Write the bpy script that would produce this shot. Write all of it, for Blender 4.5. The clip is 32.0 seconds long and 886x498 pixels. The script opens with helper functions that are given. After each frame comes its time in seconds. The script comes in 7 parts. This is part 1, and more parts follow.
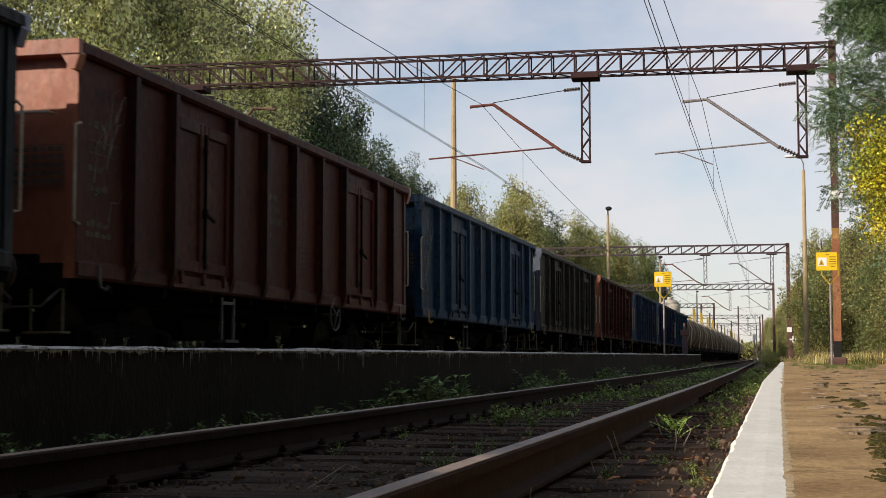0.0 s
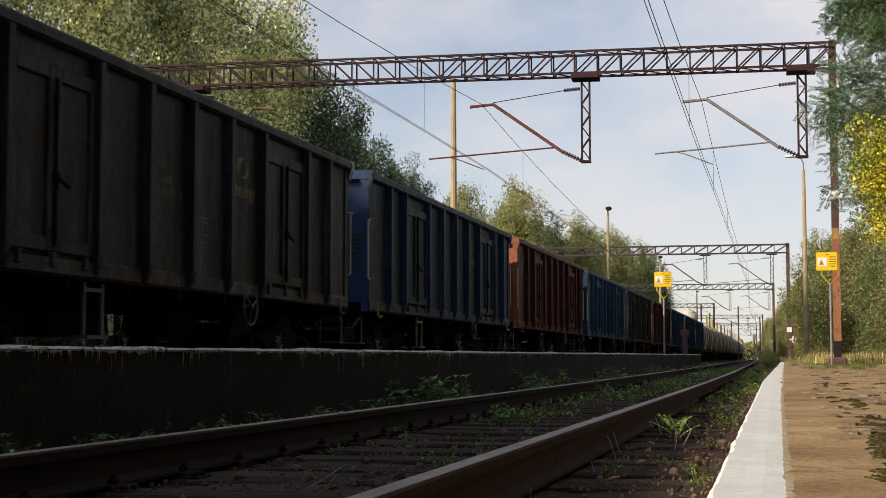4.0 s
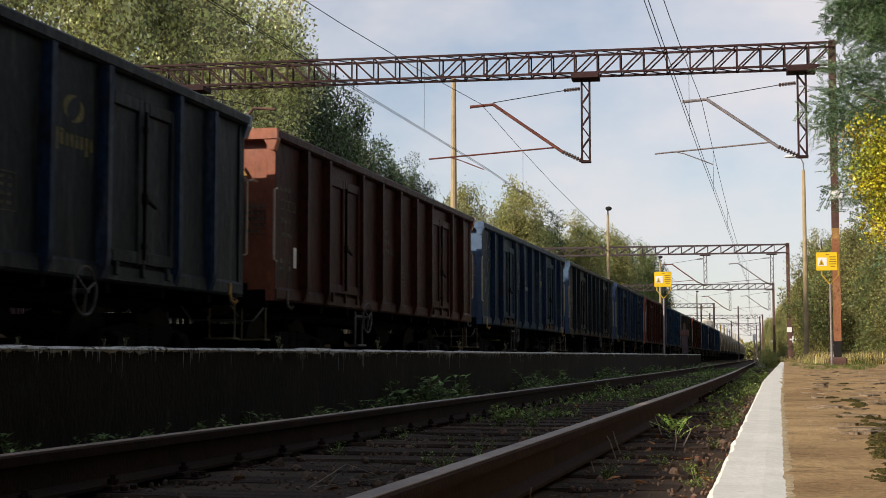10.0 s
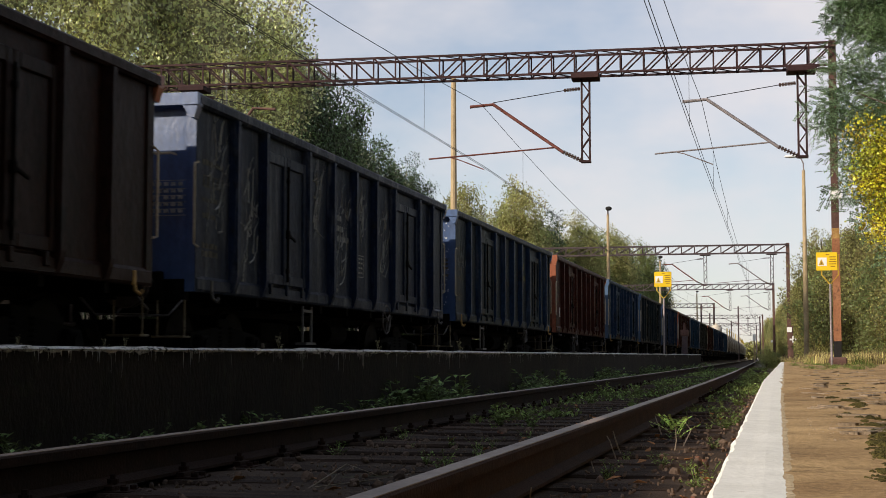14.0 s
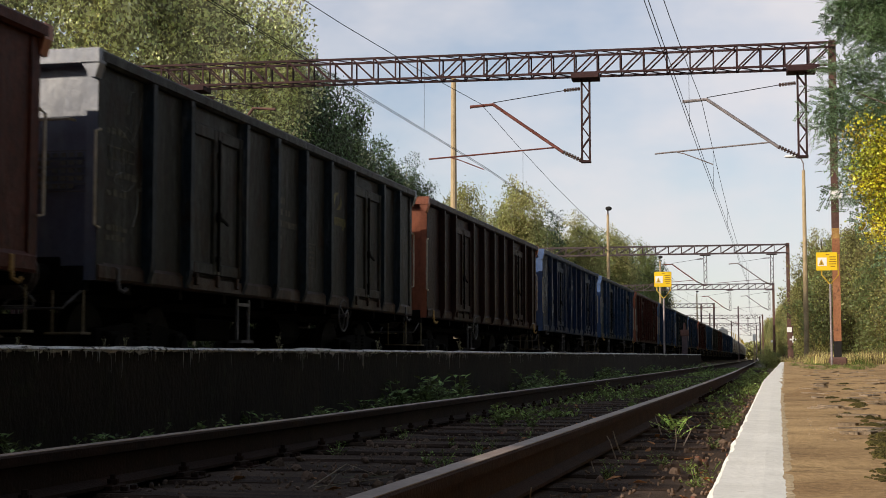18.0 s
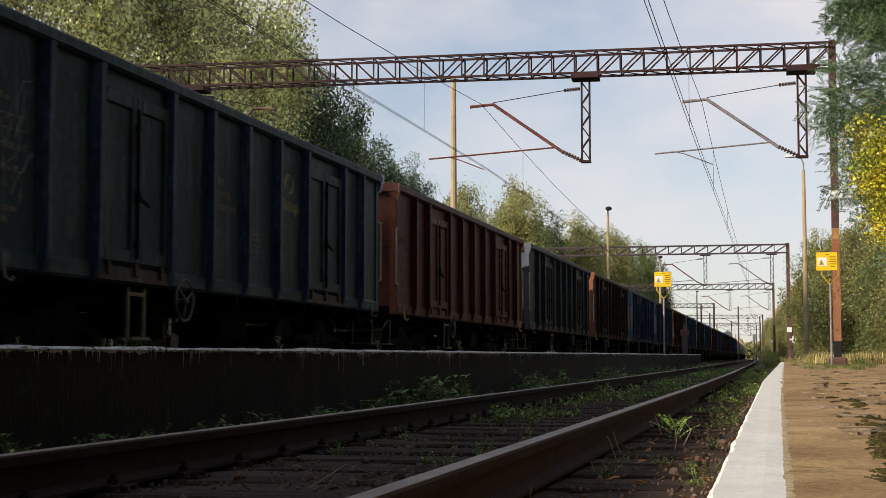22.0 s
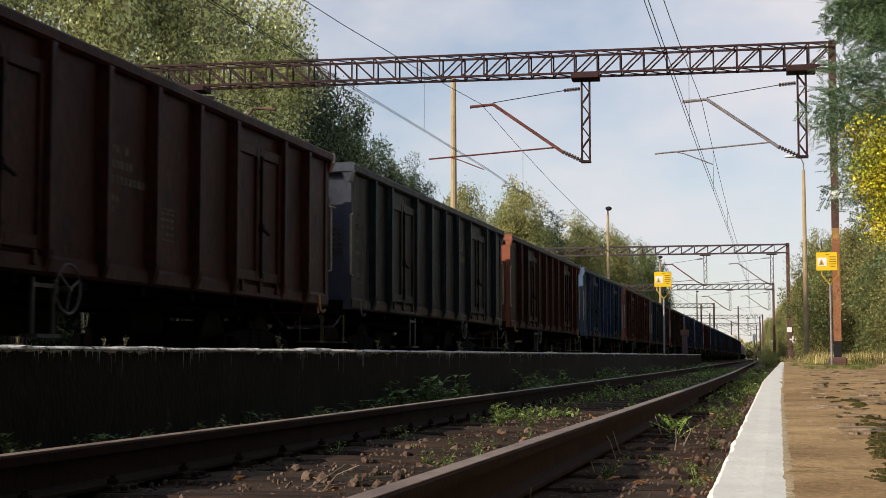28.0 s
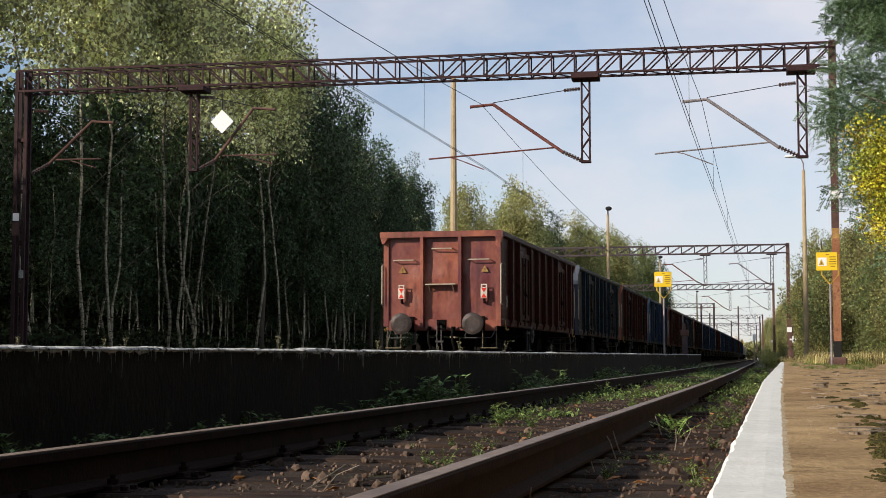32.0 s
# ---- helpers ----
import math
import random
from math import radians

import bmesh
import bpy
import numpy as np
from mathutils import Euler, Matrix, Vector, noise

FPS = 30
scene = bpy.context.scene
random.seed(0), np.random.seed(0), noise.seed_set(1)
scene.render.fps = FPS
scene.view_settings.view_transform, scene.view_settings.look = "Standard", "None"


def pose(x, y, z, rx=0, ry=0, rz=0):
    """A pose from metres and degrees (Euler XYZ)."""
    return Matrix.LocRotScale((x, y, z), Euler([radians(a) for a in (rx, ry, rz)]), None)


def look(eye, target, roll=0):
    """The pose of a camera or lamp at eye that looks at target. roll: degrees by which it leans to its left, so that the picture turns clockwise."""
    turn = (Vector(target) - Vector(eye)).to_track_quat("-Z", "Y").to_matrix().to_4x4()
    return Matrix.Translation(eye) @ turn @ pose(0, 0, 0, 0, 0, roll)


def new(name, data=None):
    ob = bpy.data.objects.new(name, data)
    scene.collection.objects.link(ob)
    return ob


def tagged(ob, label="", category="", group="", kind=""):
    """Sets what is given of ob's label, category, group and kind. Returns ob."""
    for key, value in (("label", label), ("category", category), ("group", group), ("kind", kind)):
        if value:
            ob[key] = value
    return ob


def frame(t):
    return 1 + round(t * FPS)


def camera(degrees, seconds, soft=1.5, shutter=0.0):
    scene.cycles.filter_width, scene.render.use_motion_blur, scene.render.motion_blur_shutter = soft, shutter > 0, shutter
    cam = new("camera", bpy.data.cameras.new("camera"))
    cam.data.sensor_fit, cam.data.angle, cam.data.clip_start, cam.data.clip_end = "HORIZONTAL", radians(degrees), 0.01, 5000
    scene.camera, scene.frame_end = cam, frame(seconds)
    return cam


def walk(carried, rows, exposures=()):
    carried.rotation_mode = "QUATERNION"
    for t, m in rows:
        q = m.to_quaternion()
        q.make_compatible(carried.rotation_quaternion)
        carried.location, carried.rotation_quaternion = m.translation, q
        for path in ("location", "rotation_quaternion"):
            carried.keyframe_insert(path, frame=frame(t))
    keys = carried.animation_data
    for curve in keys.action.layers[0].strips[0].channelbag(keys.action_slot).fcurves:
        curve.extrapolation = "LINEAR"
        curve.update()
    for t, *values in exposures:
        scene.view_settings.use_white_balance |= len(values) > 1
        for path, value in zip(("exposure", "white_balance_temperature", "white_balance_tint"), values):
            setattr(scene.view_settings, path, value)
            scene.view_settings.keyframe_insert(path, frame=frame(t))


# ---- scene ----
# ---------- camera: it stands still at the platform's edge ----------
cam = camera(33.57, 32.0, soft=0.65, shutter=0.3)
CAM = pose(0.0, 0.0, 0.31, 90 + 4.245, 0, 13.06)
walk(cam, [(0.0, CAM), (32.0, CAM)], exposures=((0.0, 0.0, 6650, 12), (26.5, 0.0, 6650, 12), (32.0, 0.0, 6250, 11)))

# ---------- world, sun, exposure ----------
SUN_AZ, SUN_EL = radians(45), radians(22.3)      # light travels to +x and +y
world = bpy.data.worlds.new("sky")
scene.world = world
world.use_nodes = True
wn, wl = world.node_tree.nodes, world.node_tree.links
wn.clear()
w_out = wn.new("ShaderNodeOutputWorld")
w_bg = wn.new("ShaderNodeBackground")
w_sky = wn.new("ShaderNodeTexSky")
w_sky.sky_type = 'NISHITA'
w_sky.sun_disc = False
w_sky.sun_elevation = SUN_EL
w_sky.sun_rotation = radians(225)
w_sky.air_density = 1.0
w_sky.dust_density = 0.4
w_sky.ozone_density = 2.5
w_co = wn.new("ShaderNodeTexCoord")
w_map = wn.new("ShaderNodeMapping")
w_map.inputs["Scale"].default_value = (1.0, 1.0, 1.9)
w_noise = wn.new("ShaderNodeTexNoise")
w_noise.inputs["Scale"].default_value = 4.5
w_noise.inputs["Detail"].default_value = 5
w_noise.inputs["Roughness"].default_value = 0.55
w_ramp = wn.new("ShaderNodeValToRGB")
w_ramp.color_ramp.elements[0].position = 0.22
w_ramp.color_ramp.elements[1].position = 0.62
w_mix = wn.new("ShaderNodeMixRGB")
w_mix.inputs[2].default_value = (6.55, 6.42, 6.62, 1)
w_mul = wn.new("ShaderNodeMath")
w_mul.operation = 'MULTIPLY'
wl.new(w_co.outputs["Generated"], w_map.inputs[0])
wl.new(w_map.outputs[0], w_noise.inputs["Vector"])
wl.new(w_noise.outputs["Fac"], w_ramp.inputs[0])
w_sep = wn.new("ShaderNodeSeparateXYZ")
w_high = wn.new("ShaderNodeMapRange")          # thin haze cloud low down, clear blue overhead
w_high.inputs[1].default_value, w_high.inputs[2].default_value = 0.25, 0.75
w_high.inputs[3].default_value, w_high.inputs[4].default_value = 0.88, 0.30
wl.new(w_co.outputs["Generated"], w_sep.inputs[0])
wl.new(w_sep.outputs[2], w_high.inputs[0])
wl.new(w_high.outputs[0], w_mul.inputs[1])
wl.new(w_ramp.outputs[0], w_mul.inputs[0])
wl.new(w_mul.outputs[0], w_mix.inputs[0])
wl.new(w_sky.outputs[0], w_mix.inputs[1])
wl.new(w_mix.outputs[0], w_bg.inputs[0])
w_bg.inputs[1].default_value = 0.122
wl.new(w_bg.outputs[0], w_out.inputs[0])

sun_data = bpy.data.lights.new("sun", 'SUN')
sun_data.energy, sun_data.angle, sun_data.color = 5.0, radians(0.6), (1.0, 0.90, 0.76)
sun = new("sun", sun_data)
sun.matrix_world = look((-30, -30, 17.4), (0, 0, 0))

# ---------- the line of the tracks ----------
Y1, Y2, RAD = 34.0, 54.0, 4400.0


def bend(y):
    """How far the main line has turned to the left at y."""
    d = min(max(y - Y1, 0.0), Y2 - Y1)
    return -(d * d / (2 * RAD) + d / RAD * max(y - Y2, 0.0)) - max(y - 200.0, 0.0) ** 2 / 24000.0


def near_bend(y):
    """The same for the track beside the platform, which slews sooner."""
    d = min(max(y, 0.0), 40.0)
    return -0.00017 * d * d - 0.0136 * max(y - 40.0, 0.0)


NEAR_X, TRAIN_X, LEFT_X = -1.67, -8.2, -13.6
ISLAND_X, ISLAND_BACK, ISLAND_END = -3.35, -6.45, 61.5


# ---------- materials ----------
def mat(name, c1, c2, rough=0.7, metal=0.0, scale=2.0, fine=30.0, bump=0.15, c3=None, spots=0.62,
        stretch=(1, 1, 1), vary=0.12, spec=0.15, fine_amount=0.35, leaf=0.0, soft=0.08, streak=None, dent=0.0, spread=(0.42, 2.7)):
    m = bpy.data.materials.new(name)
    m.use_nodes = True
    n, l = m.node_tree.nodes, m.node_tree.links
    bsdf = n["Principled BSDF"]
    tc = n.new("ShaderNodeTexCoord")
    info = n.new("ShaderNodeObjectInfo")
    mp = n.new("ShaderNodeMapping")
    mp.inputs["Scale"].default_value = stretch
    l.new(tc.outputs["Object"], mp.inputs[0])
    wmul = n.new("ShaderNodeMath")
    wmul.operation = 'MULTIPLY'
    wmul.inputs[1].default_value = 37.0
    l.new(info.outputs["Random"], wmul.inputs[0])

    def nz(sc, det, rg=0.55):
        t = n.new("ShaderNodeTexNoise")
        t.noise_dimensions = '4D'
        t.inputs["Scale"].default_value = sc
        t.inputs["Detail"].default_value = det
        t.inputs["Roughness"].default_value = rg
        l.new(mp.outputs[0], t.inputs["Vector"])
        l.new(wmul.outputs[0], t.inputs["W"])
        return t
    big, small = nz(scale, 4), nz(fine, 3, 0.65)
    ramp = n.new("ShaderNodeValToRGB")
    ramp.color_ramp.elements[0].position, ramp.color_ramp.elements[1].position = 0.33, 0.67
    ramp.color_ramp.elements[0].color, ramp.color_ramp.elements[1].color = (*c1, 1), (*c2, 1)
    l.new(big.outputs["Fac"], ramp.inputs[0])
    col = ramp.outputs[0]
    if c3 is not None:
        third = nz(scale * 2.7, 6, 0.7)
        r3 = n.new("ShaderNodeValToRGB")
        r3.color_ramp.elements[0].position, r3.color_ramp.elements[1].position = spots, min(spots + soft, 1)
        l.new(third.outputs["Fac"], r3.inputs[0])
        mx = n.new("ShaderNodeMixRGB")
        mx.inputs[2].default_value = (*c3, 1)
        l.new(r3.outputs[0], mx.inputs[0])
        l.new(col, mx.inputs[1])
        col = mx.outputs[0]
    if streak is not None:
        mp2 = n.new("ShaderNodeMapping")
        mp2.inputs["Scale"].default_value = (3.0, 3.0, 0.28)
        l.new(tc.outputs["Object"], mp2.inputs[0])
        run = n.new("ShaderNodeTexNoise")
        run.noise_dimensions = '4D'
        run.inputs["Scale"].default_value = 1.6
        run.inputs["Detail"].default_value = 6
        run.inputs["Roughness"].default_value = 0.7
        l.new(mp2.outputs[0], run.inputs["Vector"])
        l.new(wmul.outputs[0], run.inputs["W"])
        rr = n.new("ShaderNodeMapRange")
        rr.inputs[1].default_value, rr.inputs[2].default_value = 0.52, 0.78
        rr.inputs[3].default_value, rr.inputs[4].default_value = 0.0, streak[3]
        l.new(run.outputs["Fac"], rr.inputs[0])
        mr = n.new("ShaderNodeMixRGB")
        mr.inputs[2].default_value = (*streak[:3], 1)
        l.new(rr.outputs[0], mr.inputs[0])
        l.new(col, mr.inputs[1])
        col = mr.outputs[0]
    hsv = n.new("ShaderNodeHueSaturation")
    # fine grain and a step from piece to piece
    gm = n.new("ShaderNodeMapRange")
    gm.inputs[1].default_value, gm.inputs[2].default_value = 0.25, 0.75
    gm.inputs[3].default_value, gm.inputs[4].default_value = 1 - fine_amount, 1 + fine_amount
    l.new(small.outputs["Fac"], gm.inputs[0])
    vm = n.new("ShaderNodeMapRange")
    vm.inputs[3].default_value, vm.inputs[4].default_value = 1 - vary, 1 + vary
    l.new(info.outputs["Random"], vm.inputs[0])
    pm = n.new("ShaderNodeMath")
    pm.operation = 'MULTIPLY'
    l.new(gm.outputs[0], pm.inputs[0])
    l.new(vm.outputs[0], pm.inputs[1])
    l.new(pm.outputs[0], hsv.inputs["Value"])
    l.new(col, hsv.inputs["Color"])
    if leaf:
        geo = n.new("ShaderNodeNewGeometry")
        im = n.new("ShaderNodeMapRange")
        im.inputs[3].default_value, im.inputs[4].default_value = 0.47, 0.53
        l.new(geo.outputs["Random Per Island"], im.inputs[0])
        l.new(im.outputs[0], hsv.inputs["Hue"])
        # many dark leaves, few very bright: sun glints put into the leaf colour
        im2 = n.new("ShaderNodeMapRange")
        im2.inputs[3].default_value, im2.inputs[4].default_value = spread
        sq = n.new("ShaderNodeMath")
        sq.operation = 'POWER'
        sq.inputs[1].default_value = 2.2
        l.new(geo.outputs["Random Per Island"], sq.inputs[0])
        l.new(sq.outputs[0], im2.inputs[0])
        pm2 = n.new("ShaderNodeMath")
        pm2.operation = 'MULTIPLY'
        l.new(pm.outputs[0], pm2.inputs[0])
        l.new(im2.outputs[0], pm2.inputs[1])
        l.new(pm2.outputs[0], hsv.inputs["Value"])
    l.new(hsv.outputs[0], bsdf.inputs["Base Color"])
    bsdf.inputs["Roughness"].default_value = rough
    bsdf.inputs["Metallic"].default_value = metal
    bsdf.inputs["Specular IOR Level"].default_value = spec
    if bump:
        b = n.new("ShaderNodeBump")
        b.inputs["Strength"].default_value = bump
        b.inputs["Distance"].default_value = 0.02
        l.new(small.outputs["Fac"], b.inputs["Height"])
        if dent:
            b2 = n.new("ShaderNodeBump")
            b2.inputs["Strength"].default_value = dent
            b2.inputs["Distance"].default_value = 0.08
            l.new(third.outputs["Fac"], b2.inputs["Height"])
            l.new(b2.outputs[0], b.inputs["Normal"])
        l.new(b.outputs[0], bsdf.inputs["Normal"])
    if leaf:
        tr = n.new("ShaderNodeBsdfTranslucent")
        l.new(hsv.outputs[0], tr.inputs[0])
        ms = n.new("ShaderNodeMixShader")
        ms.inputs[0].default_value = leaf
        l.new(bsdf.outputs[0], ms.inputs[1])
        l.new(tr.outputs[0], ms.inputs[2])
        l.new(ms.outputs[0], n["Material Output"].inputs[0])
    return m


M = {}
RUST = (0.028, 0.013, 0.008)


def paint(key, c, c2, rust=RUST, spots=0.54, rough=0.5, runs=(0.16, 0.16, 0.15, 0.5), soft=0.10, fine=0.60, spec=0.07, bump=0.12, dent=0.35, scale=1.1):
    M[key] = mat(key, c, c2, rough, 0.0, scale, 16.0, bump, rust, spots, (1, 1, 0.6), 0.06, spec, fine, soft=soft, streak=runs, dent=dent)


# side paints carry the flank's shade; end paints are lighter, sunlit copies
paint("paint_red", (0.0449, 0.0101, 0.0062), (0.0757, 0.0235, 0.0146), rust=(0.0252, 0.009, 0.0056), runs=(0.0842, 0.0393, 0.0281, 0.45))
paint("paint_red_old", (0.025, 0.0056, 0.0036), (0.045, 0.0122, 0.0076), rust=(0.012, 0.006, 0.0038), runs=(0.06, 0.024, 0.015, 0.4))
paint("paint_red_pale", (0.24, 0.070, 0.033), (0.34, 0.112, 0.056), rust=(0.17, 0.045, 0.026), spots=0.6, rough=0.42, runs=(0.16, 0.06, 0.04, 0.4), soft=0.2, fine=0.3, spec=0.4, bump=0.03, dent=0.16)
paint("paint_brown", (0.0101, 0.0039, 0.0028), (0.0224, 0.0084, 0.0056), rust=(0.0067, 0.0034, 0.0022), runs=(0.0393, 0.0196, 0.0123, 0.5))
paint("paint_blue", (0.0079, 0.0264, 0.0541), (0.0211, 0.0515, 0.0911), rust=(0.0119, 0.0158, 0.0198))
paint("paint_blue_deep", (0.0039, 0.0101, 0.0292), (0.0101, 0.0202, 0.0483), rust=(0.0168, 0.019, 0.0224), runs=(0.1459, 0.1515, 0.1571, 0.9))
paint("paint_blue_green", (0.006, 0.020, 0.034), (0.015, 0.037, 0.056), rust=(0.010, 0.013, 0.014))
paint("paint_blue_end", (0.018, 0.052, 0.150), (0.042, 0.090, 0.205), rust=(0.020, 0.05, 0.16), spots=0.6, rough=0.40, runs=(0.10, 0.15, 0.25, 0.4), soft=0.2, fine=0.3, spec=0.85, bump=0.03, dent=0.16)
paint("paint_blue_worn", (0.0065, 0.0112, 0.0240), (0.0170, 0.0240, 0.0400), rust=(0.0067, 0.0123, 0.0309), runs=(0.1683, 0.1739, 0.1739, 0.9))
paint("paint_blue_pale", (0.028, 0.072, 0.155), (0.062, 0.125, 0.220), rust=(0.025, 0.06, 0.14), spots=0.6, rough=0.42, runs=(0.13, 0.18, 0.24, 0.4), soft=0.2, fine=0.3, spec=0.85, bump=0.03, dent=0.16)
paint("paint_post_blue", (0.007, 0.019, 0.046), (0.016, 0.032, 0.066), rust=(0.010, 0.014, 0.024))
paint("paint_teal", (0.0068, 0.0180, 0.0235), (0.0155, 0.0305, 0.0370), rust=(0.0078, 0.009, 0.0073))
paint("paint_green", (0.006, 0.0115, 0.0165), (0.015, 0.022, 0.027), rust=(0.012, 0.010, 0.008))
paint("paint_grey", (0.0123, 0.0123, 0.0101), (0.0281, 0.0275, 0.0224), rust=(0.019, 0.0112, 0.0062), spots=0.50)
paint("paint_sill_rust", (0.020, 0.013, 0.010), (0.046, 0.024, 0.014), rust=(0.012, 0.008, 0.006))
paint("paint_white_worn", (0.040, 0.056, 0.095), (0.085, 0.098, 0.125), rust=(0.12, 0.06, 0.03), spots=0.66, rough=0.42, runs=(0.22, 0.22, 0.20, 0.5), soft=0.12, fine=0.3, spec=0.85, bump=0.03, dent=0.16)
# near black: the shade beneath the wagons is put into this colour
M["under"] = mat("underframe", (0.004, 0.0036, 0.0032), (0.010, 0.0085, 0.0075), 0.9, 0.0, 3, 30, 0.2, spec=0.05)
M["steel_worn"] = mat("worn_steel", (0.060, 0.057, 0.056), (0.105, 0.098, 0.094), 0.6, 0.2, 5, 40, 0.1)
# wheel steel darkened the same way for the shade around it
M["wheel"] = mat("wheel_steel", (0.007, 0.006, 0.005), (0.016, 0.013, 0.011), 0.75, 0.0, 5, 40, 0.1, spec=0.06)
M["rail_side"] = mat("rail_rust", (0.016, 0.0075, 0.005), (0.034, 0.015, 0.0095), 0.85, 0.1, 6, 60, 0.3)
M["rail_top"] = mat("rail_head_dull", (0.16, 0.105, 0.074), (0.29, 0.205, 0.15), 0.5, 0.0, 4, 50, 0.1, spec=0.3)
M["sleeper"] = mat("sleeper_wood", (0.026, 0.017, 0.012), (0.070, 0.044, 0.030), 0.9, 0, 2.5, 40, 0.6,
                   (0.15, 0.095, 0.062), 0.62, (1, 8, 8), 0.3)
M["ballast"] = mat("ballast_bed", (0.030, 0.021, 0.015), (0.080, 0.054, 0.037), 0.95, 0, 1.2, 45, 0.9, (0.060, 0.066, 0.030), 0.60)
M["stone"] = mat("ballast_stone", (0.065, 0.046, 0.035), (0.19, 0.130, 0.092), 0.9, 0, 3, 60, 0.4, (0.21, 0.090, 0.055), 0.6, vary=0.35)
M["ground"] = mat("rough_ground", (0.085, 0.075, 0.035), (0.15, 0.125, 0.060), 0.95, 0, 0.25, 6, 0.6, (0.06, 0.075, 0.025), 0.55)
M["white_lime"] = mat("lime_white", (0.55, 0.53, 0.48), (0.80, 0.78, 0.73), 0.9, 0, 11, 60, 0.6, (0.06, 0.052, 0.040), 0.53, fine_amount=0.3, soft=0.06)
# concrete with greenish patches; the wall's shade is put into the near-black base
M["island_wall"] = mat("shade_dark_concrete", (0.0075, 0.0056, 0.004), (0.020, 0.0145, 0.0095), 0.9, 0, 2.2, 30, 0.6,
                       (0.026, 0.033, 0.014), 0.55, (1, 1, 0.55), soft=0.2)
M["island_top"] = mat("island_gravel", (0.075, 0.066, 0.05), (0.13, 0.115, 0.088), 0.95, 0, 1.5, 30, 0.5)
M["concrete"] = mat("platform_concrete", (0.268, 0.164, 0.076), (0.52, 0.350, 0.172), 0.95, 0, 2.6, 75, 0.25,
                    (0.135, 0.088, 0.043), 0.55, soft=0.16, fine_amount=0.36)
M["concrete_flake"] = mat("broken_screed", (0.20, 0.15, 0.10), (0.31, 0.24, 0.17), 0.92, 0, 3, 40, 0.6, (0.12, 0.09, 0.055), 0.6)
M["moss"] = mat("moss", (0.045, 0.036, 0.012), (0.105, 0.088, 0.024), 1.0, 0, 12, 80, 0.9, (0.16, 0.145, 0.035), 0.60)
M["strip"] = mat("white_edge_paint", (0.80, 0.775, 0.695), (0.90, 0.875, 0.80), 0.85, 0, 10, 90, 0.10, (0.50, 0.44, 0.34), 0.66, fine_amount=0.10, soft=0.06)
M["strip_dirt"] = mat("worn_edge_paint", (0.42, 0.31, 0.18), (0.62, 0.49, 0.31), 0.9, 0, 18, 120, 0.1, (0.36, 0.25, 0.14), 0.52, fine_amount=0.3)
M["portal"] = mat("portal_paint_red", (0.028, 0.015, 0.016), (0.056, 0.027, 0.026), 0.7, 0, 1.5, 20, 0.2, (0.14, 0.060, 0.040), 0.64)
M["portal_far"] = mat("portal_paint_dark", (0.060, 0.045, 0.050), (0.10, 0.075, 0.075), 0.75, 0, 1.5, 20, 0.2)
M["arm_red"] = mat("arm_rust_red", (0.11, 0.040, 0.032), (0.20, 0.075, 0.058), 0.7, 0, 4, 30, 0.2)
M["arm_grey"] = mat("arm_galvanised", (0.22, 0.20, 0.20), (0.32, 0.28, 0.28), 0.6, 0.3, 4, 30, 0.1)
M["wire"] = mat("copper_wire_dark", (0.016, 0.015, 0.017), (0.03, 0.028, 0.03), 0.7, 0.0, 4, 30, 0.0)
M["insulator"] = mat("brown_porcelain", (0.05, 0.03, 0.025), (0.08, 0.05, 0.04), 0.25, 0, 4, 30, 0.0)
M["mast_orange"] = mat("mast_rust_orange", (0.21, 0.085, 0.042), (0.32, 0.15, 0.078), 0.8, 0, 1.5, 30, 0.3, (0.13, 0.062, 0.04), 0.56)
M["mast_brown"] = mat("mast_rust_brown", (0.085, 0.048, 0.040), (0.15, 0.085, 0.068), 0.8, 0, 1.5, 30, 0.3, (0.11, 0.06, 0.05), 0.6)
M["black"] = mat("black_tar", (0.016, 0.015, 0.015), (0.03, 0.028, 0.026), 0.8, 0, 5, 30, 0.2)
M["pole"] = mat("lamp_pole_concrete", (0.36, 0.27, 0.155), (0.47, 0.36, 0.22), 0.85, 0, 2, 30, 0.3)
M["yellow"] = mat("sign_yellow", (0.75, 0.50, 0.02), (0.82, 0.56, 0.03), 0.5, 0, 3, 30, 0.0, fine_amount=0.06)
M["white"] = mat("sign_white", (0.78, 0.78, 0.76), (0.84, 0.84, 0.82), 0.5, 0, 3, 30, 0.0, fine_amount=0.05)
M["band_faded"] = mat("faded_yellow_band", (0.34, 0.19, 0.06), (0.44, 0.27, 0.10), 0.7, 0, 4, 30, 0.1, (0.22, 0.10, 0.05), 0.55)
M["ink_faded"] = mat("faded_sign_ink", (0.20, 0.11, 0.02), (0.28, 0.16, 0.03), 0.6, 0, 3, 30, 0.0)
M["red"] = mat("signal_red", (0.62, 0.03, 0.02), (0.70, 0.05, 0.03), 0.5, 0, 3, 30, 0.0, fine_amount=0.06)
M["ochre"] = mat("ochre_paint", (0.45, 0.30, 0.03), (0.55, 0.38, 0.05), 0.6, 0, 4, 30, 0.1)
M["logo"] = mat("logo_yellow", (0.25, 0.23, 0.11), (0.38, 0.34, 0.17), 0.6, 0, 9, 30, 0.0, (0.06, 0.07, 0.05), 0.56)
M["logo_dim"] = mat("logo_faded", (0.085, 0.076, 0.026), (0.19, 0.165, 0.055), 0.6, 0, 9, 30, 0.0, (0.03, 0.035, 0.025), 0.54)
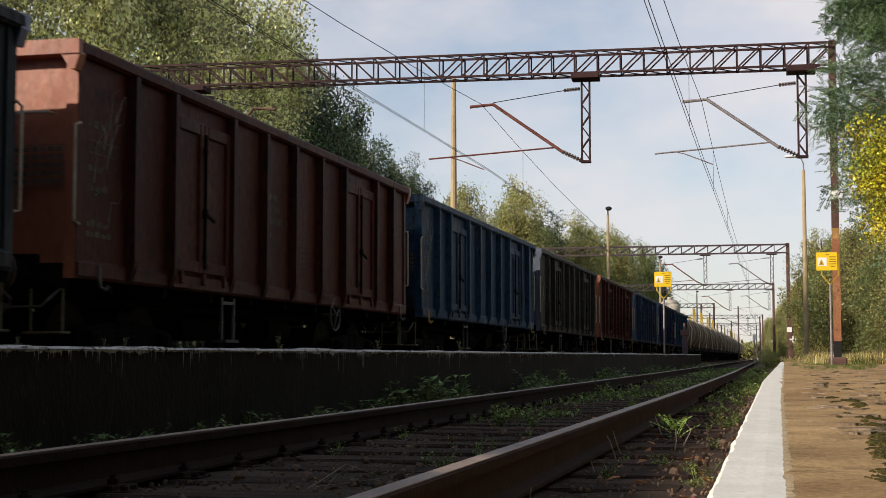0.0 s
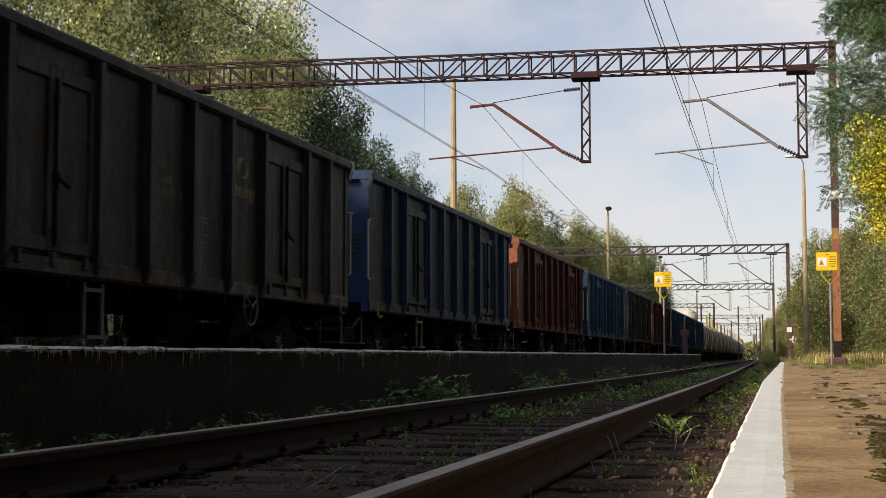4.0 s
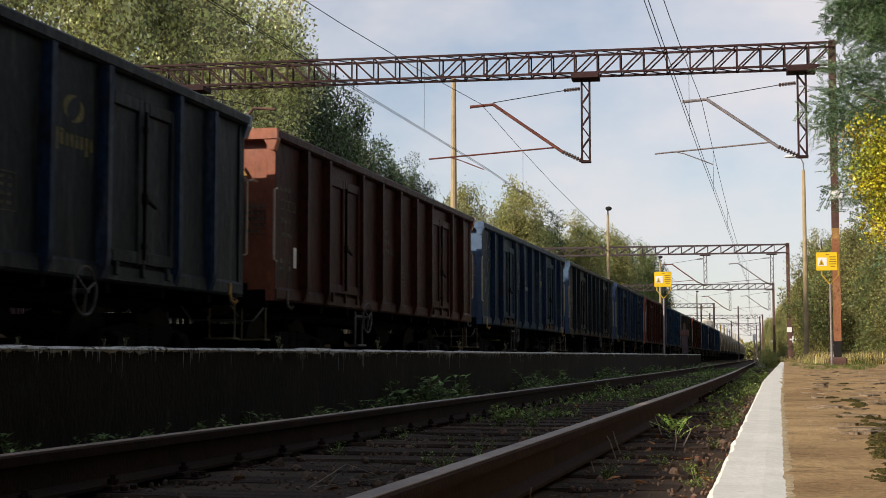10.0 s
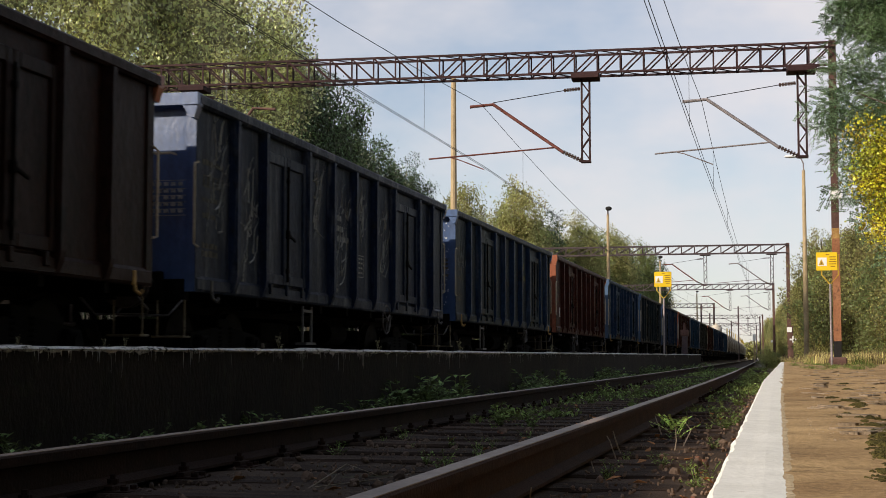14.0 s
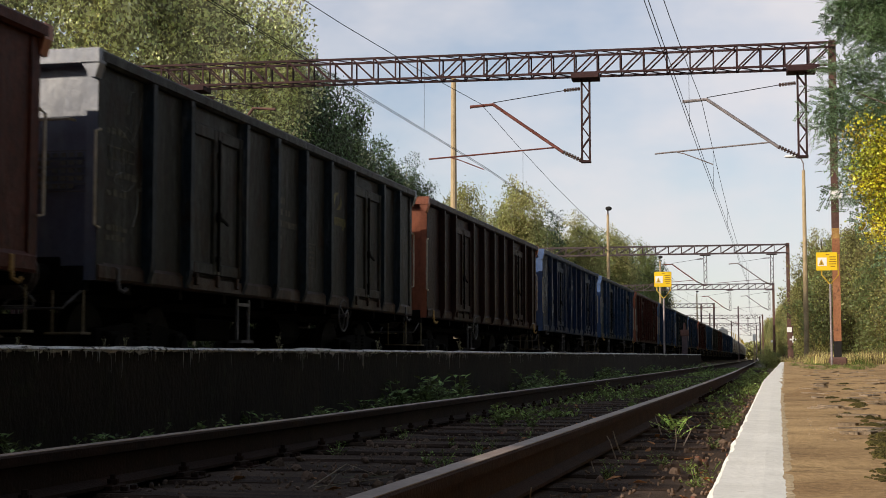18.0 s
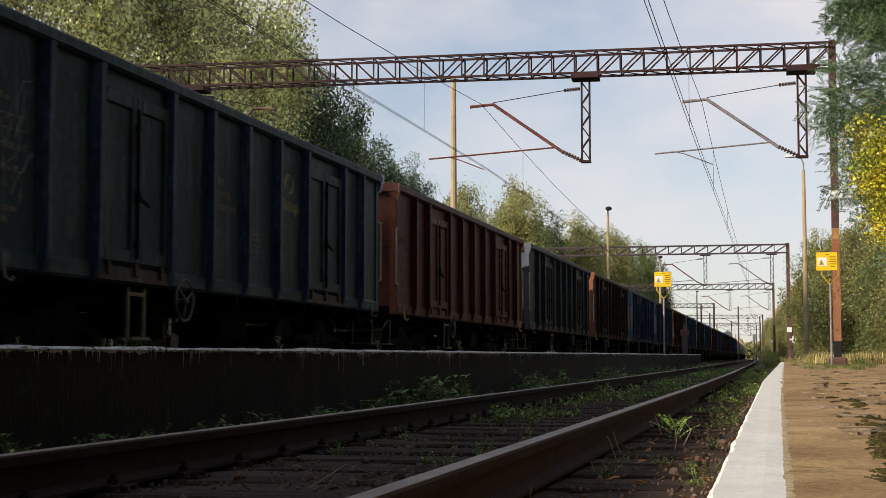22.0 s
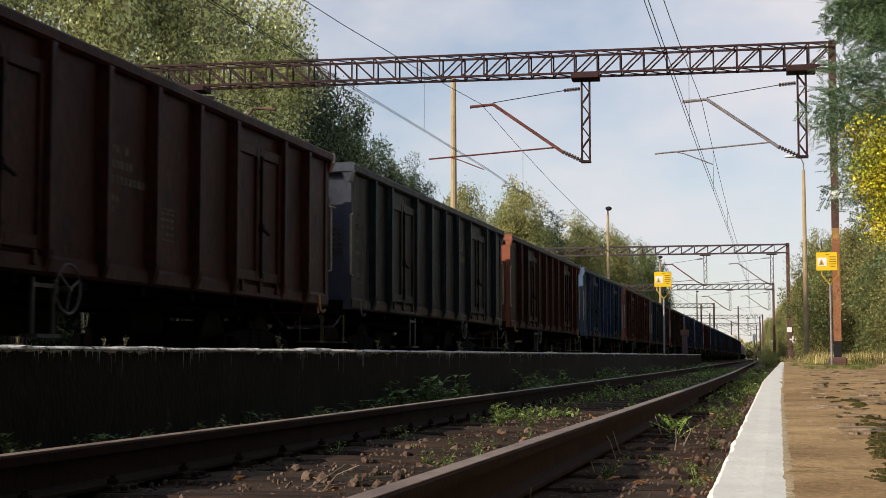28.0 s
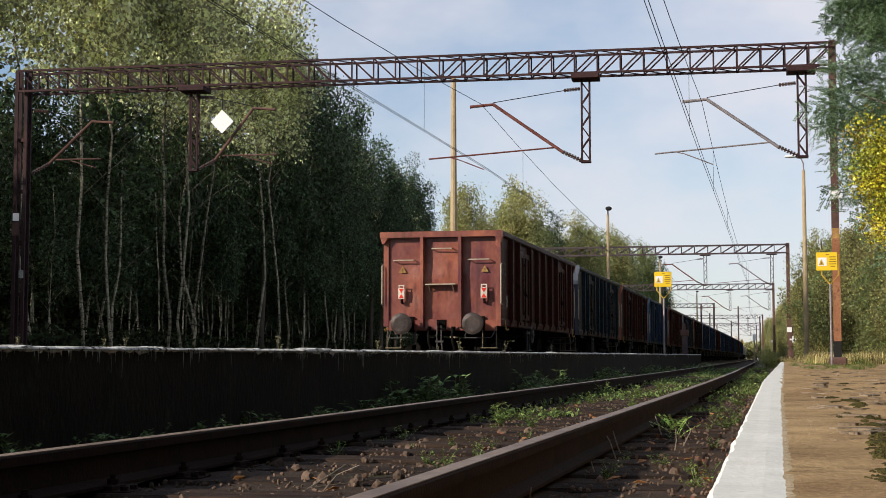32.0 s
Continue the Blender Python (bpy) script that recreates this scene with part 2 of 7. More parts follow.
M["chalk"] = mat("chalk_white", (0.20, 0.21, 0.20), (0.34, 0.34, 0.32), 0.8, 0, 9, 60, 0.0, (0.05, 0.055, 0.05), 0.56)
M["board"] = mat("tail_board_cream", (0.56, 0.53, 0.44), (0.64, 0.60, 0.50), 0.6, 0, 9, 60, 0.0)
M["lime_stain"] = mat("lime_stain", (0.42, 0.40, 0.36), (0.75, 0.72, 0.66), 0.9, 0, 9, 60, 0.0)
M["cream"] = mat("handrail_cream", (0.34, 0.29, 0.21), (0.48, 0.42, 0.32), 0.5, 0, 6, 40, 0.0)
M["tank"] = mat("tank_cream", (0.14, 0.098, 0.066), (0.22, 0.16, 0.11), 0.9, 0, 0.8, 15, 0.1, (0.08, 0.05, 0.034), 0.58, spec=0.02)
M["tank_white"] = mat("tank_white", (0.58, 0.52, 0.43), (0.70, 0.64, 0.54), 0.8, 0, 0.8, 15, 0.1, spec=0.05)
M["bark_birch"] = mat("bark_birch", (0.20, 0.175, 0.12), (0.48, 0.42, 0.30), 0.9, 0, 2, 30, 0.4, (0.04, 0.035, 0.03), 0.50, (1, 1, 2.5), 0.55)
M["bark"] = mat("bark_brown", (0.075, 0.060, 0.045), (0.13, 0.105, 0.08), 0.95, 0, 3, 30, 0.6, stretch=(1, 1, 0.3))
# dark copy of the leaf colour, with shade put into it
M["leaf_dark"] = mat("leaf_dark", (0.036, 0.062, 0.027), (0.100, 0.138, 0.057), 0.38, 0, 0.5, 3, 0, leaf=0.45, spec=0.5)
# the shade inside the wood is put into this dark leaf colour
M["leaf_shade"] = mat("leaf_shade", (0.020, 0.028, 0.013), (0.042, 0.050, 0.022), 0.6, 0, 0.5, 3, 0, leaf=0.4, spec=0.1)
# pale copy: sunlight on the upper crowns is put into the leaf colour
M["leaf_sunlit"] = mat("leaf_sunlit", (0.25, 0.285, 0.125), (0.76, 0.72, 0.39), 0.34, 0, 0.45, 3, 0, leaf=0.52, spec=0.8)
M["leaf_far"] = mat("leaf_far", (0.26, 0.28, 0.115), (0.50, 0.455, 0.19), 0.5, 0, 0.3, 3, 0, leaf=0.5, spec=0.15, spread=(0.75, 1.6))
M["buffer"] = mat("buffer_steel", (0.028, 0.022, 0.020), (0.078, 0.062, 0.056), 0.45, 0.2, 5, 40, 0.2, (0.07, 0.032, 0.024), 0.58)
M["leaf_mid"] = mat("leaf_mid", (0.18, 0.225, 0.090), (0.33, 0.35, 0.14), 0.4, 0, 0.5, 3, 0, leaf=0.5, spec=0.2, spread=(0.7, 1.7))
M["leaf_olive"] = mat("leaf_olive", (0.195, 0.192, 0.072), (0.37, 0.325, 0.125), 0.4, 0, 0.4, 3, 0, leaf=0.5, spec=0.25, spread=(0.5, 2.1))
M["leaf_locust"] = mat("leaf_locust", (0.115, 0.180, 0.088), (0.21, 0.285, 0.145), 0.38, 0, 0.8, 4, 0, leaf=0.5, spec=0.5)
M["leaf_yellow"] = mat("leaf_yellow", (0.18, 0.235, 0.032), (0.62, 0.49, 0.045), 0.38, 0, 1.3, 5, 0, leaf=0.4, spec=0.5)
M["leaf_weed"] = mat("leaf_weed", (0.115, 0.165, 0.052), (0.25, 0.30, 0.095), 0.5, 0, 3, 20, 0, leaf=0.45)
M["leaf_wall"] = mat("leaf_wall", (0.095, 0.145, 0.055), (0.22, 0.27, 0.105), 0.5, 0, 3, 20, 0, leaf=0.4)
M["weed_dry"] = mat("weed_dry", (0.15, 0.14, 0.085), (0.30, 0.27, 0.17), 0.8, 0, 3, 20, 0, leaf=0.3)
M["leaf_shoot"] = mat("leaf_shoot", (0.20, 0.30, 0.07), (0.36, 0.46, 0.13), 0.5, 0, 3, 20, 0, leaf=0.5)
M["grass_dry"] = mat("grass_dry", (0.38, 0.30, 0.13), (0.55, 0.43, 0.21), 0.8, 0, 0.6, 4, 0, leaf=0.3)
M["grass_green"] = mat("grass_green", (0.085, 0.12, 0.028), (0.16, 0.18, 0.048), 0.7, 0, 0.6, 4, 0, leaf=0.3)
M["twig"] = mat("dry_twig", (0.19, 0.15, 0.11), (0.30, 0.25, 0.19), 0.9, 0, 6, 40, 0.2)
M["fallen"] = mat("fallen_leaf", (0.30, 0.13, 0.05), (0.48, 0.24, 0.09), 0.8, 0, 6, 40, 0.1)


# ---------- mesh helpers ----------
def box(bm, x0, x1, y0, y1, z0, z1, bevel=0.0):
    r = bmesh.ops.create_cube(bm, size=1.0)
    for v in r["verts"]:
        v.co = Vector((x0 + (v.co.x + .5) * (x1 - x0), y0 + (v.co.y + .5) * (y1 - y0), z0 + (v.co.z + .5) * (z1 - z0)))
    if bevel:
        bmesh.ops.bevel(bm, geom=list({e for v in r["verts"] for e in v.link_edges}), offset=bevel, segments=1, affect='EDGES')
    return r["verts"]


def tube(bm, pts, r, seg=6, r2=None, caps=True):
    """A round bar through the points, from radius r to r2."""
    pts = [Vector(p) for p in pts]
    r2 = r if r2 is None else r2
    rings = []
    for i, p in enumerate(pts):
        d = (pts[min(i + 1, len(pts) - 1)] - pts[max(i - 1, 0)]).normalized()
        a = d.cross(Vector((0, 0, 1)) if abs(d.z) < 0.9 else Vector((1, 0, 0))).normalized()
        b = d.cross(a)
        rad = r + (r2 - r) * i / max(len(pts) - 1, 1)
        rings.append([bm.verts.new(p + rad * (math.cos(2 * math.pi * k / seg) * a + math.sin(2 * math.pi * k / seg) * b)) for k in range(seg)])
    for q0, q1 in zip(rings, rings[1:]):
        for k in range(seg):
            bm.faces.new((q0[k], q0[(k + 1) % seg], q1[(k + 1) % seg], q1[k]))
    if caps:
        bm.faces.new(rings[0][::-1])
        bm.faces.new(rings[-1])
    return rings


def bar(bm, p0, p1, w, h):
    """A square bar between two points."""
    p0, p1 = Vector(p0), Vector(p1)
    d = (p1 - p0).normalized()
    a = d.cross(Vector((0, 0, 1)) if abs(d.z) < 0.95 else Vector((0, 1, 0))).normalized()
    b = a.cross(d)
    q = [[bm.verts.new(p + a * (sx * w / 2) + b * (sz * h / 2)) for sx, sz in ((-1, -1), (1, -1), (1, 1), (-1, 1))] for p in (p0, p1)]
    for k in range(4):
        bm.faces.new((q[0][k], q[0][(k + 1) % 4], q[1][(k + 1) % 4], q[1][k]))
    bm.faces.new(q[0][::-1])
    bm.faces.new(q[1])


def plate(bm, pts, axis, thick):
    """A flat polygon, thickened along a vector."""
    off = Vector(axis) * thick
    a = [bm.verts.new(Vector(p)) for p in pts]
    b = [bm.verts.new(Vector(p) + off) for p in pts]
    bm.faces.new(a)
    bm.faces.new(b[::-1])
    for i in range(len(a)):
        j = (i + 1) % len(a)
        bm.faces.new((a[i], b[i], b[j], a[j]))


def loft(bm, profile, stations, close=True):
    """Sweep a profile of (x, z) along stations of (dx, y, dz)."""
    rows = [[bm.verts.new((dx + x, y, dz + z)) for x, z in profile] for dx, y, dz in stations]
    n = len(profile)
    for r0, r1 in zip(rows, rows[1:]):
        for k in range(n if close else n - 1):
            bm.faces.new((r0[k], r0[(k + 1) % n], r1[(k + 1) % n], r1[k]))
    if close:
        bm.faces.new(rows[0][::-1])
        bm.faces.new(rows[-1])


def to_mesh(name, bm, material, smooth=False):
    bmesh.ops.recalc_face_normals(bm, faces=bm.faces)
    me = bpy.data.meshes.new(name)
    bm.to_mesh(me)
    bm.free()
    me.materials.append(M[material])
    if smooth:
        for p in me.polygons:
            p.use_smooth = True
    return me


def part(name, bm, material, parent, label="", smooth=False):
    ob = new(name, to_mesh(name, bm, material, smooth))
    ob.parent = parent
    return tagged(ob, label) if label else ob


def thing(name, m, label, category, group="", kind=""):
    ob = new(name)
    ob.empty_display_size = 0.2
    ob.matrix_world = m
    return tagged(ob, label, category, group, kind)


def structure(name, bm, material, label, category, smooth=False):
    return tagged(new(name, to_mesh(name, bm, material, smooth)), label, category, kind="structure")


CACHE = {}


def shape(key, build, material, smooth=False):
    """A mesh built once for each material that it is used with."""
    k = (key, material)
    if k not in CACHE:
        first = next((CACHE[q] for q in CACHE if q[0] == key), None)
        if first is None:
            bm = bmesh.new()
            build(bm)
            CACHE[k] = to_mesh(key, bm, material, smooth)
        else:
            me = first.copy()
            me.materials[0] = M[material]
            CACHE[k] = me
    return CACHE[k]


def put(name, me, parent, at=(0, 0, 0), turn=(0, 0, 0), label=""):
    ob = new(name, me)
    ob.parent = parent
    ob.location = at
    ob.rotation_euler = [radians(a) for a in turn]
    return tagged(ob, label) if label else ob


def soup(name, verts, faces, material):
    me = bpy.data.meshes.new(name)
    me.from_pydata(verts, [], faces)
    me.materials.append(M[material])
    return me


# ---------- ground and tracks ----------
def ground():
    bm = bmesh.new()
    xs = [-3000, -600, -150, -70, -40, -26, -18, -10.6, -9.9, -6.5, -6.4, 1.0, 6, 12, 30, 100, 600, 3000]
    ys = [-600, -100, -30, -10] + [4 * k for k in range(0, 26)] + [120, 150, 200, 300, 450, 700, 1200, 2500]
    grid = []
    for y in ys:
        row = []
        for x in xs:
            z = -0.27
            if x > 0.9 and y > 60:
                z = -0.12
            if abs(x) < 200 and -100 < y < 300:
                z += 0.03 * noise.noise((x * 0.3, y * 0.3, 0))
            row.append(bm.verts.new((x, y, z)))
        grid.append(row)
    for r0, r1 in zip(grid, grid[1:]):
        for k in range(len(xs) - 1):
            bm.faces.new((r0[k], r0[k + 1], r1[k + 1], r1[k]))
    structure("ground", bm, "ground", "rough dry grassy ground beside the railway", "ground", True)


RAIL = [(-0.0625, -0.154), (0.0625, -0.154), (0.0625, -0.142), (0.012, -0.122), (0.009, -0.045), (0.034, -0.036), (0.036, -0.006),
        (0.030, -0.0005), (-0.030, -0.0005), (-0.036, -0.006), (-0.034, -0.036), (-0.009, -0.045), (-0.012, -0.122), (-0.0625, -0.142)]
STATIONS = [-6, -2, 0, 2, 4, 6, 8, 10, 12, 14, 17, 20, 24, 28, 32, 36, 40, 45, 50, 56, 63, 70, 80, 90, 100, 115, 130, 150, 180, 220, 280, 360, 480]


def rail(parent, x, turn, z=0.0, worn="rail_top"):
    bm = bmesh.new()
    wob = [0.006 * noise.noise((x, y * 0.13, 3)) for y in STATIONS]
    loft(bm, RAIL, [(x + turn(y) + w, y, z) for y, w in zip(STATIONS, wob)])
    part("rail", bm, "rail_side", parent, "rusty brown steel rail")
    bm = bmesh.new()
    loft(bm, [(-0.029, 0.0), (0.029, 0.0), (0.029, 0.0025), (-0.029, 0.0025)], [(x + turn(y) + w, y, z) for y, w in zip(STATIONS, wob)])
    part("running_band", bm, worn, parent, "dull worn running surface of the rail")


def sleeper_mesh(bm):
    v = box(bm, -1.3, 1.3, -0.125, 0.125, -0.14, 0.0, 0.012)
    for q in bm.verts:
        q.co += 0.012 * noise.noise_vector(q.co * 3.1)


def chair_mesh(bm):
    """Ribbed base plate with two clamps and screws."""
    box(bm, -0.17, 0.17, -0.08, 0.08, 0.0, 0.016, 0.004)
    for s in (-1, 1):
        box(bm, s * 0.085 - 0.018, s * 0.085 + 0.018, -0.075, 0.075, 0.014, 0.045, 0.004)
        for q in (-0.0,):
            tube(bm, [(s * 0.075, q, 0.03), (s * 0.075, q, 0.105)], 0.013, 6)
            tube(bm, [(s * 0.075, q, 0.052), (s * 0.075, q, 0.078)], 0.024, 6)
        box(bm, s * 0.055 - 0.028, s * 0.055 + 0.028, -0.035, 0.035, 0.035, 0.052, 0.004)
        tube(bm, [(s * 0.145, 0.05, 0.01), (s * 0.145, 0.05, 0.04)], 0.016, 6)
        tube(bm, [(s * 0.145, -0.05, 0.01), (s * 0.145, -0.05, 0.04)], 0.016, 6)


def track(name, x, turn, label, spacing=0.62, first=1.2, count=110, chairs=45, depth=0.0):
    root = tagged(new(name), label, "railway track", kind="structure")
    for s in (-1, 1):
        rail(root, x + s * 0.7525, turn)
    rng = random.Random(int(-x * 100))
    sm, cm = shape("sleeper", sleeper_mesh, "sleeper"), shape("rail_chair", chair_mesh, "rail_side")
    for k in range(count):
        y = first + k * spacing + rng.uniform(-0.03, 0.03)
        ob = put("sleeper", sm, root, (x + turn(y), y, -0.163 + rng.uniform(-0.008, 0.004)), (0, 0, rng.uniform(-1.2, 1.2)))
        if k < chairs:
            for s in (-1,) if name == "track_near" and y < 16 else (-1, 1):
                put("rail_chair", cm, root, (x + turn(y) + s * 0.7525, y, -0.172)).scale = (0.9, 0.8, 0.62)
    return root


def bed(name, x, turn, half, z, label):
    bm = bmesh.new()
    rng = random.Random(5)
    ys = [-3 + 0.16 * k for k in range(130)] + [18 + 0.8 * k for k in range(120)] + [116, 140, 180, 240, 330, 480]
    xs = [-half + 2 * half * k / 22 for k in range(23)]
    rows = []
    for y in ys:
        rows.append([bm.verts.new((x + turn(y) + dx, y, z + 0.018 * noise.noise((dx * 2.3, y * 2.3, 1)) + 0.014 * noise.noise((dx * 7, y * 7, 2)) - (0.06 if abs(dx) > half - 0.1 else 0))) for dx in xs])
    for r0, r1 in zip(rows, rows[1:]):
        for k in range(22):
            bm.faces.new((r0[k], r0[k + 1], r1[k + 1], r1[k]))
    structure(name, bm, "ballast", label, "ballast", True)


def ballast_stones():
    """Loose crushed stone in the bed of the near track, thinning out with distance."""
    rng = random.Random(11)
    verts, faces = [], []
    ico = bmesh.new()
    bmesh.ops.create_icosphere(ico, subdivisions=1, radius=1.0)
    iv = [v.co.copy() for v in ico.verts]
    ico.verts.index_update()
    jf = [[v.index for v in f.verts] for f in ico.faces]
    ico.free()
    for k in range(15000):
        y = 1.5 + 34 * rng.random() ** 1.7
        dx = rng.uniform(-1.7, 1.52)
        if abs(abs(dx) - 0.7525) < 0.1:
            continue
        s = rng.uniform(0.004, 0.012) * (2.2 if rng.random() < 0.07 else 1)
        c = Vector((NEAR_X + near_bend(y) + dx, y, -0.172 + rng.uniform(-0.010, 0.010)))
        e = Euler((rng.random() * 6, rng.random() * 6, rng.random() * 6)).to_matrix()
        sc = Vector((s * rng.uniform(.7, 1.4), s * rng.uniform(.7, 1.3), s * rng.uniform(.45, 0.9)))
        b = len(verts)
        for v in iv:
            w = v * rng.uniform(0.75, 1.2)
            verts.append(c + e @ Vector((w.x * sc.x, w.y * sc.y, w.z * sc.z)))
        faces += [[i + b for i in f] for f in jf]
    ob = new("ballast_stones", soup("ballast_stones", verts, faces, "stone"))
    tagged(ob, "loose brownish crushed stone between the sleepers", "ballast", kind="stuff")


def rock(at, s, seed):
    bm = bmesh.new()
    bmesh.ops.create_icosphere(bm, subdivisions=2, radius=1.0)
    for v in bm.verts:
        v.co *= 1 + 0.35 * noise.noise(v.co * 1.7 + Vector((seed * 3.1, 0, 0)))
        v.co = Vector((v.co.x * s * 1.1, v.co.y * s * 0.9, v.co.z * s * 0.8))
    me = to_mesh("stone", bm, "stone")
    ob = new("stone", me)
    ob.location = at
    ob.rotation_euler = (seed, seed * 2, seed * 3)
    tagged(ob, "rough pale brown stone lying in the track bed", "stone", "stones in the track")


# ---------- island platform between the two tracks ----------
def island():
    root = tagged(new("pavement_island"), "low concrete island platform with a white worn edge", "platform", kind="structure")
    bm = bmesh.new()
    ys = [-4 + 0.5 * k for k in range(int((ISLAND_END + 4) / 0.5) + 1)]
    prof = lambda y: [(ISLAND_X + 0.03, -0.45), (ISLAND_X + 0.012 * noise.noise((y, 1, 0)), -0.05), (ISLAND_X + 0.015 * noise.noise((y, 7, 0)), 0.33),
                      (ISLAND_BACK, 0.33), (ISLAND_BACK - 0.02, -0.45)]
    rows = [[bm.verts.new((px_, y, pz + (0.0017 * y + 0.012 if pz > 0.3 else 0))) for px_, pz in prof(y)] for y in ys]
    for r0, r1 in zip(rows, rows[1:]):
        for k in range(5):
            bm.faces.new((r0[k], r0[(k + 1) % 5], r1[(k + 1) % 5], r1[k]))
    bm.faces.new(rows[0])
    bm.faces.new(rows[-1])
    part("platform_wall", bm, "island_wall", root, "concrete wall coloured dark for its shade, with pale lime streaks")
    # lip of lime-white mortar and moss along the top edge
    bm = bmesh.new()
    rows = []
    y = -4.0
    while y < ISLAND_END:
        u = 0.0017 * y + 0.012
        h = max(0.0008, 0.004 + 0.018 * max(0, noise.noise((y * 1.3, 0, 5))) + 0.011 * noise.noise((y * 7.3, 0, 5)) + 0.011 * noise.noise((y * 23, 0, 5)))
        o = 0.010 + 0.008 * noise.noise((y * 4.0, 3, 5)) + 0.008 * noise.noise((y * 21.0, 3, 5))
        d = 0.004 + 0.030 * max(0, noise.noise((y * 5.0, 9, 5))) + 0.025 * max(0, noise.noise((y * 17.0, 9, 5)))
        rows.append([bm.verts.new(p) for p in ((ISLAND_X + 0.004, y, u + 0.326 - d), (ISLAND_X + o + 0.008, y, u + 0.330), (ISLAND_X + o * 0.4, y, u + 0.334 + h),
                                              (ISLAND_X - 0.12, y, u + 0.338 + h * 0.9), (ISLAND_X - 0.35, y, u + 0.332))])
        y += 0.03 if y < 16 else (0.08 if y < 30 else 0.25)
    for r0, r1 in zip(rows, rows[1:]):
        for k in range(4):
            bm.faces.new((r0[k], r0[k + 1], r1[k + 1], r1[k]))
    part("platform_edge", bm, "white_lime", root, "crumbling lime-white edge")
    bm = bmesh.new()
    loft(bm, [(ISLAND_BACK + 0.05, 0.30), (ISLAND_X - 0.34, 0.30), (ISLAND_X - 0.34, 0.338), (ISLAND_BACK + 0.05, 0.338)], [(0, y, 0.0017 * y + 0.012) for y in (-4, 10, 25, 40, ISLAND_END - 0.1)])
    part("platform_top", bm, "island_top", root, "worn gravelly top")
    # lime runs down the face
    rng = random.Random(3)
    verts, faces = [], []
    spots = [rng.uniform(2, 22) for k in range(44)] + [rng.uniform(22, 58) for k in range(22)]
    for k in range(950):
        y = rng.choice(spots) + rng.gauss(0, 0.10) if rng.random() < 0.72 else rng.uniform(2, 50) if rng.random() < 0.5 else rng.uniform(3, 18)
        w = rng.uniform(0.001, 0.004)
        ln = 0.01 + 0.06 * rng.random() ** 2 if rng.random() < 0.93 else rng.uniform(0.07, 0.17)
        x = ISLAND_X + 0.022
        top = 0.337 + 0.0017 * y
        b = len(verts)
        verts += [(x, y - w, top), (x, y + w, top), (x + 0.002, y + w * 0.5, top - ln * 0.6), (x, y, top - ln), (x + 0.002, y - w * 0.5, top - ln * 0.6)]
        faces.append((b, b + 1, b + 2, b + 3, b + 4))
    ob = new("lime_runs", soup("lime_runs", verts, faces, "lime_stain"))
    ob.parent = root
    tagged(ob, "thin pale lime runs on the wall", kind="stuff")


# ---------- the platform on which the camera stands ----------
EDGE_X = -0.088


def edge_drift(y):
    return -0.0066 * min(y, 12.0) + 0.004 * max(y - 12.0, 0.0) * 0


def platform_z(dx, y):
    """Height of the worn screed: flat beside the stripe, broken into low steps and humps farther out."""
    z = 0.13 + 0.004 * noise.noise((dx * 2, y * 2, 0)) + 0.0015 * noise.noise((dx * 9, y * 9, 0))
    out = min(max((dx - 0.13) / 0.12, 0), 1) * min(max((y - 3.0) / 1.5, 0), 1)
    if out:
        a = noise.noise((dx * 1.9 + 5, y * 0.95, 2)) + 0.45 * noise.noise((dx * 6, y * 3.4, 3)) + 0.25 * noise.noise((dx * 15, y * 9, 4))
        layer = min(max(a / 0.26, 0), 1) + min(max((a - 0.38) / 0.26, 0), 1)
        crack = max(0.0, 1 - abs(noise.noise((dx * 1.1, y * 0.8 + 9, 6)) + 0.3 * noise.noise((dx * 7, y * 5, 6))) / 0.045)
        z += out * (0.008 * layer - 0.012 * crack + 0.004 * noise.noise((dx * 13, y * 11, 8)))
    return z


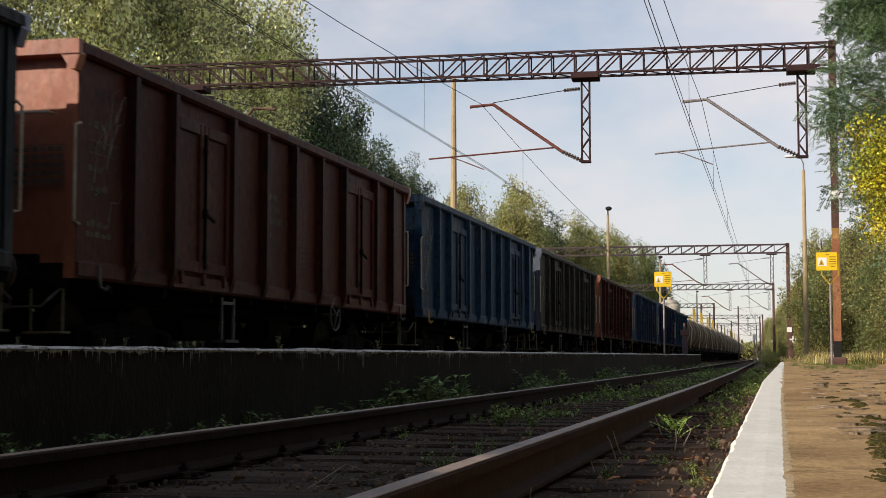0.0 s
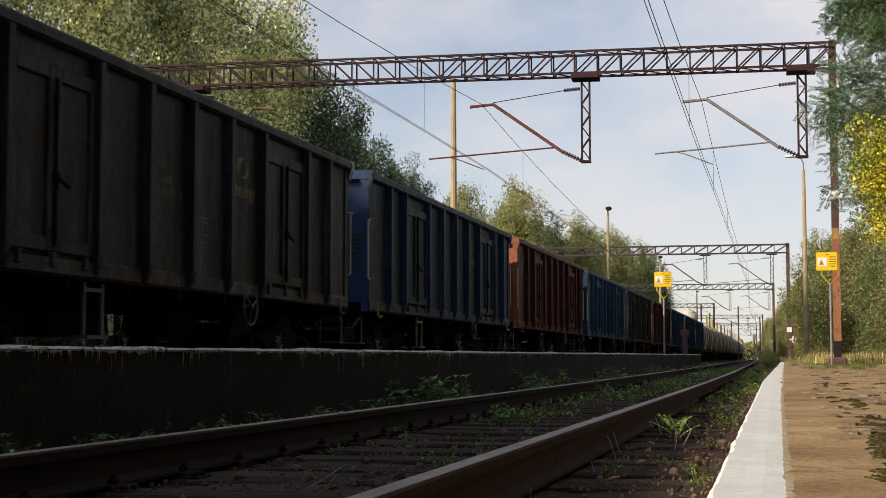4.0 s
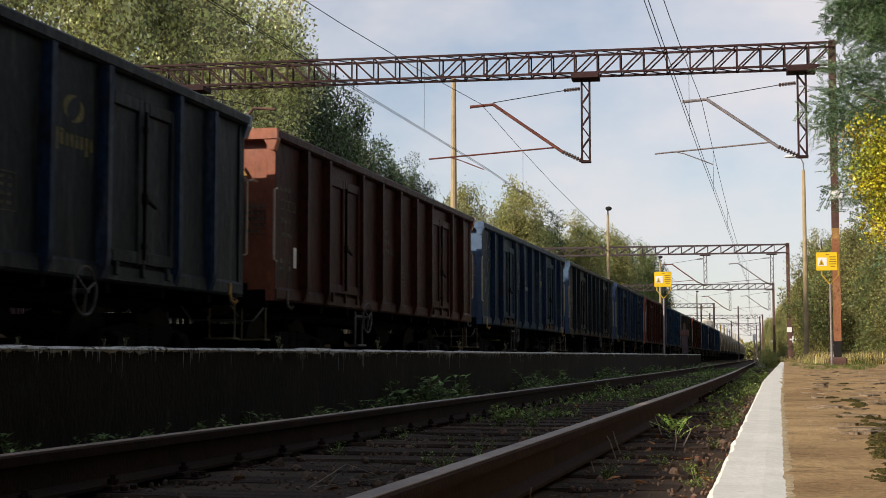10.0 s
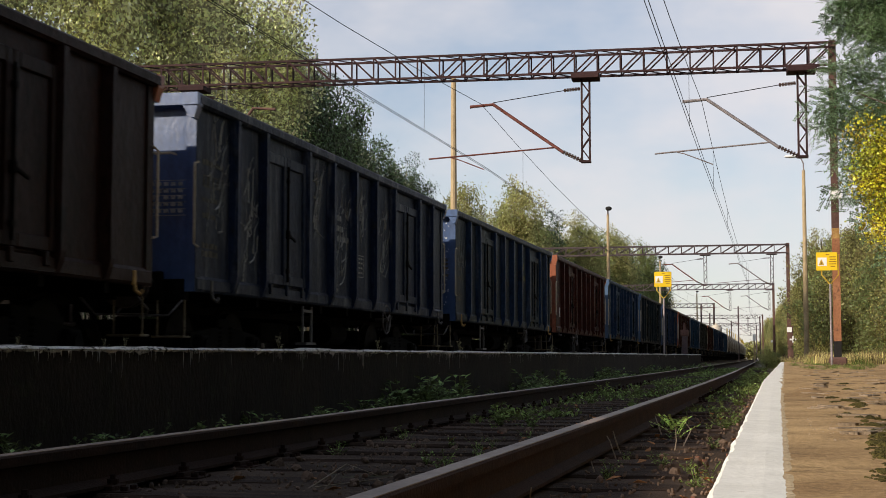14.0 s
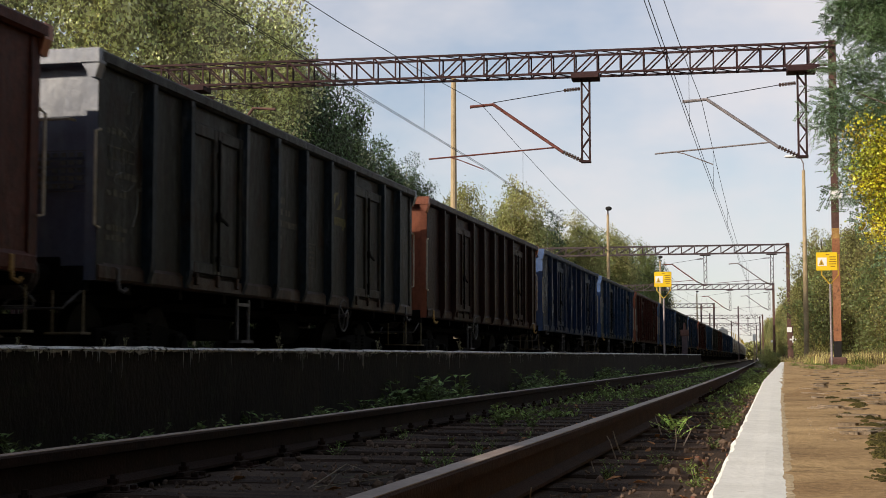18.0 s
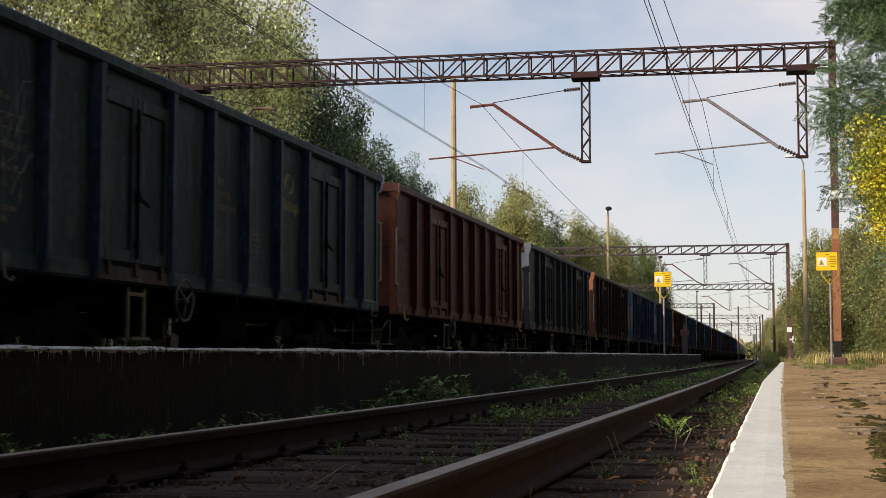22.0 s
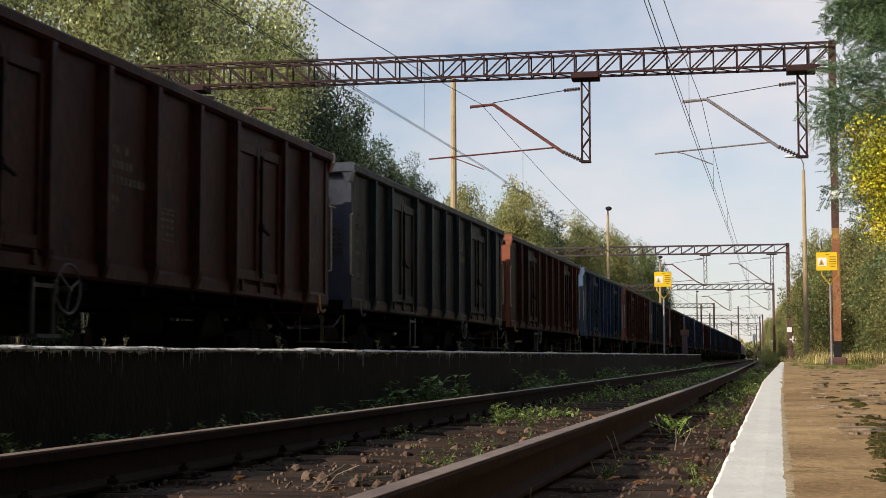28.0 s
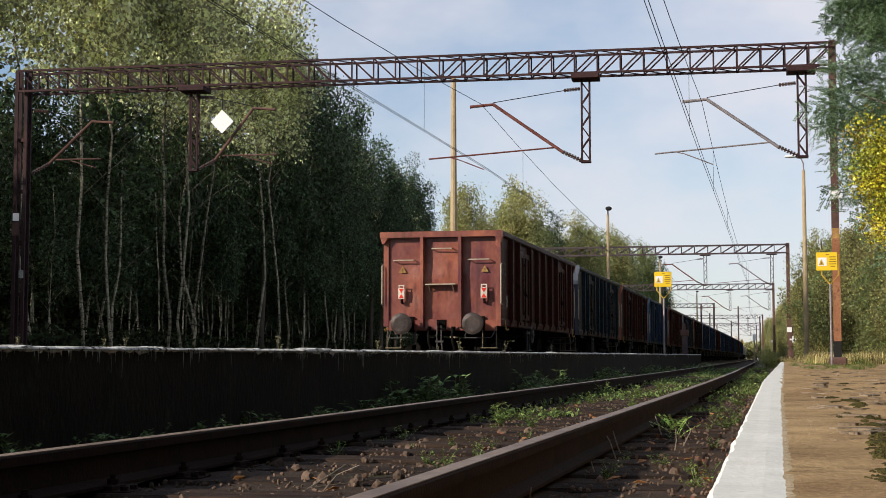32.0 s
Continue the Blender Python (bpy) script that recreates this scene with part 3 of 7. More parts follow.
def platform():
    root = tagged(new("pavement_platform"), "weathered brown concrete platform with a white painted edge", "platform", kind="structure")
    bm = bmesh.new()
    ys = [-4 + 0.12 * k for k in range(56)] + [2.72 + 0.045 * k for k in range(170)] + [10.4 + 0.11 * k for k in range(160)] + [28 + 0.6 * k for k in range(67)]
    xs = [0.0, 0.004, 0.03, 0.07, 0.11] + [0.15 + 0.035 * k for k in range(14)] + [0.64 + 0.06 * k for k in range(16)] + [1.65, 2.0, 2.5, 3.3, 4.5, 7.0]
    rows = []
    for y in ys:
        x0 = EDGE_X + edge_drift(y)
        row = [bm.verts.new((x0 - 0.0, y, -0.4))]
        for dx in xs:
            j = 0.008 * noise.noise((y * 5.0, 0.0, 4)) + 0.002 * noise.noise((y * 15, 0, 4)) + 0.010 if dx < 0.02 else 0
            row.append(bm.verts.new((x0 + dx + j, y, platform_z(dx, y) - (0.010 if dx == 0.0 else 0))))
        rows.append(row)
    for r0, r1 in zip(rows, rows[1:]):
        for k in range(len(xs)):
            bm.faces.new((r0[k], r0[k + 1], r1[k + 1], r1[k]))
    bm.faces.new(rows[-1] + [bm.verts.new((7.0, ys[-1], -0.4))])
    part("platform_slab", bm, "concrete", root, "brown weathered concrete slab with broken layers", True)
    bm = bmesh.new()
    rows = []
    y = -3.0
    while y < 66:
        x0 = EDGE_X + edge_drift(y)
        e = 0.008 * noise.noise((y * 5.0, 0.0, 4)) + 0.002 * noise.noise((y * 15, 0, 4)) + 0.0015 * noise.noise((y * 41, 0, 4)) + 0.012 * max(0, noise.noise((y * 9, 5, 4)) - 0.35)
        right = 0.008 - 0.0036 * min(y, 7) + 0.004 * noise.noise((y * 2.2, 2, 8)) + 0.004 * noise.noise((y * 11, 2, 8)) + 0.004 * noise.noise((y * 33, 2, 8))
        zz = lambda xx: 0.13 + 0.004 * noise.noise(((xx - x0) * 2, y * 2, 0)) + 0.0015 * noise.noise(((xx - x0) * 9, y * 9, 0)) + 0.0022
        rows.append([bm.verts.new(p) for p in ((x0 + e - 0.004, y, 0.108), (x0 + e - 0.003, y, 0.122), (x0 + e + 0.006, y, zz(x0) + 0.001),
                                               (x0 + 0.04, y, zz(x0 + 0.04)), (x0 + 0.07, y, zz(x0 + 0.07)), (right, y, zz(right) - 0.0017), (right + 0.003, y, zz(right) - 0.0035))])
        y += 0.014 if y < 7 else 0.04 if y < 12 else (0.15 if y < 20 else 0.5)
    for r0, r1 in zip(rows, rows[1:]):
        for k in range(6):
            bm.faces.new((r0[k], r0[k + 1], r1[k + 1], r1[k]))
    part("edge_stripe", bm, "strip", root, "white painted stripe along the platform edge")
    # rubbed-off paint and dirt along the inner side of the stripe
    bm = bmesh.new()
    rows = []
    y = 1.6
    while y < 40:
        x0 = EDGE_X + edge_drift(y)
        right = 0.008 - 0.0036 * min(y, 7) + 0.004 * noise.noise((y * 2.2, 2, 8)) + 0.004 * noise.noise((y * 11, 2, 8))
        wide = 0.004 + 0.010 * max(0, noise.noise((y * 3.1, 4, 8)) + 0.25) + 0.006 * max(0, noise.noise((y * 23, 4, 8))) + 0.004 * max(0, noise.noise((y * 61, 4, 8)))
        rows.append([bm.verts.new((xx, y, platform_z(xx - x0, y) + up)) for xx, up in ((right - 0.004, 0.0007), (right + 0.004, 0.0005), (right + 0.004 + wide, -0.0003))])
        y += 0.012 if y < 7 else 0.05 if y < 14 else 0.3
    for r0, r1 in zip(rows, rows[1:]):
        for k in range(2):
            bm.faces.new((r0[k], r0[k + 1], r1[k + 1], r1[k]))
    part("worn_paint", bm, "strip_dirt", root, "rubbed yellowish remains of the white paint")
    # broken flakes of screed, crumbs and moss
    rng = random.Random(21)
    flakes = []
    for k in range(5):
        bm = bmesh.new()
        n = 17
        pts = [(math.cos(2 * math.pi * i / n) * rng.uniform(0.45, 1.15), math.sin(2 * math.pi * i / n) * rng.uniform(0.45, 1.15)) for i in range(n)]
        plate(bm, [(a * 0.16, b * 0.3, 0) for a, b in pts], (0, 0, 1), 0.006)
        flakes.append(to_mesh("screed_flake", bm, "concrete_flake"))
    for k in range(110):
        y = 3.6 + 30 * rng.random() ** 1.5
        x = 0.08 + 0.058 * y * rng.uniform(0.1, 1.0)
        s = rng.uniform(0.08, 0.34)
        ob = put("screed_flake", rng.choice(flakes), root, (x, y, platform_z(x - EDGE_X - edge_drift(y), y) + rng.uniform(-0.003, 0.001)), (rng.uniform(-1.5, 1.5), rng.uniform(-1.5, 1.5), rng.uniform(0, 360)))
        ob.scale = (s, s, rng.uniform(0.8, 1.6))
    verts, faces = [], []
    for k in range(1500):
        y = 3.4 + 21 * rng.random() ** 1.4
        x = 0.04 + 0.06 * y * rng.random() ** 0.8
        s = rng.uniform(0.0006, 0.0022) * (2.2 if rng.random() < 0.03 else 1)
        b = len(verts)
        for q in ((-1, -1, 0), (1, -1, 0), (1, 1, 0), (-1, 1, 0), (0, 0, 1.1)):
            verts.append((x + q[0] * s * rng.uniform(.6, 1.2), y + q[1] * s * rng.uniform(.6, 1.2), platform_z(x - EDGE_X - edge_drift(y), y) + q[2] * s))
        faces += [(b, b + 1, b + 4), (b + 1, b + 2, b + 4), (b + 2, b + 3, b + 4), (b + 3, b, b + 4)]
    ob = new("crumbs", soup("crumbs", verts, faces, "concrete_flake"))
    ob.parent = root
    tagged(ob, "small crumbs of broken concrete", kind="stuff")


def moss_patch(x, y, r, seed, ry=1.0):
    """A crumbly cushion of small moss heads."""
    rng = random.Random(int(seed * 10) + 3)
    bm = bmesh.new()
    for k in range(int(46 + 900 * r)):
        a, q = rng.random() * 6.28, rng.random() ** 0.6
        edge = 1 + 0.45 * math.sin(2 * a + seed) + 0.3 * math.sin(5 * a + 2 * seed)
        px_, py_ = math.cos(a) * q * r * edge, math.sin(a) * q * r * ry * edge
        h = r * rng.uniform(0.16, 0.42) * (1.15 - 0.6 * q)
        z = platform_z(x + px_ - EDGE_X - edge_drift(y), y + py_) - 0.128
        got = bmesh.ops.create_icosphere(bm, subdivisions=1, radius=1.0)["verts"]
        for v in got:
            v.co = Vector((px_ + v.co.x * h * 1.1, py_ + v.co.y * h * 1.3, z + v.co.z * h * 0.8)) + 0.2 * h * noise.noise_vector(v.co * 2 + Vector((k, 0, 0)))
    ob = new("moss_patch", to_mesh("moss_patch", bm, "moss"))
    ob.location = (x, y, 0.128)
    tagged(ob, "brownish green moss cushion on the concrete platform", "moss", "moss on the platform")


ground()
bed("ballast_near", NEAR_X, near_bend, 1.66, -0.180, "dirty brown ballast with weeds between the sleepers")
bed("ballast_main", TRAIN_X, bend, 1.7, -0.205, "dirty ballast under the freight train")
track("track_near", NEAR_X, near_bend, "rusty railway track with dark wooden sleepers")
track("track_main", TRAIN_X, bend, "railway track that carries the freight train", 0.62, 1.0, 60, 0)
track("track_siding", LEFT_X, bend, "railway track beside the birch wood", 0.62, 20.0, 40, 0)
ballast_stones()
island()
platform()


# ---------- freight train ----------
GRP = "wagons of the freight train"
L_BODY, HALF = 12.78, 1.465
POSTS = [1.15, 2.2, 4.0, 5.2, 6.4, 7.6, 8.8, 10.6, 11.65]
DOORS = [(2.2, 4.0), (8.8, 10.6)]


def b_side(bm):
    """Side sheet with a pressed bottom flange, seen from +x; it stands at x = 0."""
    box(bm, -0.03, 0.0, 0.0, L_BODY, 1.16, 3.29)


def b_rim(bm):
    plate(bm, [(-0.10, 0, 3.28), (0.055, 0, 3.28), (0.085, 0, 3.31), (0.085, 0, 3.40), (0.06, 0, 3.425), (-0.10, 0, 3.425)], (0, 1, 0), L_BODY + 0.12)


def b_sill(bm):
    plate(bm, [(-0.10, 0, 1.09), (0.02, 0, 1.09), (0.035, 0, 1.12), (0.035, 0, 1.24), (0.004, 0, 1.28), (-0.10, 0, 1.28)], (0, 1, 0), L_BODY)


def b_post(bm):
    """Pressed hat-section post that tapers into the sill."""
    p = [(-0.075, 0.0), (-0.05, 0.115), (0.05, 0.115), (0.075, 0.0)]
    rows = []
    for z, k in ((1.11, 0.45), (1.23, 0.85), (1.32, 1.0), (3.28, 1.0)):
        rows.append([bm.verts.new((q * k, y, z)) for y, q in p])
    for r0, r1 in zip(rows, rows[1:]):
        for i in range(3):
            bm.faces.new((r0[i], r0[i + 1], r1[i + 1], r1[i]))
    bm.faces.new(rows[0])
    bm.faces.new(rows[-1])


def b_door(bm):
    """One leaf, 0.84 wide, with a pressed frame and a sunk panel."""
    w = 0.84
    box(bm, 0.0, 0.028, 0.02, w - 0.02, 1.36, 3.02)
    for y0, y1, z0, z1 in ((0.0, 0.12, 1.30, 3.08), (w - 0.12, w, 1.30, 3.08), (0.12, w - 0.12, 2.93, 3.08), (0.12, w - 0.12, 1.30, 1.44)):
        box(bm, 0.0, 0.062, y0, y1, z0, z1, 0.012)


def b_latch(bm):
    tube(bm, [(0.085, 0, 1.35), (0.085, 0, 2.95)], 0.016, 6)
    box(bm, 0.03, 0.11, -0.035, 0.035, 1.95, 2.07, 0.01)
    bar(bm, (0.1, 0, 2.0), (0.11, 0.22, 1.93), 0.025, 0.03)
    for z in (1.5, 2.75):
        box(bm, 0.03, 0.10, -0.03, 0.03, z - 0.03, z + 0.03)


def b_flap(bm):
    plate(bm, [(0.03, 0, 1.11), (0.06, 0, 1.11), (0.06, 0, 1.25), (0.03, 0, 1.25)], (0, 1, 0), 1.7)
    for y in (0.2, 0.85, 1.5):
        box(bm, 0.03, 0.09, y - 0.04, y + 0.04, 1.16, 1.3, 0.01)


def b_end(bm):
    """End wall sheet across the wagon, facing -y, at y = 0, a little dented."""
    nx, nz = 26, 18
    rows = [[bm.verts.new((-HALF + 2 * HALF * i / nx, (0.05 * noise.noise((i * 0.23, k * 0.27, 1.5)) + 0.018 * noise.noise((i * 0.6, k * 0.7, 4.5))) * math.sin(math.pi * i / nx) * math.sin(math.pi * k / nz) + 0.03,
                           1.09 + 2.21 * k / nz)) for i in range(nx + 1)] for k in range(nz + 1)]
    for r0, r1 in zip(rows, rows[1:]):
        for i in range(nx):
            bm.faces.new((r0[i], r0[i + 1], r1[i + 1], r1[i]))
    box(bm, -HALF, HALF, 0.07, 0.09, 1.09, 3.29)


def b_end_post(bm):
    plate(bm, [(-0.05, 0.02, 1.06), (-0.04, -0.17, 1.06), (0.04, -0.17, 1.06), (0.05, 0.02, 1.06)], (0, 0, 1), 2.26)


def b_end_rim(bm):
    plate(bm, [(-HALF - 0.08, 0, 3.28), (HALF + 0.08, 0, 3.28), (HALF + 0.08, 0, 3.425), (-HALF - 0.08, 0, 3.425)], (0, -1, 0), 0.16)
    for s in (-1, 1):
        plate(bm, [(s * (HALF + 0.08), -0.001, 3.28), (s * (HALF - 0.12), -0.001, 3.28), (s * (HALF - 0.02), -0.001, 3.13), (s * (HALF + 0.03), -0.001, 3.13)], (0, -1, 0), 0.14)


def b_corner(bm):
    box(bm, -0.11, 0.015, -0.03, 0.0, 1.09, 3.285)


def b_corner_side(bm):
    box(bm, -0.008, 0.022, -0.027, 0.13, 1.09, 3.285)


def b_floor(bm):
    box(bm, -HALF + 0.03, HALF - 0.03, 0.09, L_BODY - 0.09, 1.16, 1.26)


def b_beam(bm):
    box(bm, -0.08, 0.08, 0.1, L_BODY - 0.1, 0.90, 1.16)


def b_cross(bm):
    box(bm, -HALF + 0.05, HALF - 0.05, -0.05, 0.05, 0.98, 1.16)


def b_valve(bm):
    box(bm, -0.5, 0.5, 4.9, 6.2, 0.55, 0.85, 0.03)


def b_reservoir(bm):
    tube(bm, [(0.7, 7.2, 0.72), (0.7, 8.1, 0.72)], 0.2, 12)


def b_pipe(bm):
    tube(bm, [(-0.9, 1.0, 0.95), (-0.9, L_BODY - 1, 0.95)], 0.025, 6)


def b_headstock(bm):
    box(bm, -1.36, 1.36, -0.02, 0.10, 0.98, 1.24, 0.012)
    box(bm, -0.42, 0.42, -0.06, -0.02, 1.0, 1.26, 0.01)


def b_buffer_shank(bm):
    box(bm, -0.19, 0.19, -0.05, 0.02, -0.19, 0.19, 0.012)
    tube(bm, [(0, -0.02, 0), (0, -0.30, 0)], 0.125, 14)
    tube(bm, [(0, -0.30, 0), (0, -0.58, 0)], 0.098, 14)


def b_buffer_head(bm):
    tube(bm, [(0, -0.565, 0), (0, -0.59, 0)], 0.265, 28)
    tube(bm, [(0, -0.59, 0), (0, -0.606, 0), (0, -0.618, 0)], 0.265, 28, 0.18)


def b_hook(bm):
    box(bm, -0.11, 0.11, -0.05, 0.0, -0.12, 0.12, 0.01)
    tube(bm, [(0, 0, 0), (0, -0.22, 0), (0, -0.32, 0.05), (0, -0.36, 0.0), (0, -0.33, -0.08), (0, -0.27, -0.09)], 0.034, 8)


def b_coupling(bm):
    for s in (-1, 1):
        tube(bm, [(s * 0.05, -0.24, -0.03), (s * 0.06, -0.27, -0.3), (s * 0.05, -0.24, -0.42)], 0.018, 6)
    tube(bm, [(-0.1, -0.24, -0.42), (0.1, -0.24, -0.42)], 0.026, 6)
    tube(bm, [(-0.05, -0.24, -0.42), (-0.07, -0.22, -0.6), (0, -0.2, -0.7), (0.07, -0.22, -0.6), (0.05, -0.24, -0.42)], 0.018, 6)


def b_hose(bm):
    tube(bm, [(0, 0, 0.02), (0, -0.12, 0.03), (0.01, -0.2, -0.08), (0.02, -0.2, -0.3), (0.05, -0.16, -0.42)], 0.034, 8)
    tube(bm, [(0.05, -0.16, -0.40), (0.06, -0.14, -0.5)], 0.036, 7)
    box(bm, -0.04, 0.04, -0.1, 0.02, -0.03, 0.08, 0.01)


def b_step(bm):
    for s in (-1, 1):
        tube(bm, [(s * 0.17, 0, 0.0), (s * 0.17, 0.0, -0.42)], 0.012, 6)
    box(bm, -0.2, 0.2, -0.11, 0.11, -0.445, -0.42, 0.004)


def b_footstep(bm):
    """A hanging frame with a flat tread, bent from one bar."""
    for q in (-1, 1):
        box(bm, -0.015, 0.015, q * 0.2 - 0.018, q * 0.2 + 0.018, -0.47, 0.06)
    box(bm, -0.10, 0.07, -0.218, 0.218, -0.50, -0.465)
    box(bm, -0.015, 0.015, -0.182, 0.182, -0.03, 0.01)


def b_grab_v(bm):
    tube(bm, [(0, 0, 0.0), (0, -0.11, 0.02), (0, -0.11, 0.97), (0, 0, 1.0)], 0.0165, 7)


def b_buffer_rail(bm):
    tube(bm, [(-0.34, 0.02, 0.20), (-0.34, -0.30, 0.05), (-0.31, -0.34, 0.0), (0.31, -0.34, 0.0), (0.34, -0.30, 0.05), (0.34, 0.02, 0.20)], 0.014, 6)


def b_grab_h(bm):
    tube(bm, [(-0.26, 0, 0), (-0.26, -0.12, 0.0), (0.26, -0.12, 0), (0.26, 0, 0)], 0.016, 7)


def b_tread(bm):
    box(bm, -0.38, 0.38, -0.21, 0.0, 0.0, 0.03, 0.006)
    for s in (-1, 1):
        bar(bm, (s * 0.3, -0.18, 0), (s * 0.3, 0.02, -0.16), 0.02, 0.03)


def b_handwheel(bm):
    n = 24
    pts = [(0.0, 0.24 * math.cos(2 * math.pi * k / n), 0.24 * math.sin(2 * math.pi * k / n)) for k in range(n + 1)]
    tube(bm, pts, 0.017, 6, caps=False)
    for k in range(3):
        a = 2 * math.pi * k / 3 + 0.4
        tube(bm, [(0.02, 0, 0), (0, 0.24 * math.cos(a), 0.24 * math.sin(a))], 0.014, 5)
    tube(bm, [(-0.2, 0, 0), (0.04, 0, 0)], 0.03, 8)


def b_tiehook(bm):
    box(bm, -0.01, 0.03, -0.035, 0.035, -0.02, 0.14, 0.01)
    tube(bm, [(0.02, 0, 0), (0.03, 0.0, -0.08), (0.06, 0.05, -0.11), (0.08, 0.08, -0.07)], 0.022, 6)


def b_placard(bm):
    box(bm, 0.0, 0.006, -0.11, 0.11, -0.16, 0.16)


def b_bogie_side(bm):
    """Pressed side frame with two axle boxes and a drop in the middle."""
    pts = [(0, -1.15, 0.62), (0, -0.75, 0.66), (0, -0.35, 0.70), (0, 0.35, 0.70), (0, 0.75, 0.66), (0, 1.15, 0.62), (0, 1.15, 0.45), (0, 0.78, 0.40), (0, 0.5, 0.32),
           (0, 0.35, 0.22), (0, -0.35, 0.22), (0, -0.5, 0.32), (0, -0.78, 0.40), (0, -1.15, 0.45)]
    plate(bm, [(-0.05, b, c) for a, b, c in pts], (1, 0, 0), 0.10)
    for s in (-1, 1):
        box(bm, -0.02, 0.16, s * 0.9 - 0.14, s * 0.9 + 0.14, 0.33, 0.60, 0.03)
        tube(bm, [(0.15, s * 0.9, 0.46), (0.19, s * 0.9, 0.46)], 0.10, 12)


def b_spring(bm):
    pts = []
    for k in range(61):
        a = k / 60 * 2 * math.pi * 5
        pts.append((0.07 * math.cos(a), 0.07 * math.sin(a), 0.28 * k / 60))
    tube(bm, pts, 0.017, 5)


def b_bolster(bm):
    box(bm, -1.05, 1.05, -0.2, 0.2, 0.5, 0.82, 0.02)


def b_end_beam(bm):
    box(bm, -1.0, 1.0, -0.05, 0.05, 0.30, 0.42, 0.01)


def b_wheelset(bm):
    tube(bm, [(-1.05, 0, 0), (1.05, 0, 0)], 0.075, 12)
    for s in (-1, 1):
        tube(bm, [(s * 0.68, 0, 0), (s * 0.715, 0, 0)], 0.49, 28)
        tube(bm, [(s * 0.715, 0, 0), (s * 0.82, 0, 0)], 0.46, 28)
        tube(bm, [(s * 0.62, 0, 0), (s * 0.86, 0, 0)], 0.13, 12)
        for k in range(4):
            a = k * math.pi / 2
            box(bm, s * 0.77 - 0.055, s * 0.77 + 0.06, 0.28 * math.cos(a) - 0.03, 0.28 * math.cos(a) + 0.03, 0.28 * math.sin(a) - 0.03, 0.28 * math.sin(a) + 0.03)


def b_brake(bm):
    for s in (-1, 1):
        for q in (-1, 1):
            box(bm, s * 0.77 - 0.05, s * 0.77 + 0.05, 0.9 * q - 0.53 * q - 0.03, 0.9 * q - 0.53 * q + 0.03, 0.28, 0.62, 0.01)
    tube(bm, [(-0.8, 0.37, 0.42), (0.8, 0.37, 0.42)], 0.03, 6)
    tube(bm, [(-0.8, -0.37, 0.42), (0.8, -0.37, 0.42)], 0.03, 6)


WHEELS = []       # (wheelset, +1 or -1): keyed in motions()


def bogie(parent, y):
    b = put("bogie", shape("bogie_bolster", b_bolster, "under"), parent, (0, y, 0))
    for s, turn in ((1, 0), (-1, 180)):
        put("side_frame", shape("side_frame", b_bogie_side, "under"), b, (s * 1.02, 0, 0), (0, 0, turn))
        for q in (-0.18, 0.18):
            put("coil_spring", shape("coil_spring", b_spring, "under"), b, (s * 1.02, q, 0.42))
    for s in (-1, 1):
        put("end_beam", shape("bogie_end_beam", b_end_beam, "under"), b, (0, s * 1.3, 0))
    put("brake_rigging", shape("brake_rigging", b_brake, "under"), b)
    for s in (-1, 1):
        w = put("wheelset", shape("wheelset", b_wheelset, "wheel"), b, (0, s * 0.9, 0.46), (0, 0, 0), "steel wheelset coloured dark for the shade under the wagon")
        WHEELS.append((w, s))


def bars(parent, rows, material, face_x, label="", name="lettering"):
    """Unreadable lettering as plain raised bars: rows of (y0, y1, z0, z1) on a side at face_x."""
    bm = bmesh.new()
    for y0, y1, z0, z1 in rows:
        box(bm, face_x, face_x + 0.004, y0, y1, z0, z1)
    ob = part(name, bm, material, parent, label)
    return tagged(ob, kind="stuff")


def emblem(parent, x, y, z, s, material):
    """Two crescents that chase each other round a gap."""
    bm = bmesh.new()
    for a0, dy, dz in ((70, -0.10, 0.05), (250, 0.10, -0.05)):
        out, back = [], []
        for k in range(13):
            t = k / 12
            a = radians(a0 + 165 * t)
            r0 = s * (1.0 - 0.5 * math.sin(math.pi * t) ** 0.8)
            out.append((x, y + s * (math.cos(a) * 1.6 + dy), z + s * (math.sin(a) + dz)))
            back.append((x, y + r0 * math.cos(a) * 1.6 + s * dy, z + r0 * math.sin(a) + s * dz))
        plate(bm, out + back[-2:0:-1], (1, 0, 0), 0.004)
    part("emblem", bm, material, parent, "faded yellow crescent emblem")


def scrawl(parent, y, z, s, seed, material="chalk", thick=1.0, strokes=9):
    """Chalky scratches and paint runs on a side sheet."""
    rng = random.Random(seed)
    bm = bmesh.new()
    for k in range(strokes):
        y0, z0 = y + rng.uniform(-0.22, 0.22) * s, z + rng.uniform(-0.5, 0.5) * s
        pts = [(HALF + 0.006, y0, z0)]
        for q in range(5):
            y0 += rng.uniform(-0.04, 0.12) * s
            z0 += rng.uniform(-0.05, 0.20) * s
            pts.append((HALF + 0.006, y0, z0))
        tube(bm, pts, (0.003 + 0.005 * rng.random()) * thick, 4, 0.001)
    tagged(part("chalk_scrawl", bm, material, parent, "whitish scratches and chalk marks"), kind="stuff")


WHEEL_REAR = (-3, -4, -7, -9, -10, -11, -13)      # wagons with the hand wheel behind the rear door
LADDER = {-1: 3.6, -10: 3.3, -4: 4.15, -6: 4.25, -5: 2.9, -8: 4.2}


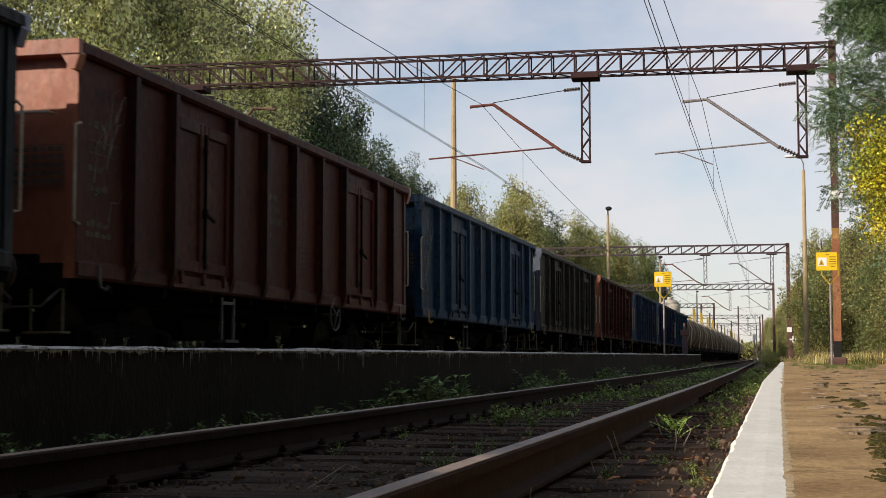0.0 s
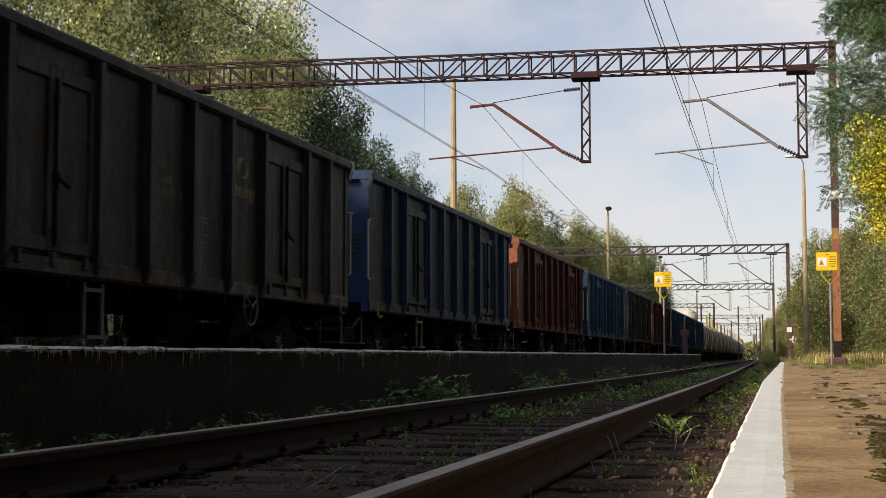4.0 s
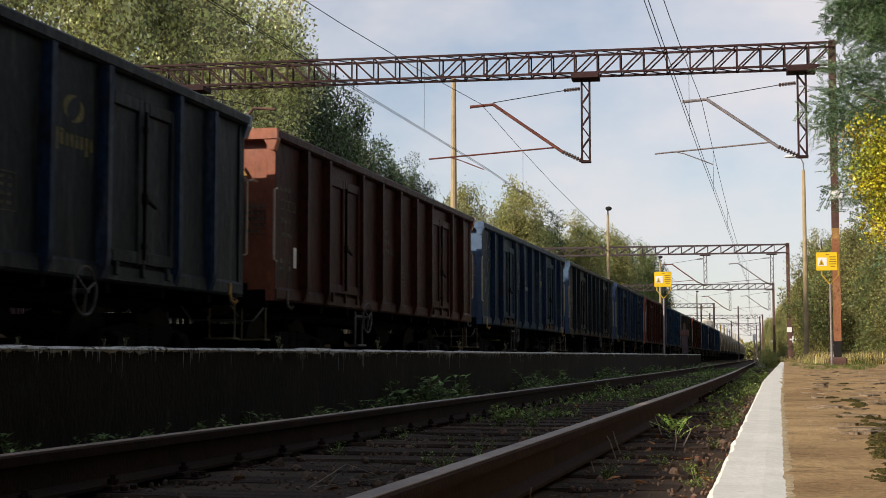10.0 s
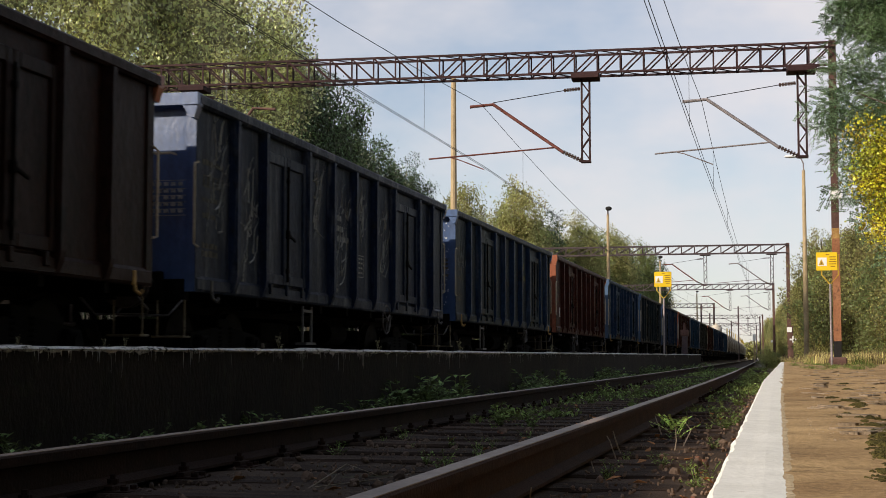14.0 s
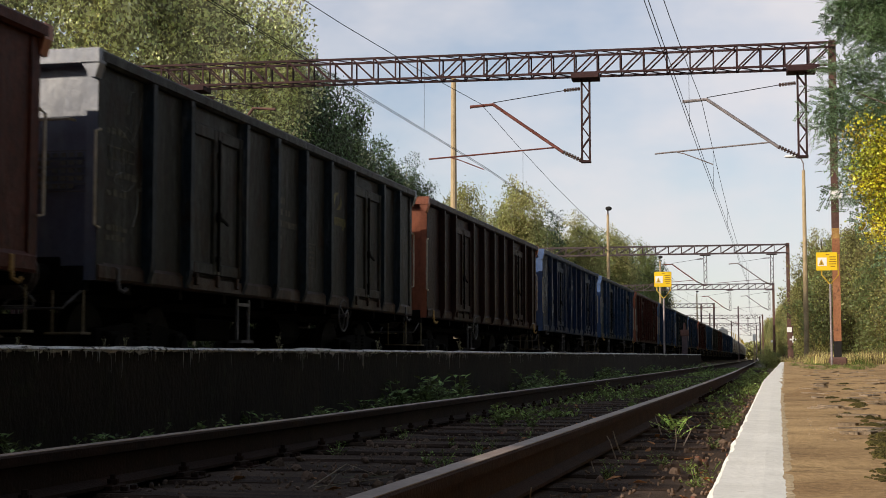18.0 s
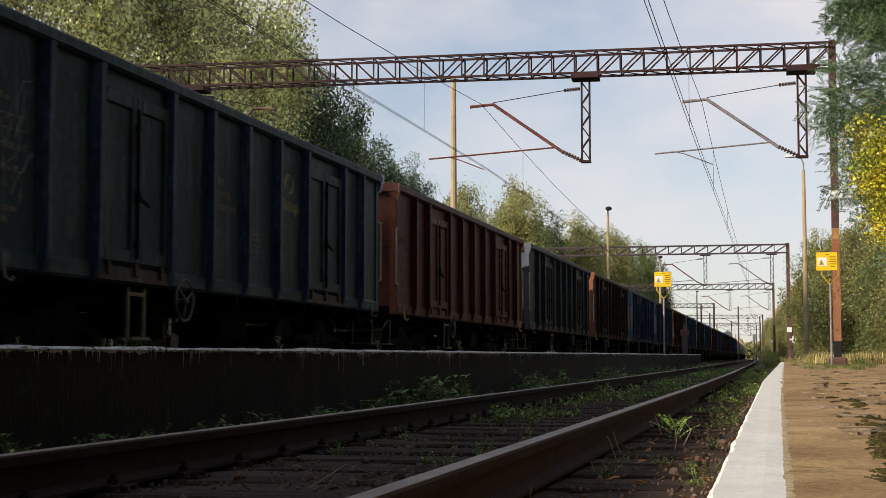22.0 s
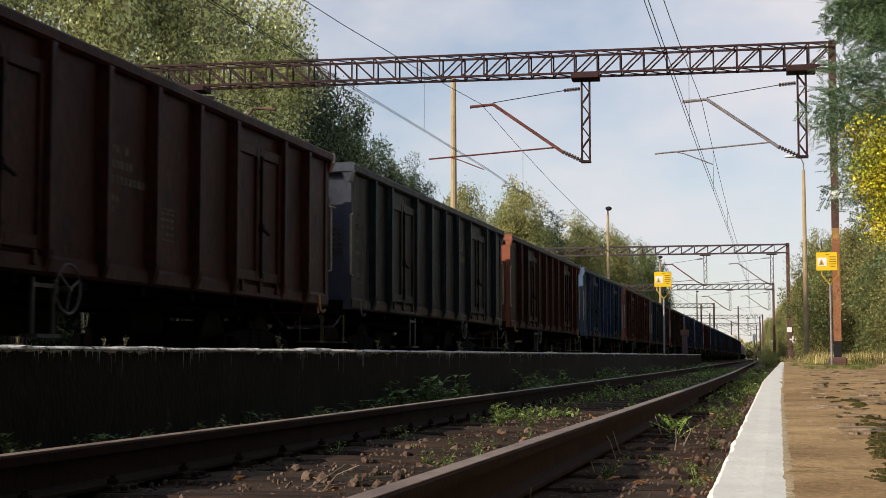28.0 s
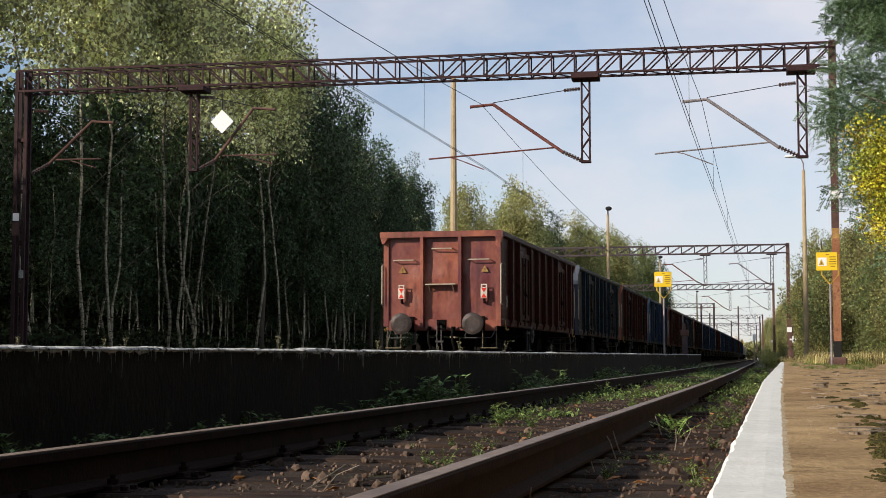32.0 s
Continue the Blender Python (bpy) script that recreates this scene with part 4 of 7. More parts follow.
def end_bars(parent, rows, material, label, name="end_lettering"):
    """Unreadable lettering on the rear end sheet: rows of (x0, x1, z0, z1)."""
    bm = bmesh.new()
    for x0, x1, z0, z1 in rows:
        box(bm, x0, x1, 0.044, 0.049, z0, z1)
    tagged(part(name, bm, material, parent, label), kind="stuff")


def outline(y0, y1, z0, z1, w=0.012):
    return [(y0, y1, z0, z0 + w), (y0, y1, z1 - w, z1), (y0, y0 + w, z0, z1), (y1 - w, y1, z0, z1)]


def gondola(n, body, posts, end, label, emblem_at=None, marks=0, chalk=0, last=False):
    root = thing("gondola_wagon", pose(TRAIN_X, 14.04 * n + 13.5, 0), label, "freight wagon", GRP)
    P = lambda name, key, build, m, at=(0, 0, 0), turn=(0, 0, 0), lab="": put(name, shape(key, build, m), root, at, turn, lab)
    y0 = 0.08       # rear end sheet behind the overhang of the rim
    for s in (1, -1):
        turn = 0 if s == 1 else 180
        yy = lambda y: y if s == 1 else L_BODY - y + 0.0
        base = 0.0 if s == 1 else L_BODY
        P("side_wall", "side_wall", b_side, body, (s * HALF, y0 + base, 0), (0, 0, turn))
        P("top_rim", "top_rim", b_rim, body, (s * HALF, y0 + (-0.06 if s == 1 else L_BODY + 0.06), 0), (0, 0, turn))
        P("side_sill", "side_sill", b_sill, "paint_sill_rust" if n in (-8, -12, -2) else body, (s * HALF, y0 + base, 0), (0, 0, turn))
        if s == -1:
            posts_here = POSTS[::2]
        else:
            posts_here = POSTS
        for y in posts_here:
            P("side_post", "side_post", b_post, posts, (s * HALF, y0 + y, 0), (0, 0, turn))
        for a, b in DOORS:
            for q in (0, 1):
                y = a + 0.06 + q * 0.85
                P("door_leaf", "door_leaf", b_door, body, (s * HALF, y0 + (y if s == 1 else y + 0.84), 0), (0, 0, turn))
            if s == 1:
                P("door_latch", "door_latch", b_latch, "under", (HALF, y0 + a + 0.9, 0))
                P("door_threshold", "door_threshold", b_flap, "paint_sill_rust" if n in (-3, -8, -10, -12, -1) else body, (HALF, y0 + a + 0.05, 0))
        step = n in (-1, -10)
        P("footstep", "footstep", b_footstep, "step_beige" if step else "steel_worn", (s * (HALF - 0.02), y0 + LADDER.get(n, 4.1), 1.0), (0, 0, 0), "faded yellow footstep" if step else "")
        P("hand_wheel", "hand_wheel", b_handwheel, "steel_worn", (s * (HALF + 0.03), y0 + (4.50 if n in WHEEL_REAR else 8.45), 0.97), (0, 0, turn), "grey brake hand wheel")
        for y in (0.45, L_BODY - 0.45):
            P("towing_hook", "towing_hook", b_tiehook, "warn_faded" if n % 2 else "steel_worn", (s * (HALF + 0.02), y0 + y, 1.10), (0, 0, turn), "yellowish towing hook" if n % 2 else "")
    for q, turn in ((0, 0), (1, 180)):
        ye = y0 if q == 0 else y0 + L_BODY
        sg = 1 if q == 0 else -1
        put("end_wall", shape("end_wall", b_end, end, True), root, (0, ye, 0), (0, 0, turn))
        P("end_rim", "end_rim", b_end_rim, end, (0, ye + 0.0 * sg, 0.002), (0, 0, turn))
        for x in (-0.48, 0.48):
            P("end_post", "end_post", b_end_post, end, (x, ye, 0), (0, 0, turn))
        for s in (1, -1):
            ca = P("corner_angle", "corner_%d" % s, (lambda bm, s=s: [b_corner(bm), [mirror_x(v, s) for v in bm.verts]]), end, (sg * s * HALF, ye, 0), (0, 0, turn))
            put("corner_side", shape("corner_side_%d" % s, (lambda bm, s=s: [b_corner_side(bm), [mirror_x(v, s) for v in bm.verts]]), body), ca)
            P("grab_rail", "grab_v", b_grab_v, "cream", (sg * s * (HALF + 0.035), ye, 1.62), (0, 0, turn), "cream painted grab rail")
            P("grab_iron", "grab_h", b_grab_h, "cream", (sg * s * 0.95, ye, 2.72), (0, 0, turn))
            bf = P("buffer", "buffer_shank", b_buffer_shank, "under", (sg * s * 0.89, ye, 1.14), (0, 0, turn))
            put("buffer_head", shape("buffer_head", b_buffer_head, "buffer"), bf, (0, 0, 0), (0, 0, 0), "round dark worn buffer plate")
            P("shunter_step", "step", b_step, "step_beige", (sg * s * 1.2, ye - 0.05 * sg, 0.99), (0, 0, turn))
            P("buffer_rail", "buffer_rail", b_buffer_rail, "steel_worn", (sg * s * 0.98, ye, 0.80), (0, 0, turn))
            P("brake_hose", "hose", b_hose, "under", (sg * s * 0.30, ye - 0.05 * sg, 1.0), (0, 0, turn))
        P("grab_iron", "grab_h", b_grab_h, "cream", (0.02, ye, 3.0), (0, 0, turn))
        P("end_tread", "end_tread", b_tread, "cream", (0.0, ye, 2.10), (0, 0, turn), "bent pale footboard")
        P("headstock", "headstock", b_headstock, "under" if not last else end, (0, ye, 0), (0, 0, turn))
        hk = P("draw_hook", "draw_hook", b_hook, "under", (0, ye - 0.05 * sg, 1.13), (0, 0, turn))
        put("screw_coupling", shape("screw_coupling", b_coupling, "steel_worn"), hk)
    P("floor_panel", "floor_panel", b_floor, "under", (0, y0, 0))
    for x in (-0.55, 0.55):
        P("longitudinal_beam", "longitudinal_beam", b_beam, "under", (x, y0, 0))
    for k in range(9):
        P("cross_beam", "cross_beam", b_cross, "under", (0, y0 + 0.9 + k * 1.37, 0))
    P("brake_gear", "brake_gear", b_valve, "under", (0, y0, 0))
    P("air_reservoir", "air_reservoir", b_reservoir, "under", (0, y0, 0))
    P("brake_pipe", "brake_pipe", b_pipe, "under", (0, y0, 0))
    bogie(root, y0 + 2.0)
    bogie(root, y0 + L_BODY - 2.0)
    if n == -5:
        rng = random.Random(9)
        bm = bmesh.new()
        for k in range(230):
            x, z = rng.uniform(0.58, 1.34), 1.4 + 1.8 * rng.random()
            r = rng.uniform(0.005, 0.014) * (2.0 if rng.random() < 0.1 else 1)
            a0 = rng.random() * 6
            plate(bm, [(x + r * math.cos(a0 + 1.05 * q) * rng.uniform(0.7, 1.3), 0.02, z + r * math.sin(a0 + 1.05 * q) * rng.uniform(0.7, 1.5)) for q in range(6)], (0, -1, 0), 0.003)
        tagged(part("paint_splash", bm, "splash", root, "white paint splashes on the blue end"), kind="stuff")
    if n == -3:
        scrawl(root, y0 + 8.15, 1.75, 0.9, 5, thick=1.2, strokes=8)
    if n in (-4, -13):
        P("placard", "placard", b_placard, "white" if n == -4 else "chalk", (HALF + 0.002, y0 + 0.85, 1.72), (0, 0, 0), "pale paper placard").scale = (1, 0.6, 0.9)
    if marks:
        rng = random.Random(n + 70)
        f = HALF + 0.001
        rows = []
        for z, count, h in ((2.44, 4, 0.085), (2.28, 5, 0.085), (2.12, 8, 0.085), (1.93, 2, 0.06), (1.82, 2, 0.06)):
            for k in range(count):
                if rng.random() < 0.88:
                    rows.append((y0 + 5.45 + 0.105 * k, y0 + 5.45 + 0.105 * k + rng.uniform(0.045, 0.075), z, z + h))
        ink = "chalk" if n in (-3, -6) else "stencil_dim"
        bars(root, rows, ink, f, "pale stencilled numbers, worn")
        rows = outline(y0 + 6.62, y0 + 7.12, 1.62, 1.98) + [(y0 + 6.70 + 0.13 * k, y0 + 6.78 + 0.13 * k, z, z + 0.03) for z in (1.68, 1.76, 1.84, 1.91) for k in range(3)]
        bars(root, rows, ink, f, "pale stencilled load table", "load_table")
        # boxes and short lines at the rear corner panel
        rows = []
        for k in range(4):
            rows += outline(y0 + 0.24 + 0.16 * k, y0 + 0.38 + 0.16 * k, 2.36, 2.50, 0.014)
        for z in (2.62, 2.18, 1.98, 1.62, 1.52):
            a = 0.22
            while a < rng.uniform(0.5, 0.85):
                w = rng.uniform(0.04, 0.12)
                rows.append((y0 + a, y0 + a + w, z, z + rng.uniform(0.04, 0.075)))
                a += w + 0.035
        bars(root, rows, "stencil_dim", f, "faint stencilled marks at the wagon's corner", "corner_stencil")
        rows = [(0.72 + 0.09 * k, 0.78 + 0.09 * k, z, z + 0.045) for z in (2.34, 2.26, 2.18, 2.10, 2.02) for k in range(7) if rng.random() < 0.9] + [(0.68, 1.36, z, z + 0.008) for z in (1.985, 2.06, 2.14, 2.22, 2.30, 2.40)]
        if not last:
            end_bars(root, rows, "chalk" if n in (-3, -6, -10) else "stencil_dim", "faint rows of stencilled figures on the end")
    if emblem_at:
        faded = "logo" if n == -3 else "logo_dim"
        emblem(root, HALF + 0.001, y0 + emblem_at, 2.74, 0.13, faded)
        bars(root, [(y0 + emblem_at - 0.47 + 0.103 * k, y0 + emblem_at - 0.41 + 0.103 * k, 2.36 - (0.055 if k in (1, 7) else 0), 2.49 + (0.03 if k < 3 else 0)) for k in range(9)], faded, HALF + 0.001, "worn yellow lettering")
    for k in range(chalk):
        scrawl(root, y0 + (0.6, 3.2, 4.6, 5.8, 7.0, 8.2, 1.7)[k % 7], (2.3, 1.9, 2.4, 2.0, 2.5, 2.2, 1.8)[k % 7], (1.3, 0.8, 1.1)[k % 3], n * 31 + k, thick=2.0 if n == -6 else 1.0, strokes=16 if n == -6 else 9)
    return root


def mirror_x(v, s):
    v.co.x *= s


def tail_lamp(parent, x, z):
    lamp = put("tail_lamp", shape("tail_board", lambda bm: box(bm, -0.08, 0.08, -0.14, -0.11, -0.135, 0.135, 0.006), "board"), parent, (x, 0.08, z), (0, 0, 0), "white end-of-train board with red triangles")
    for q in (1, -1):
        bm = bmesh.new()
        plate(bm, [(-0.064, -0.143, q * 0.118), (0.064, -0.143, q * 0.118), (0, -0.143, q * 0.008)], (0, -1, 0), 0.003)
        part("red_triangle", bm, "red", lamp)
    bm = bmesh.new()
    for s in (-1, 1):
        box(bm, s * 0.06 - 0.011, s * 0.06 + 0.011, -0.13, -0.115, 0.137, 0.20)
    box(bm, -0.071, 0.071, -0.13, -0.115, 0.19, 0.212)
    part("handle", bm, "board", lamp)
    bm = bmesh.new()
    box(bm, -0.025, 0.025, -0.12, -0.04, -0.24, -0.137, 0.005)
    box(bm, -0.02, 0.02, -0.05, -0.0, -0.26, -0.2)
    part("bracket", bm, "under", lamp)


def warning_mark(parent, x, z, m="logo"):
    bm = bmesh.new()
    plate(bm, [(x - 0.095, 0.06, z), (x + 0.095, 0.06, z), (x, 0.06, z + 0.16)], (0, -1, 0), 0.004)
    mk = part("warning_mark", bm, m, parent, "faded yellow warning triangle")
    bm = bmesh.new()
    plate(bm, [(x + 0.008, 0.0545, z + 0.105), (x - 0.024, 0.0545, z + 0.06), (x + 0.0, 0.0545, z + 0.064), (x - 0.008, 0.0545, z + 0.02), (x + 0.024, 0.0545, z + 0.076), (x + 0.003, 0.0545, z + 0.072)], (0, -1, 0), 0.003)
    part("flash_symbol", bm, "mast_brown", mk)


WAGONS = []
M["splash"] = mat("white_splash", (0.45, 0.48, 0.52), (0.65, 0.68, 0.70), 0.6, 0, 9, 60, 0.0)
M["step_beige"] = mat("step_beige", (0.11, 0.085, 0.05), (0.18, 0.145, 0.09), 0.7, 0, 6, 40, 0.1, (0.05, 0.03, 0.02), 0.6)
M["stencil_dim"] = mat("stencil_dim", (0.055, 0.052, 0.040), (0.13, 0.12, 0.09), 0.8, 0, 9, 60, 0.0, (0.02, 0.02, 0.018), 0.56)
M["warn_faded"] = mat("faded_warning_yellow", (0.26, 0.15, 0.05), (0.36, 0.22, 0.07), 0.7, 0, 6, 40, 0.0)
R1, R2 = "paint_red", "paint_red_old"
# sides and posts in shade-dark paints, most ends in lighter sunlit ones
TABLE = [
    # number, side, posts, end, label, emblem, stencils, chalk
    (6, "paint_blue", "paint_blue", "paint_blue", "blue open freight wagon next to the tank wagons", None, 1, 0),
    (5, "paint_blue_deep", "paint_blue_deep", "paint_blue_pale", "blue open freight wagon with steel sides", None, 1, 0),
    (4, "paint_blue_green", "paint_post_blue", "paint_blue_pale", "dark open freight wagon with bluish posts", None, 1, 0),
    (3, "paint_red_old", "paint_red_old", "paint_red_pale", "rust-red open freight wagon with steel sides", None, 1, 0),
    (2, "paint_grey", "paint_grey", "paint_white_worn", "dark olive grey open freight wagon with a sunlit pale end", None, 1, 1),
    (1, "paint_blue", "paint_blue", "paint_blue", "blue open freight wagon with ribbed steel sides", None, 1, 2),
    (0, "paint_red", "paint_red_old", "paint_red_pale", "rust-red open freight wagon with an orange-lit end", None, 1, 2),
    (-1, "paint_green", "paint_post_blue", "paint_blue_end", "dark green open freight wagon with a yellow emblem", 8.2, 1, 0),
    (-2, "paint_grey", "paint_green", "paint_blue_pale", "dark olive grey open freight wagon with sunlit blue end", 8.2, 1, 1),
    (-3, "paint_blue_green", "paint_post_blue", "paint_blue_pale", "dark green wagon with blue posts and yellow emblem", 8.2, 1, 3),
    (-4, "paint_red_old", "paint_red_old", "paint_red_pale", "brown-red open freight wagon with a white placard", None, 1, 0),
    (-5, "paint_green", "paint_post_blue", "paint_blue_end", "dark green wagon with blue posts and sunlit pale end", 8.2, 1, 2),
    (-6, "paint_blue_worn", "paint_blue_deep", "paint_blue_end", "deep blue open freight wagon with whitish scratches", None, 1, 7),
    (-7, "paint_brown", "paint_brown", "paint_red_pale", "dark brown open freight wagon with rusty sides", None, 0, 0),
    (-8, "paint_grey", "paint_green", "paint_white_worn", "dark olive open freight wagon with a sunlit pale end", 8.2, 1, 1),
    (-9, "paint_red", "paint_red_old", "paint_red_pale", "brown-red open freight wagon with a pinkish sunlit end", None, 1, 0),
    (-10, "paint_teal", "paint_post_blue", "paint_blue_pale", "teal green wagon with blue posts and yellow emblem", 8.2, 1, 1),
    (-11, "paint_brown", "paint_red_old", "paint_red_pale", "dark brown-red open freight wagon with orange-lit end", None, 0, 0),
    (-12, "paint_grey", "paint_green", "paint_white_worn", "dark grey-green open freight wagon with sunlit pale end", 8.2, 1, 0),
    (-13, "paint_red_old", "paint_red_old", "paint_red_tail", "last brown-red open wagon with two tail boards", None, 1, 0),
]
# tail end paint, lifted for the sun against its shade-dark sides
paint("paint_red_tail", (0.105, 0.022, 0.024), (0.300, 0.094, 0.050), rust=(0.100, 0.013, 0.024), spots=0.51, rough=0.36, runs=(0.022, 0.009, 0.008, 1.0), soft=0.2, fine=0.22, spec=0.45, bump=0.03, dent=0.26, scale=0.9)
for row in TABLE:
    w = gondola(*row, last=row[0] == -13)
    WAGONS.append((row[0], w))
    if row[0] == -13:
        for x in (-1.0, 1.08):
            tail_lamp(w, x, 1.90)
            warning_mark(w, x, 2.42, "warn_faded")
    elif row[0] in (-3, -4, -10):
        warning_mark(w, 0.98 if row[0] == -4 else 1.08, 2.80, "warn_faded" if row[0] == -4 else "yellow")


# tank wagons at the head of the visible train
def b_barrel(bm):
    r = tube(bm, [(0, 0.75, 2.35), (0, 0.85, 2.35), (0, 1.05, 2.35), (0, 11.0, 2.35), (0, 11.2, 2.35), (0, 11.3, 2.35)], 1.42, 28)
    for ring, k in ((r[0], 0.72), (r[1], 0.9), (r[4], 0.9), (r[5], 0.72)):
        for v in ring:
            v.co.x *= k
            v.co.z = 2.35 + (v.co.z - 2.35) * k


def b_dome(bm):
    tube(bm, [(0, 6.0, 3.5), (0, 6.0, 4.45)], 0.78, 20)
    tube(bm, [(0, 6.0, 4.45), (0, 6.0, 4.65), (0, 6.0, 4.78)], 0.77, 20, 0.35)
    tube(bm, [(0, 6.0, 4.75), (0, 6.0, 4.98)], 0.2, 10)


def b_walkway(bm):
    box(bm, -0.45, 0.45, 4.2, 8.0, 3.86, 3.90)
    for s in (-1, 1):
        for k in range(5):
            tube(bm, [(s * 0.9, 4.3 + 0.9 * k, 3.6), (s * 0.9, 4.3 + 0.9 * k, 4.6)], 0.03, 5)
        for z in (4.2, 4.6):
            tube(bm, [(s * 0.9, 4.3, z), (s * 0.9, 7.9, z)], 0.03, 5)


def b_strap(bm):
    n = 28
    tube(bm, [(1.45 * math.cos(2 * math.pi * k / n), 0, 2.35 + 1.45 * math.sin(2 * math.pi * k / n)) for k in range(n + 1)], 0.04, 4, caps=False)


def b_tank_frame(bm):
    for s in (-1, 1):
        box(bm, s * 1.15 - 0.1, s * 1.15 + 0.1, 0.0, 12.0, 0.92, 1.18)
    for y in (0.0, 2.0, 6.0, 10.0, 11.9):
        box(bm, -1.25, 1.25, y, y + 0.14, 0.9, 1.2)
    for y in (2.0, 10.0):
        box(bm, -1.0, 1.0, y - 0.25, y + 0.25, 1.1, 1.5)


def b_tank_ladder(bm):
    for s in (-0.2, 0.2):
        tube(bm, [(1.35, 5.0 + s, 1.1), (1.5, 5.0 + s, 2.6), (0.9, 5.0 + s, 3.9)], 0.025, 5)
    for k in range(6):
        tube(bm, [(1.38 + 0.02 * k, 4.8, 1.3 + 0.25 * k), (1.38 + 0.02 * k, 5.2, 1.3 + 0.25 * k)], 0.02, 5)


def tank_wagon(k):
    root = thing("tank_wagon", pose(TRAIN_X, 111 + 12.9 * k, 0), "white-domed pale tank wagon behind the blue wagon" if k == 0 else "cream grey tank wagon with yellow walkway rails", "tank wagon", "tank wagons of the train")
    put("barrel", shape("tank_barrel", b_barrel, "tank", True), root)
    if k == 0:
        put("dome", shape("tank_dome", b_dome, "tank_white", True), root, (0, -4.0, 0))
    else:
        put("walkway", shape("tank_walkway", b_walkway, "ochre"), root, label="yellow painted walkway and railing")
    for y in (2.2, 9.8):
        put("strap", shape("tank_strap", b_strap, "cream"), root, (0, y, 0))
    put("frame", shape("tank_frame", b_tank_frame, "under"), root)
    put("ladder", shape("tank_ladder", b_tank_ladder, "tank_white"), root)
    for y, turn in ((0.0, 0), (12.0, 180)):
        for s in (-1, 1):
            bf = put("buffer", shape("buffer_shank", b_buffer_shank, "under"), root, (s * 0.875, y, 1.06), (0, 0, turn))
    bogie(root, 2.0)
    bogie(root, 10.0)
    return root


TANKS = [(k, tank_wagon(k)) for k in range(16)]


# ---------- catenary portals, wires ----------
def insulator(bm, p0, p1, n=4, r=0.055):
    p0, p1 = Vector(p0), Vector(p1)
    tube(bm, [p0, p1], 0.02, 6)
    for k in range(n):
        a = p0.lerp(p1, (k + 0.5) / n)
        d = (p1 - p0).normalized() * 0.025
        tube(bm, [a - d, a + d], r, 8)


def cantilever(root, x, s, tube_mat, reach=3.1, top=7.22, arm=4.0, drop=0.24):
    """Bracket that holds the wires beside a drop post at x; s is +1 when it reaches to the right."""
    bm = bmesh.new()
    tube(bm, [(x + s * 0.62, 0, 5.92), (x + s * (reach - 0.65), 0, top + 0.05), (x + s * reach, 0, top)], 0.045, 8)
    c = part("bracket_tube", bm, tube_mat, root, "rust-red bracket tube" if tube_mat == "arm_red" else "greyish bracket tube")
    bm = bmesh.new()
    insulator(bm, (x + s * 0.12, 0, 5.68), (x + s * 0.64, 0, 5.94), 7, 0.058)
    part("insulator", bm, "insulator", root)
    bm = bmesh.new()
    insulator(bm, (x + s * 0.15, 0, top + 0.42), (x + s * 0.6, 0, top + 0.38), 6, 0.05)
    part("insulator", bm, "insulator", root)
    bm = bmesh.new()
    tube(bm, [(x + s * 0.6, 0, top + 0.38), (x + s * (reach - 0.65), 0, top + 0.10)], 0.012, 5)
    part("tie_rod", bm, "wire", root)
    bm = bmesh.new()
    tube(bm, [(x + s * 0.85, 0, 6.06), (x + s * arm, 0, 6.06 - drop)], 0.024, 6)
    part("registration_arm", bm, tube_mat, root)
    bm = bmesh.new()
    if s < 0:
        tube(bm, [(x + s * (arm - 0.6), 0, 6.09 - drop), (x + s * (arm - 0.8), 0, 6.04 - drop), (x + s * (arm - 1.55), 0, 5.64 - drop * 0.6)], 0.016, 6)
    else:
        tube(bm, [(x + s * (arm - 0.95), 0, 6.02), (x + s * (arm - 0.15), 0, 5.80)], 0.016, 6)
    part("steady_arm", bm, tube_mat, root)


def drop_post(root, x, z_top, material, wide=0.215):
    bm = bmesh.new()
    for s in (-1, 1):
        for q in (-1, 1):
            box(bm, x + s * wide / 2 - 0.022, x + s * wide / 2 + 0.022, q * 0.07 - 0.02, q * 0.07 + 0.02, 5.66, z_top)
    box(bm, x - wide / 2 - 0.03, x + wide / 2 + 0.03, -0.12, 0.12, 5.62, 5.68)
    box(bm, x - 0.38, x + 0.38, -0.34, 0.34, z_top - 0.14, z_top - 0.005, 0.01)
    n = 7
    for k in range(n):
        z0, z1 = 5.7 + (z_top - 5.9) * k / n, 5.7 + (z_top - 5.9) * (k + 1) / n
        sg = 1 if k % 2 else -1
        for q in (-0.08, 0.08):
            bar(bm, (x - sg * wide / 2, q, z0), (x + sg * wide / 2, q, z1), 0.02, 0.03)
    part("drop_post", bm, material, root, "narrow lattice drop post")


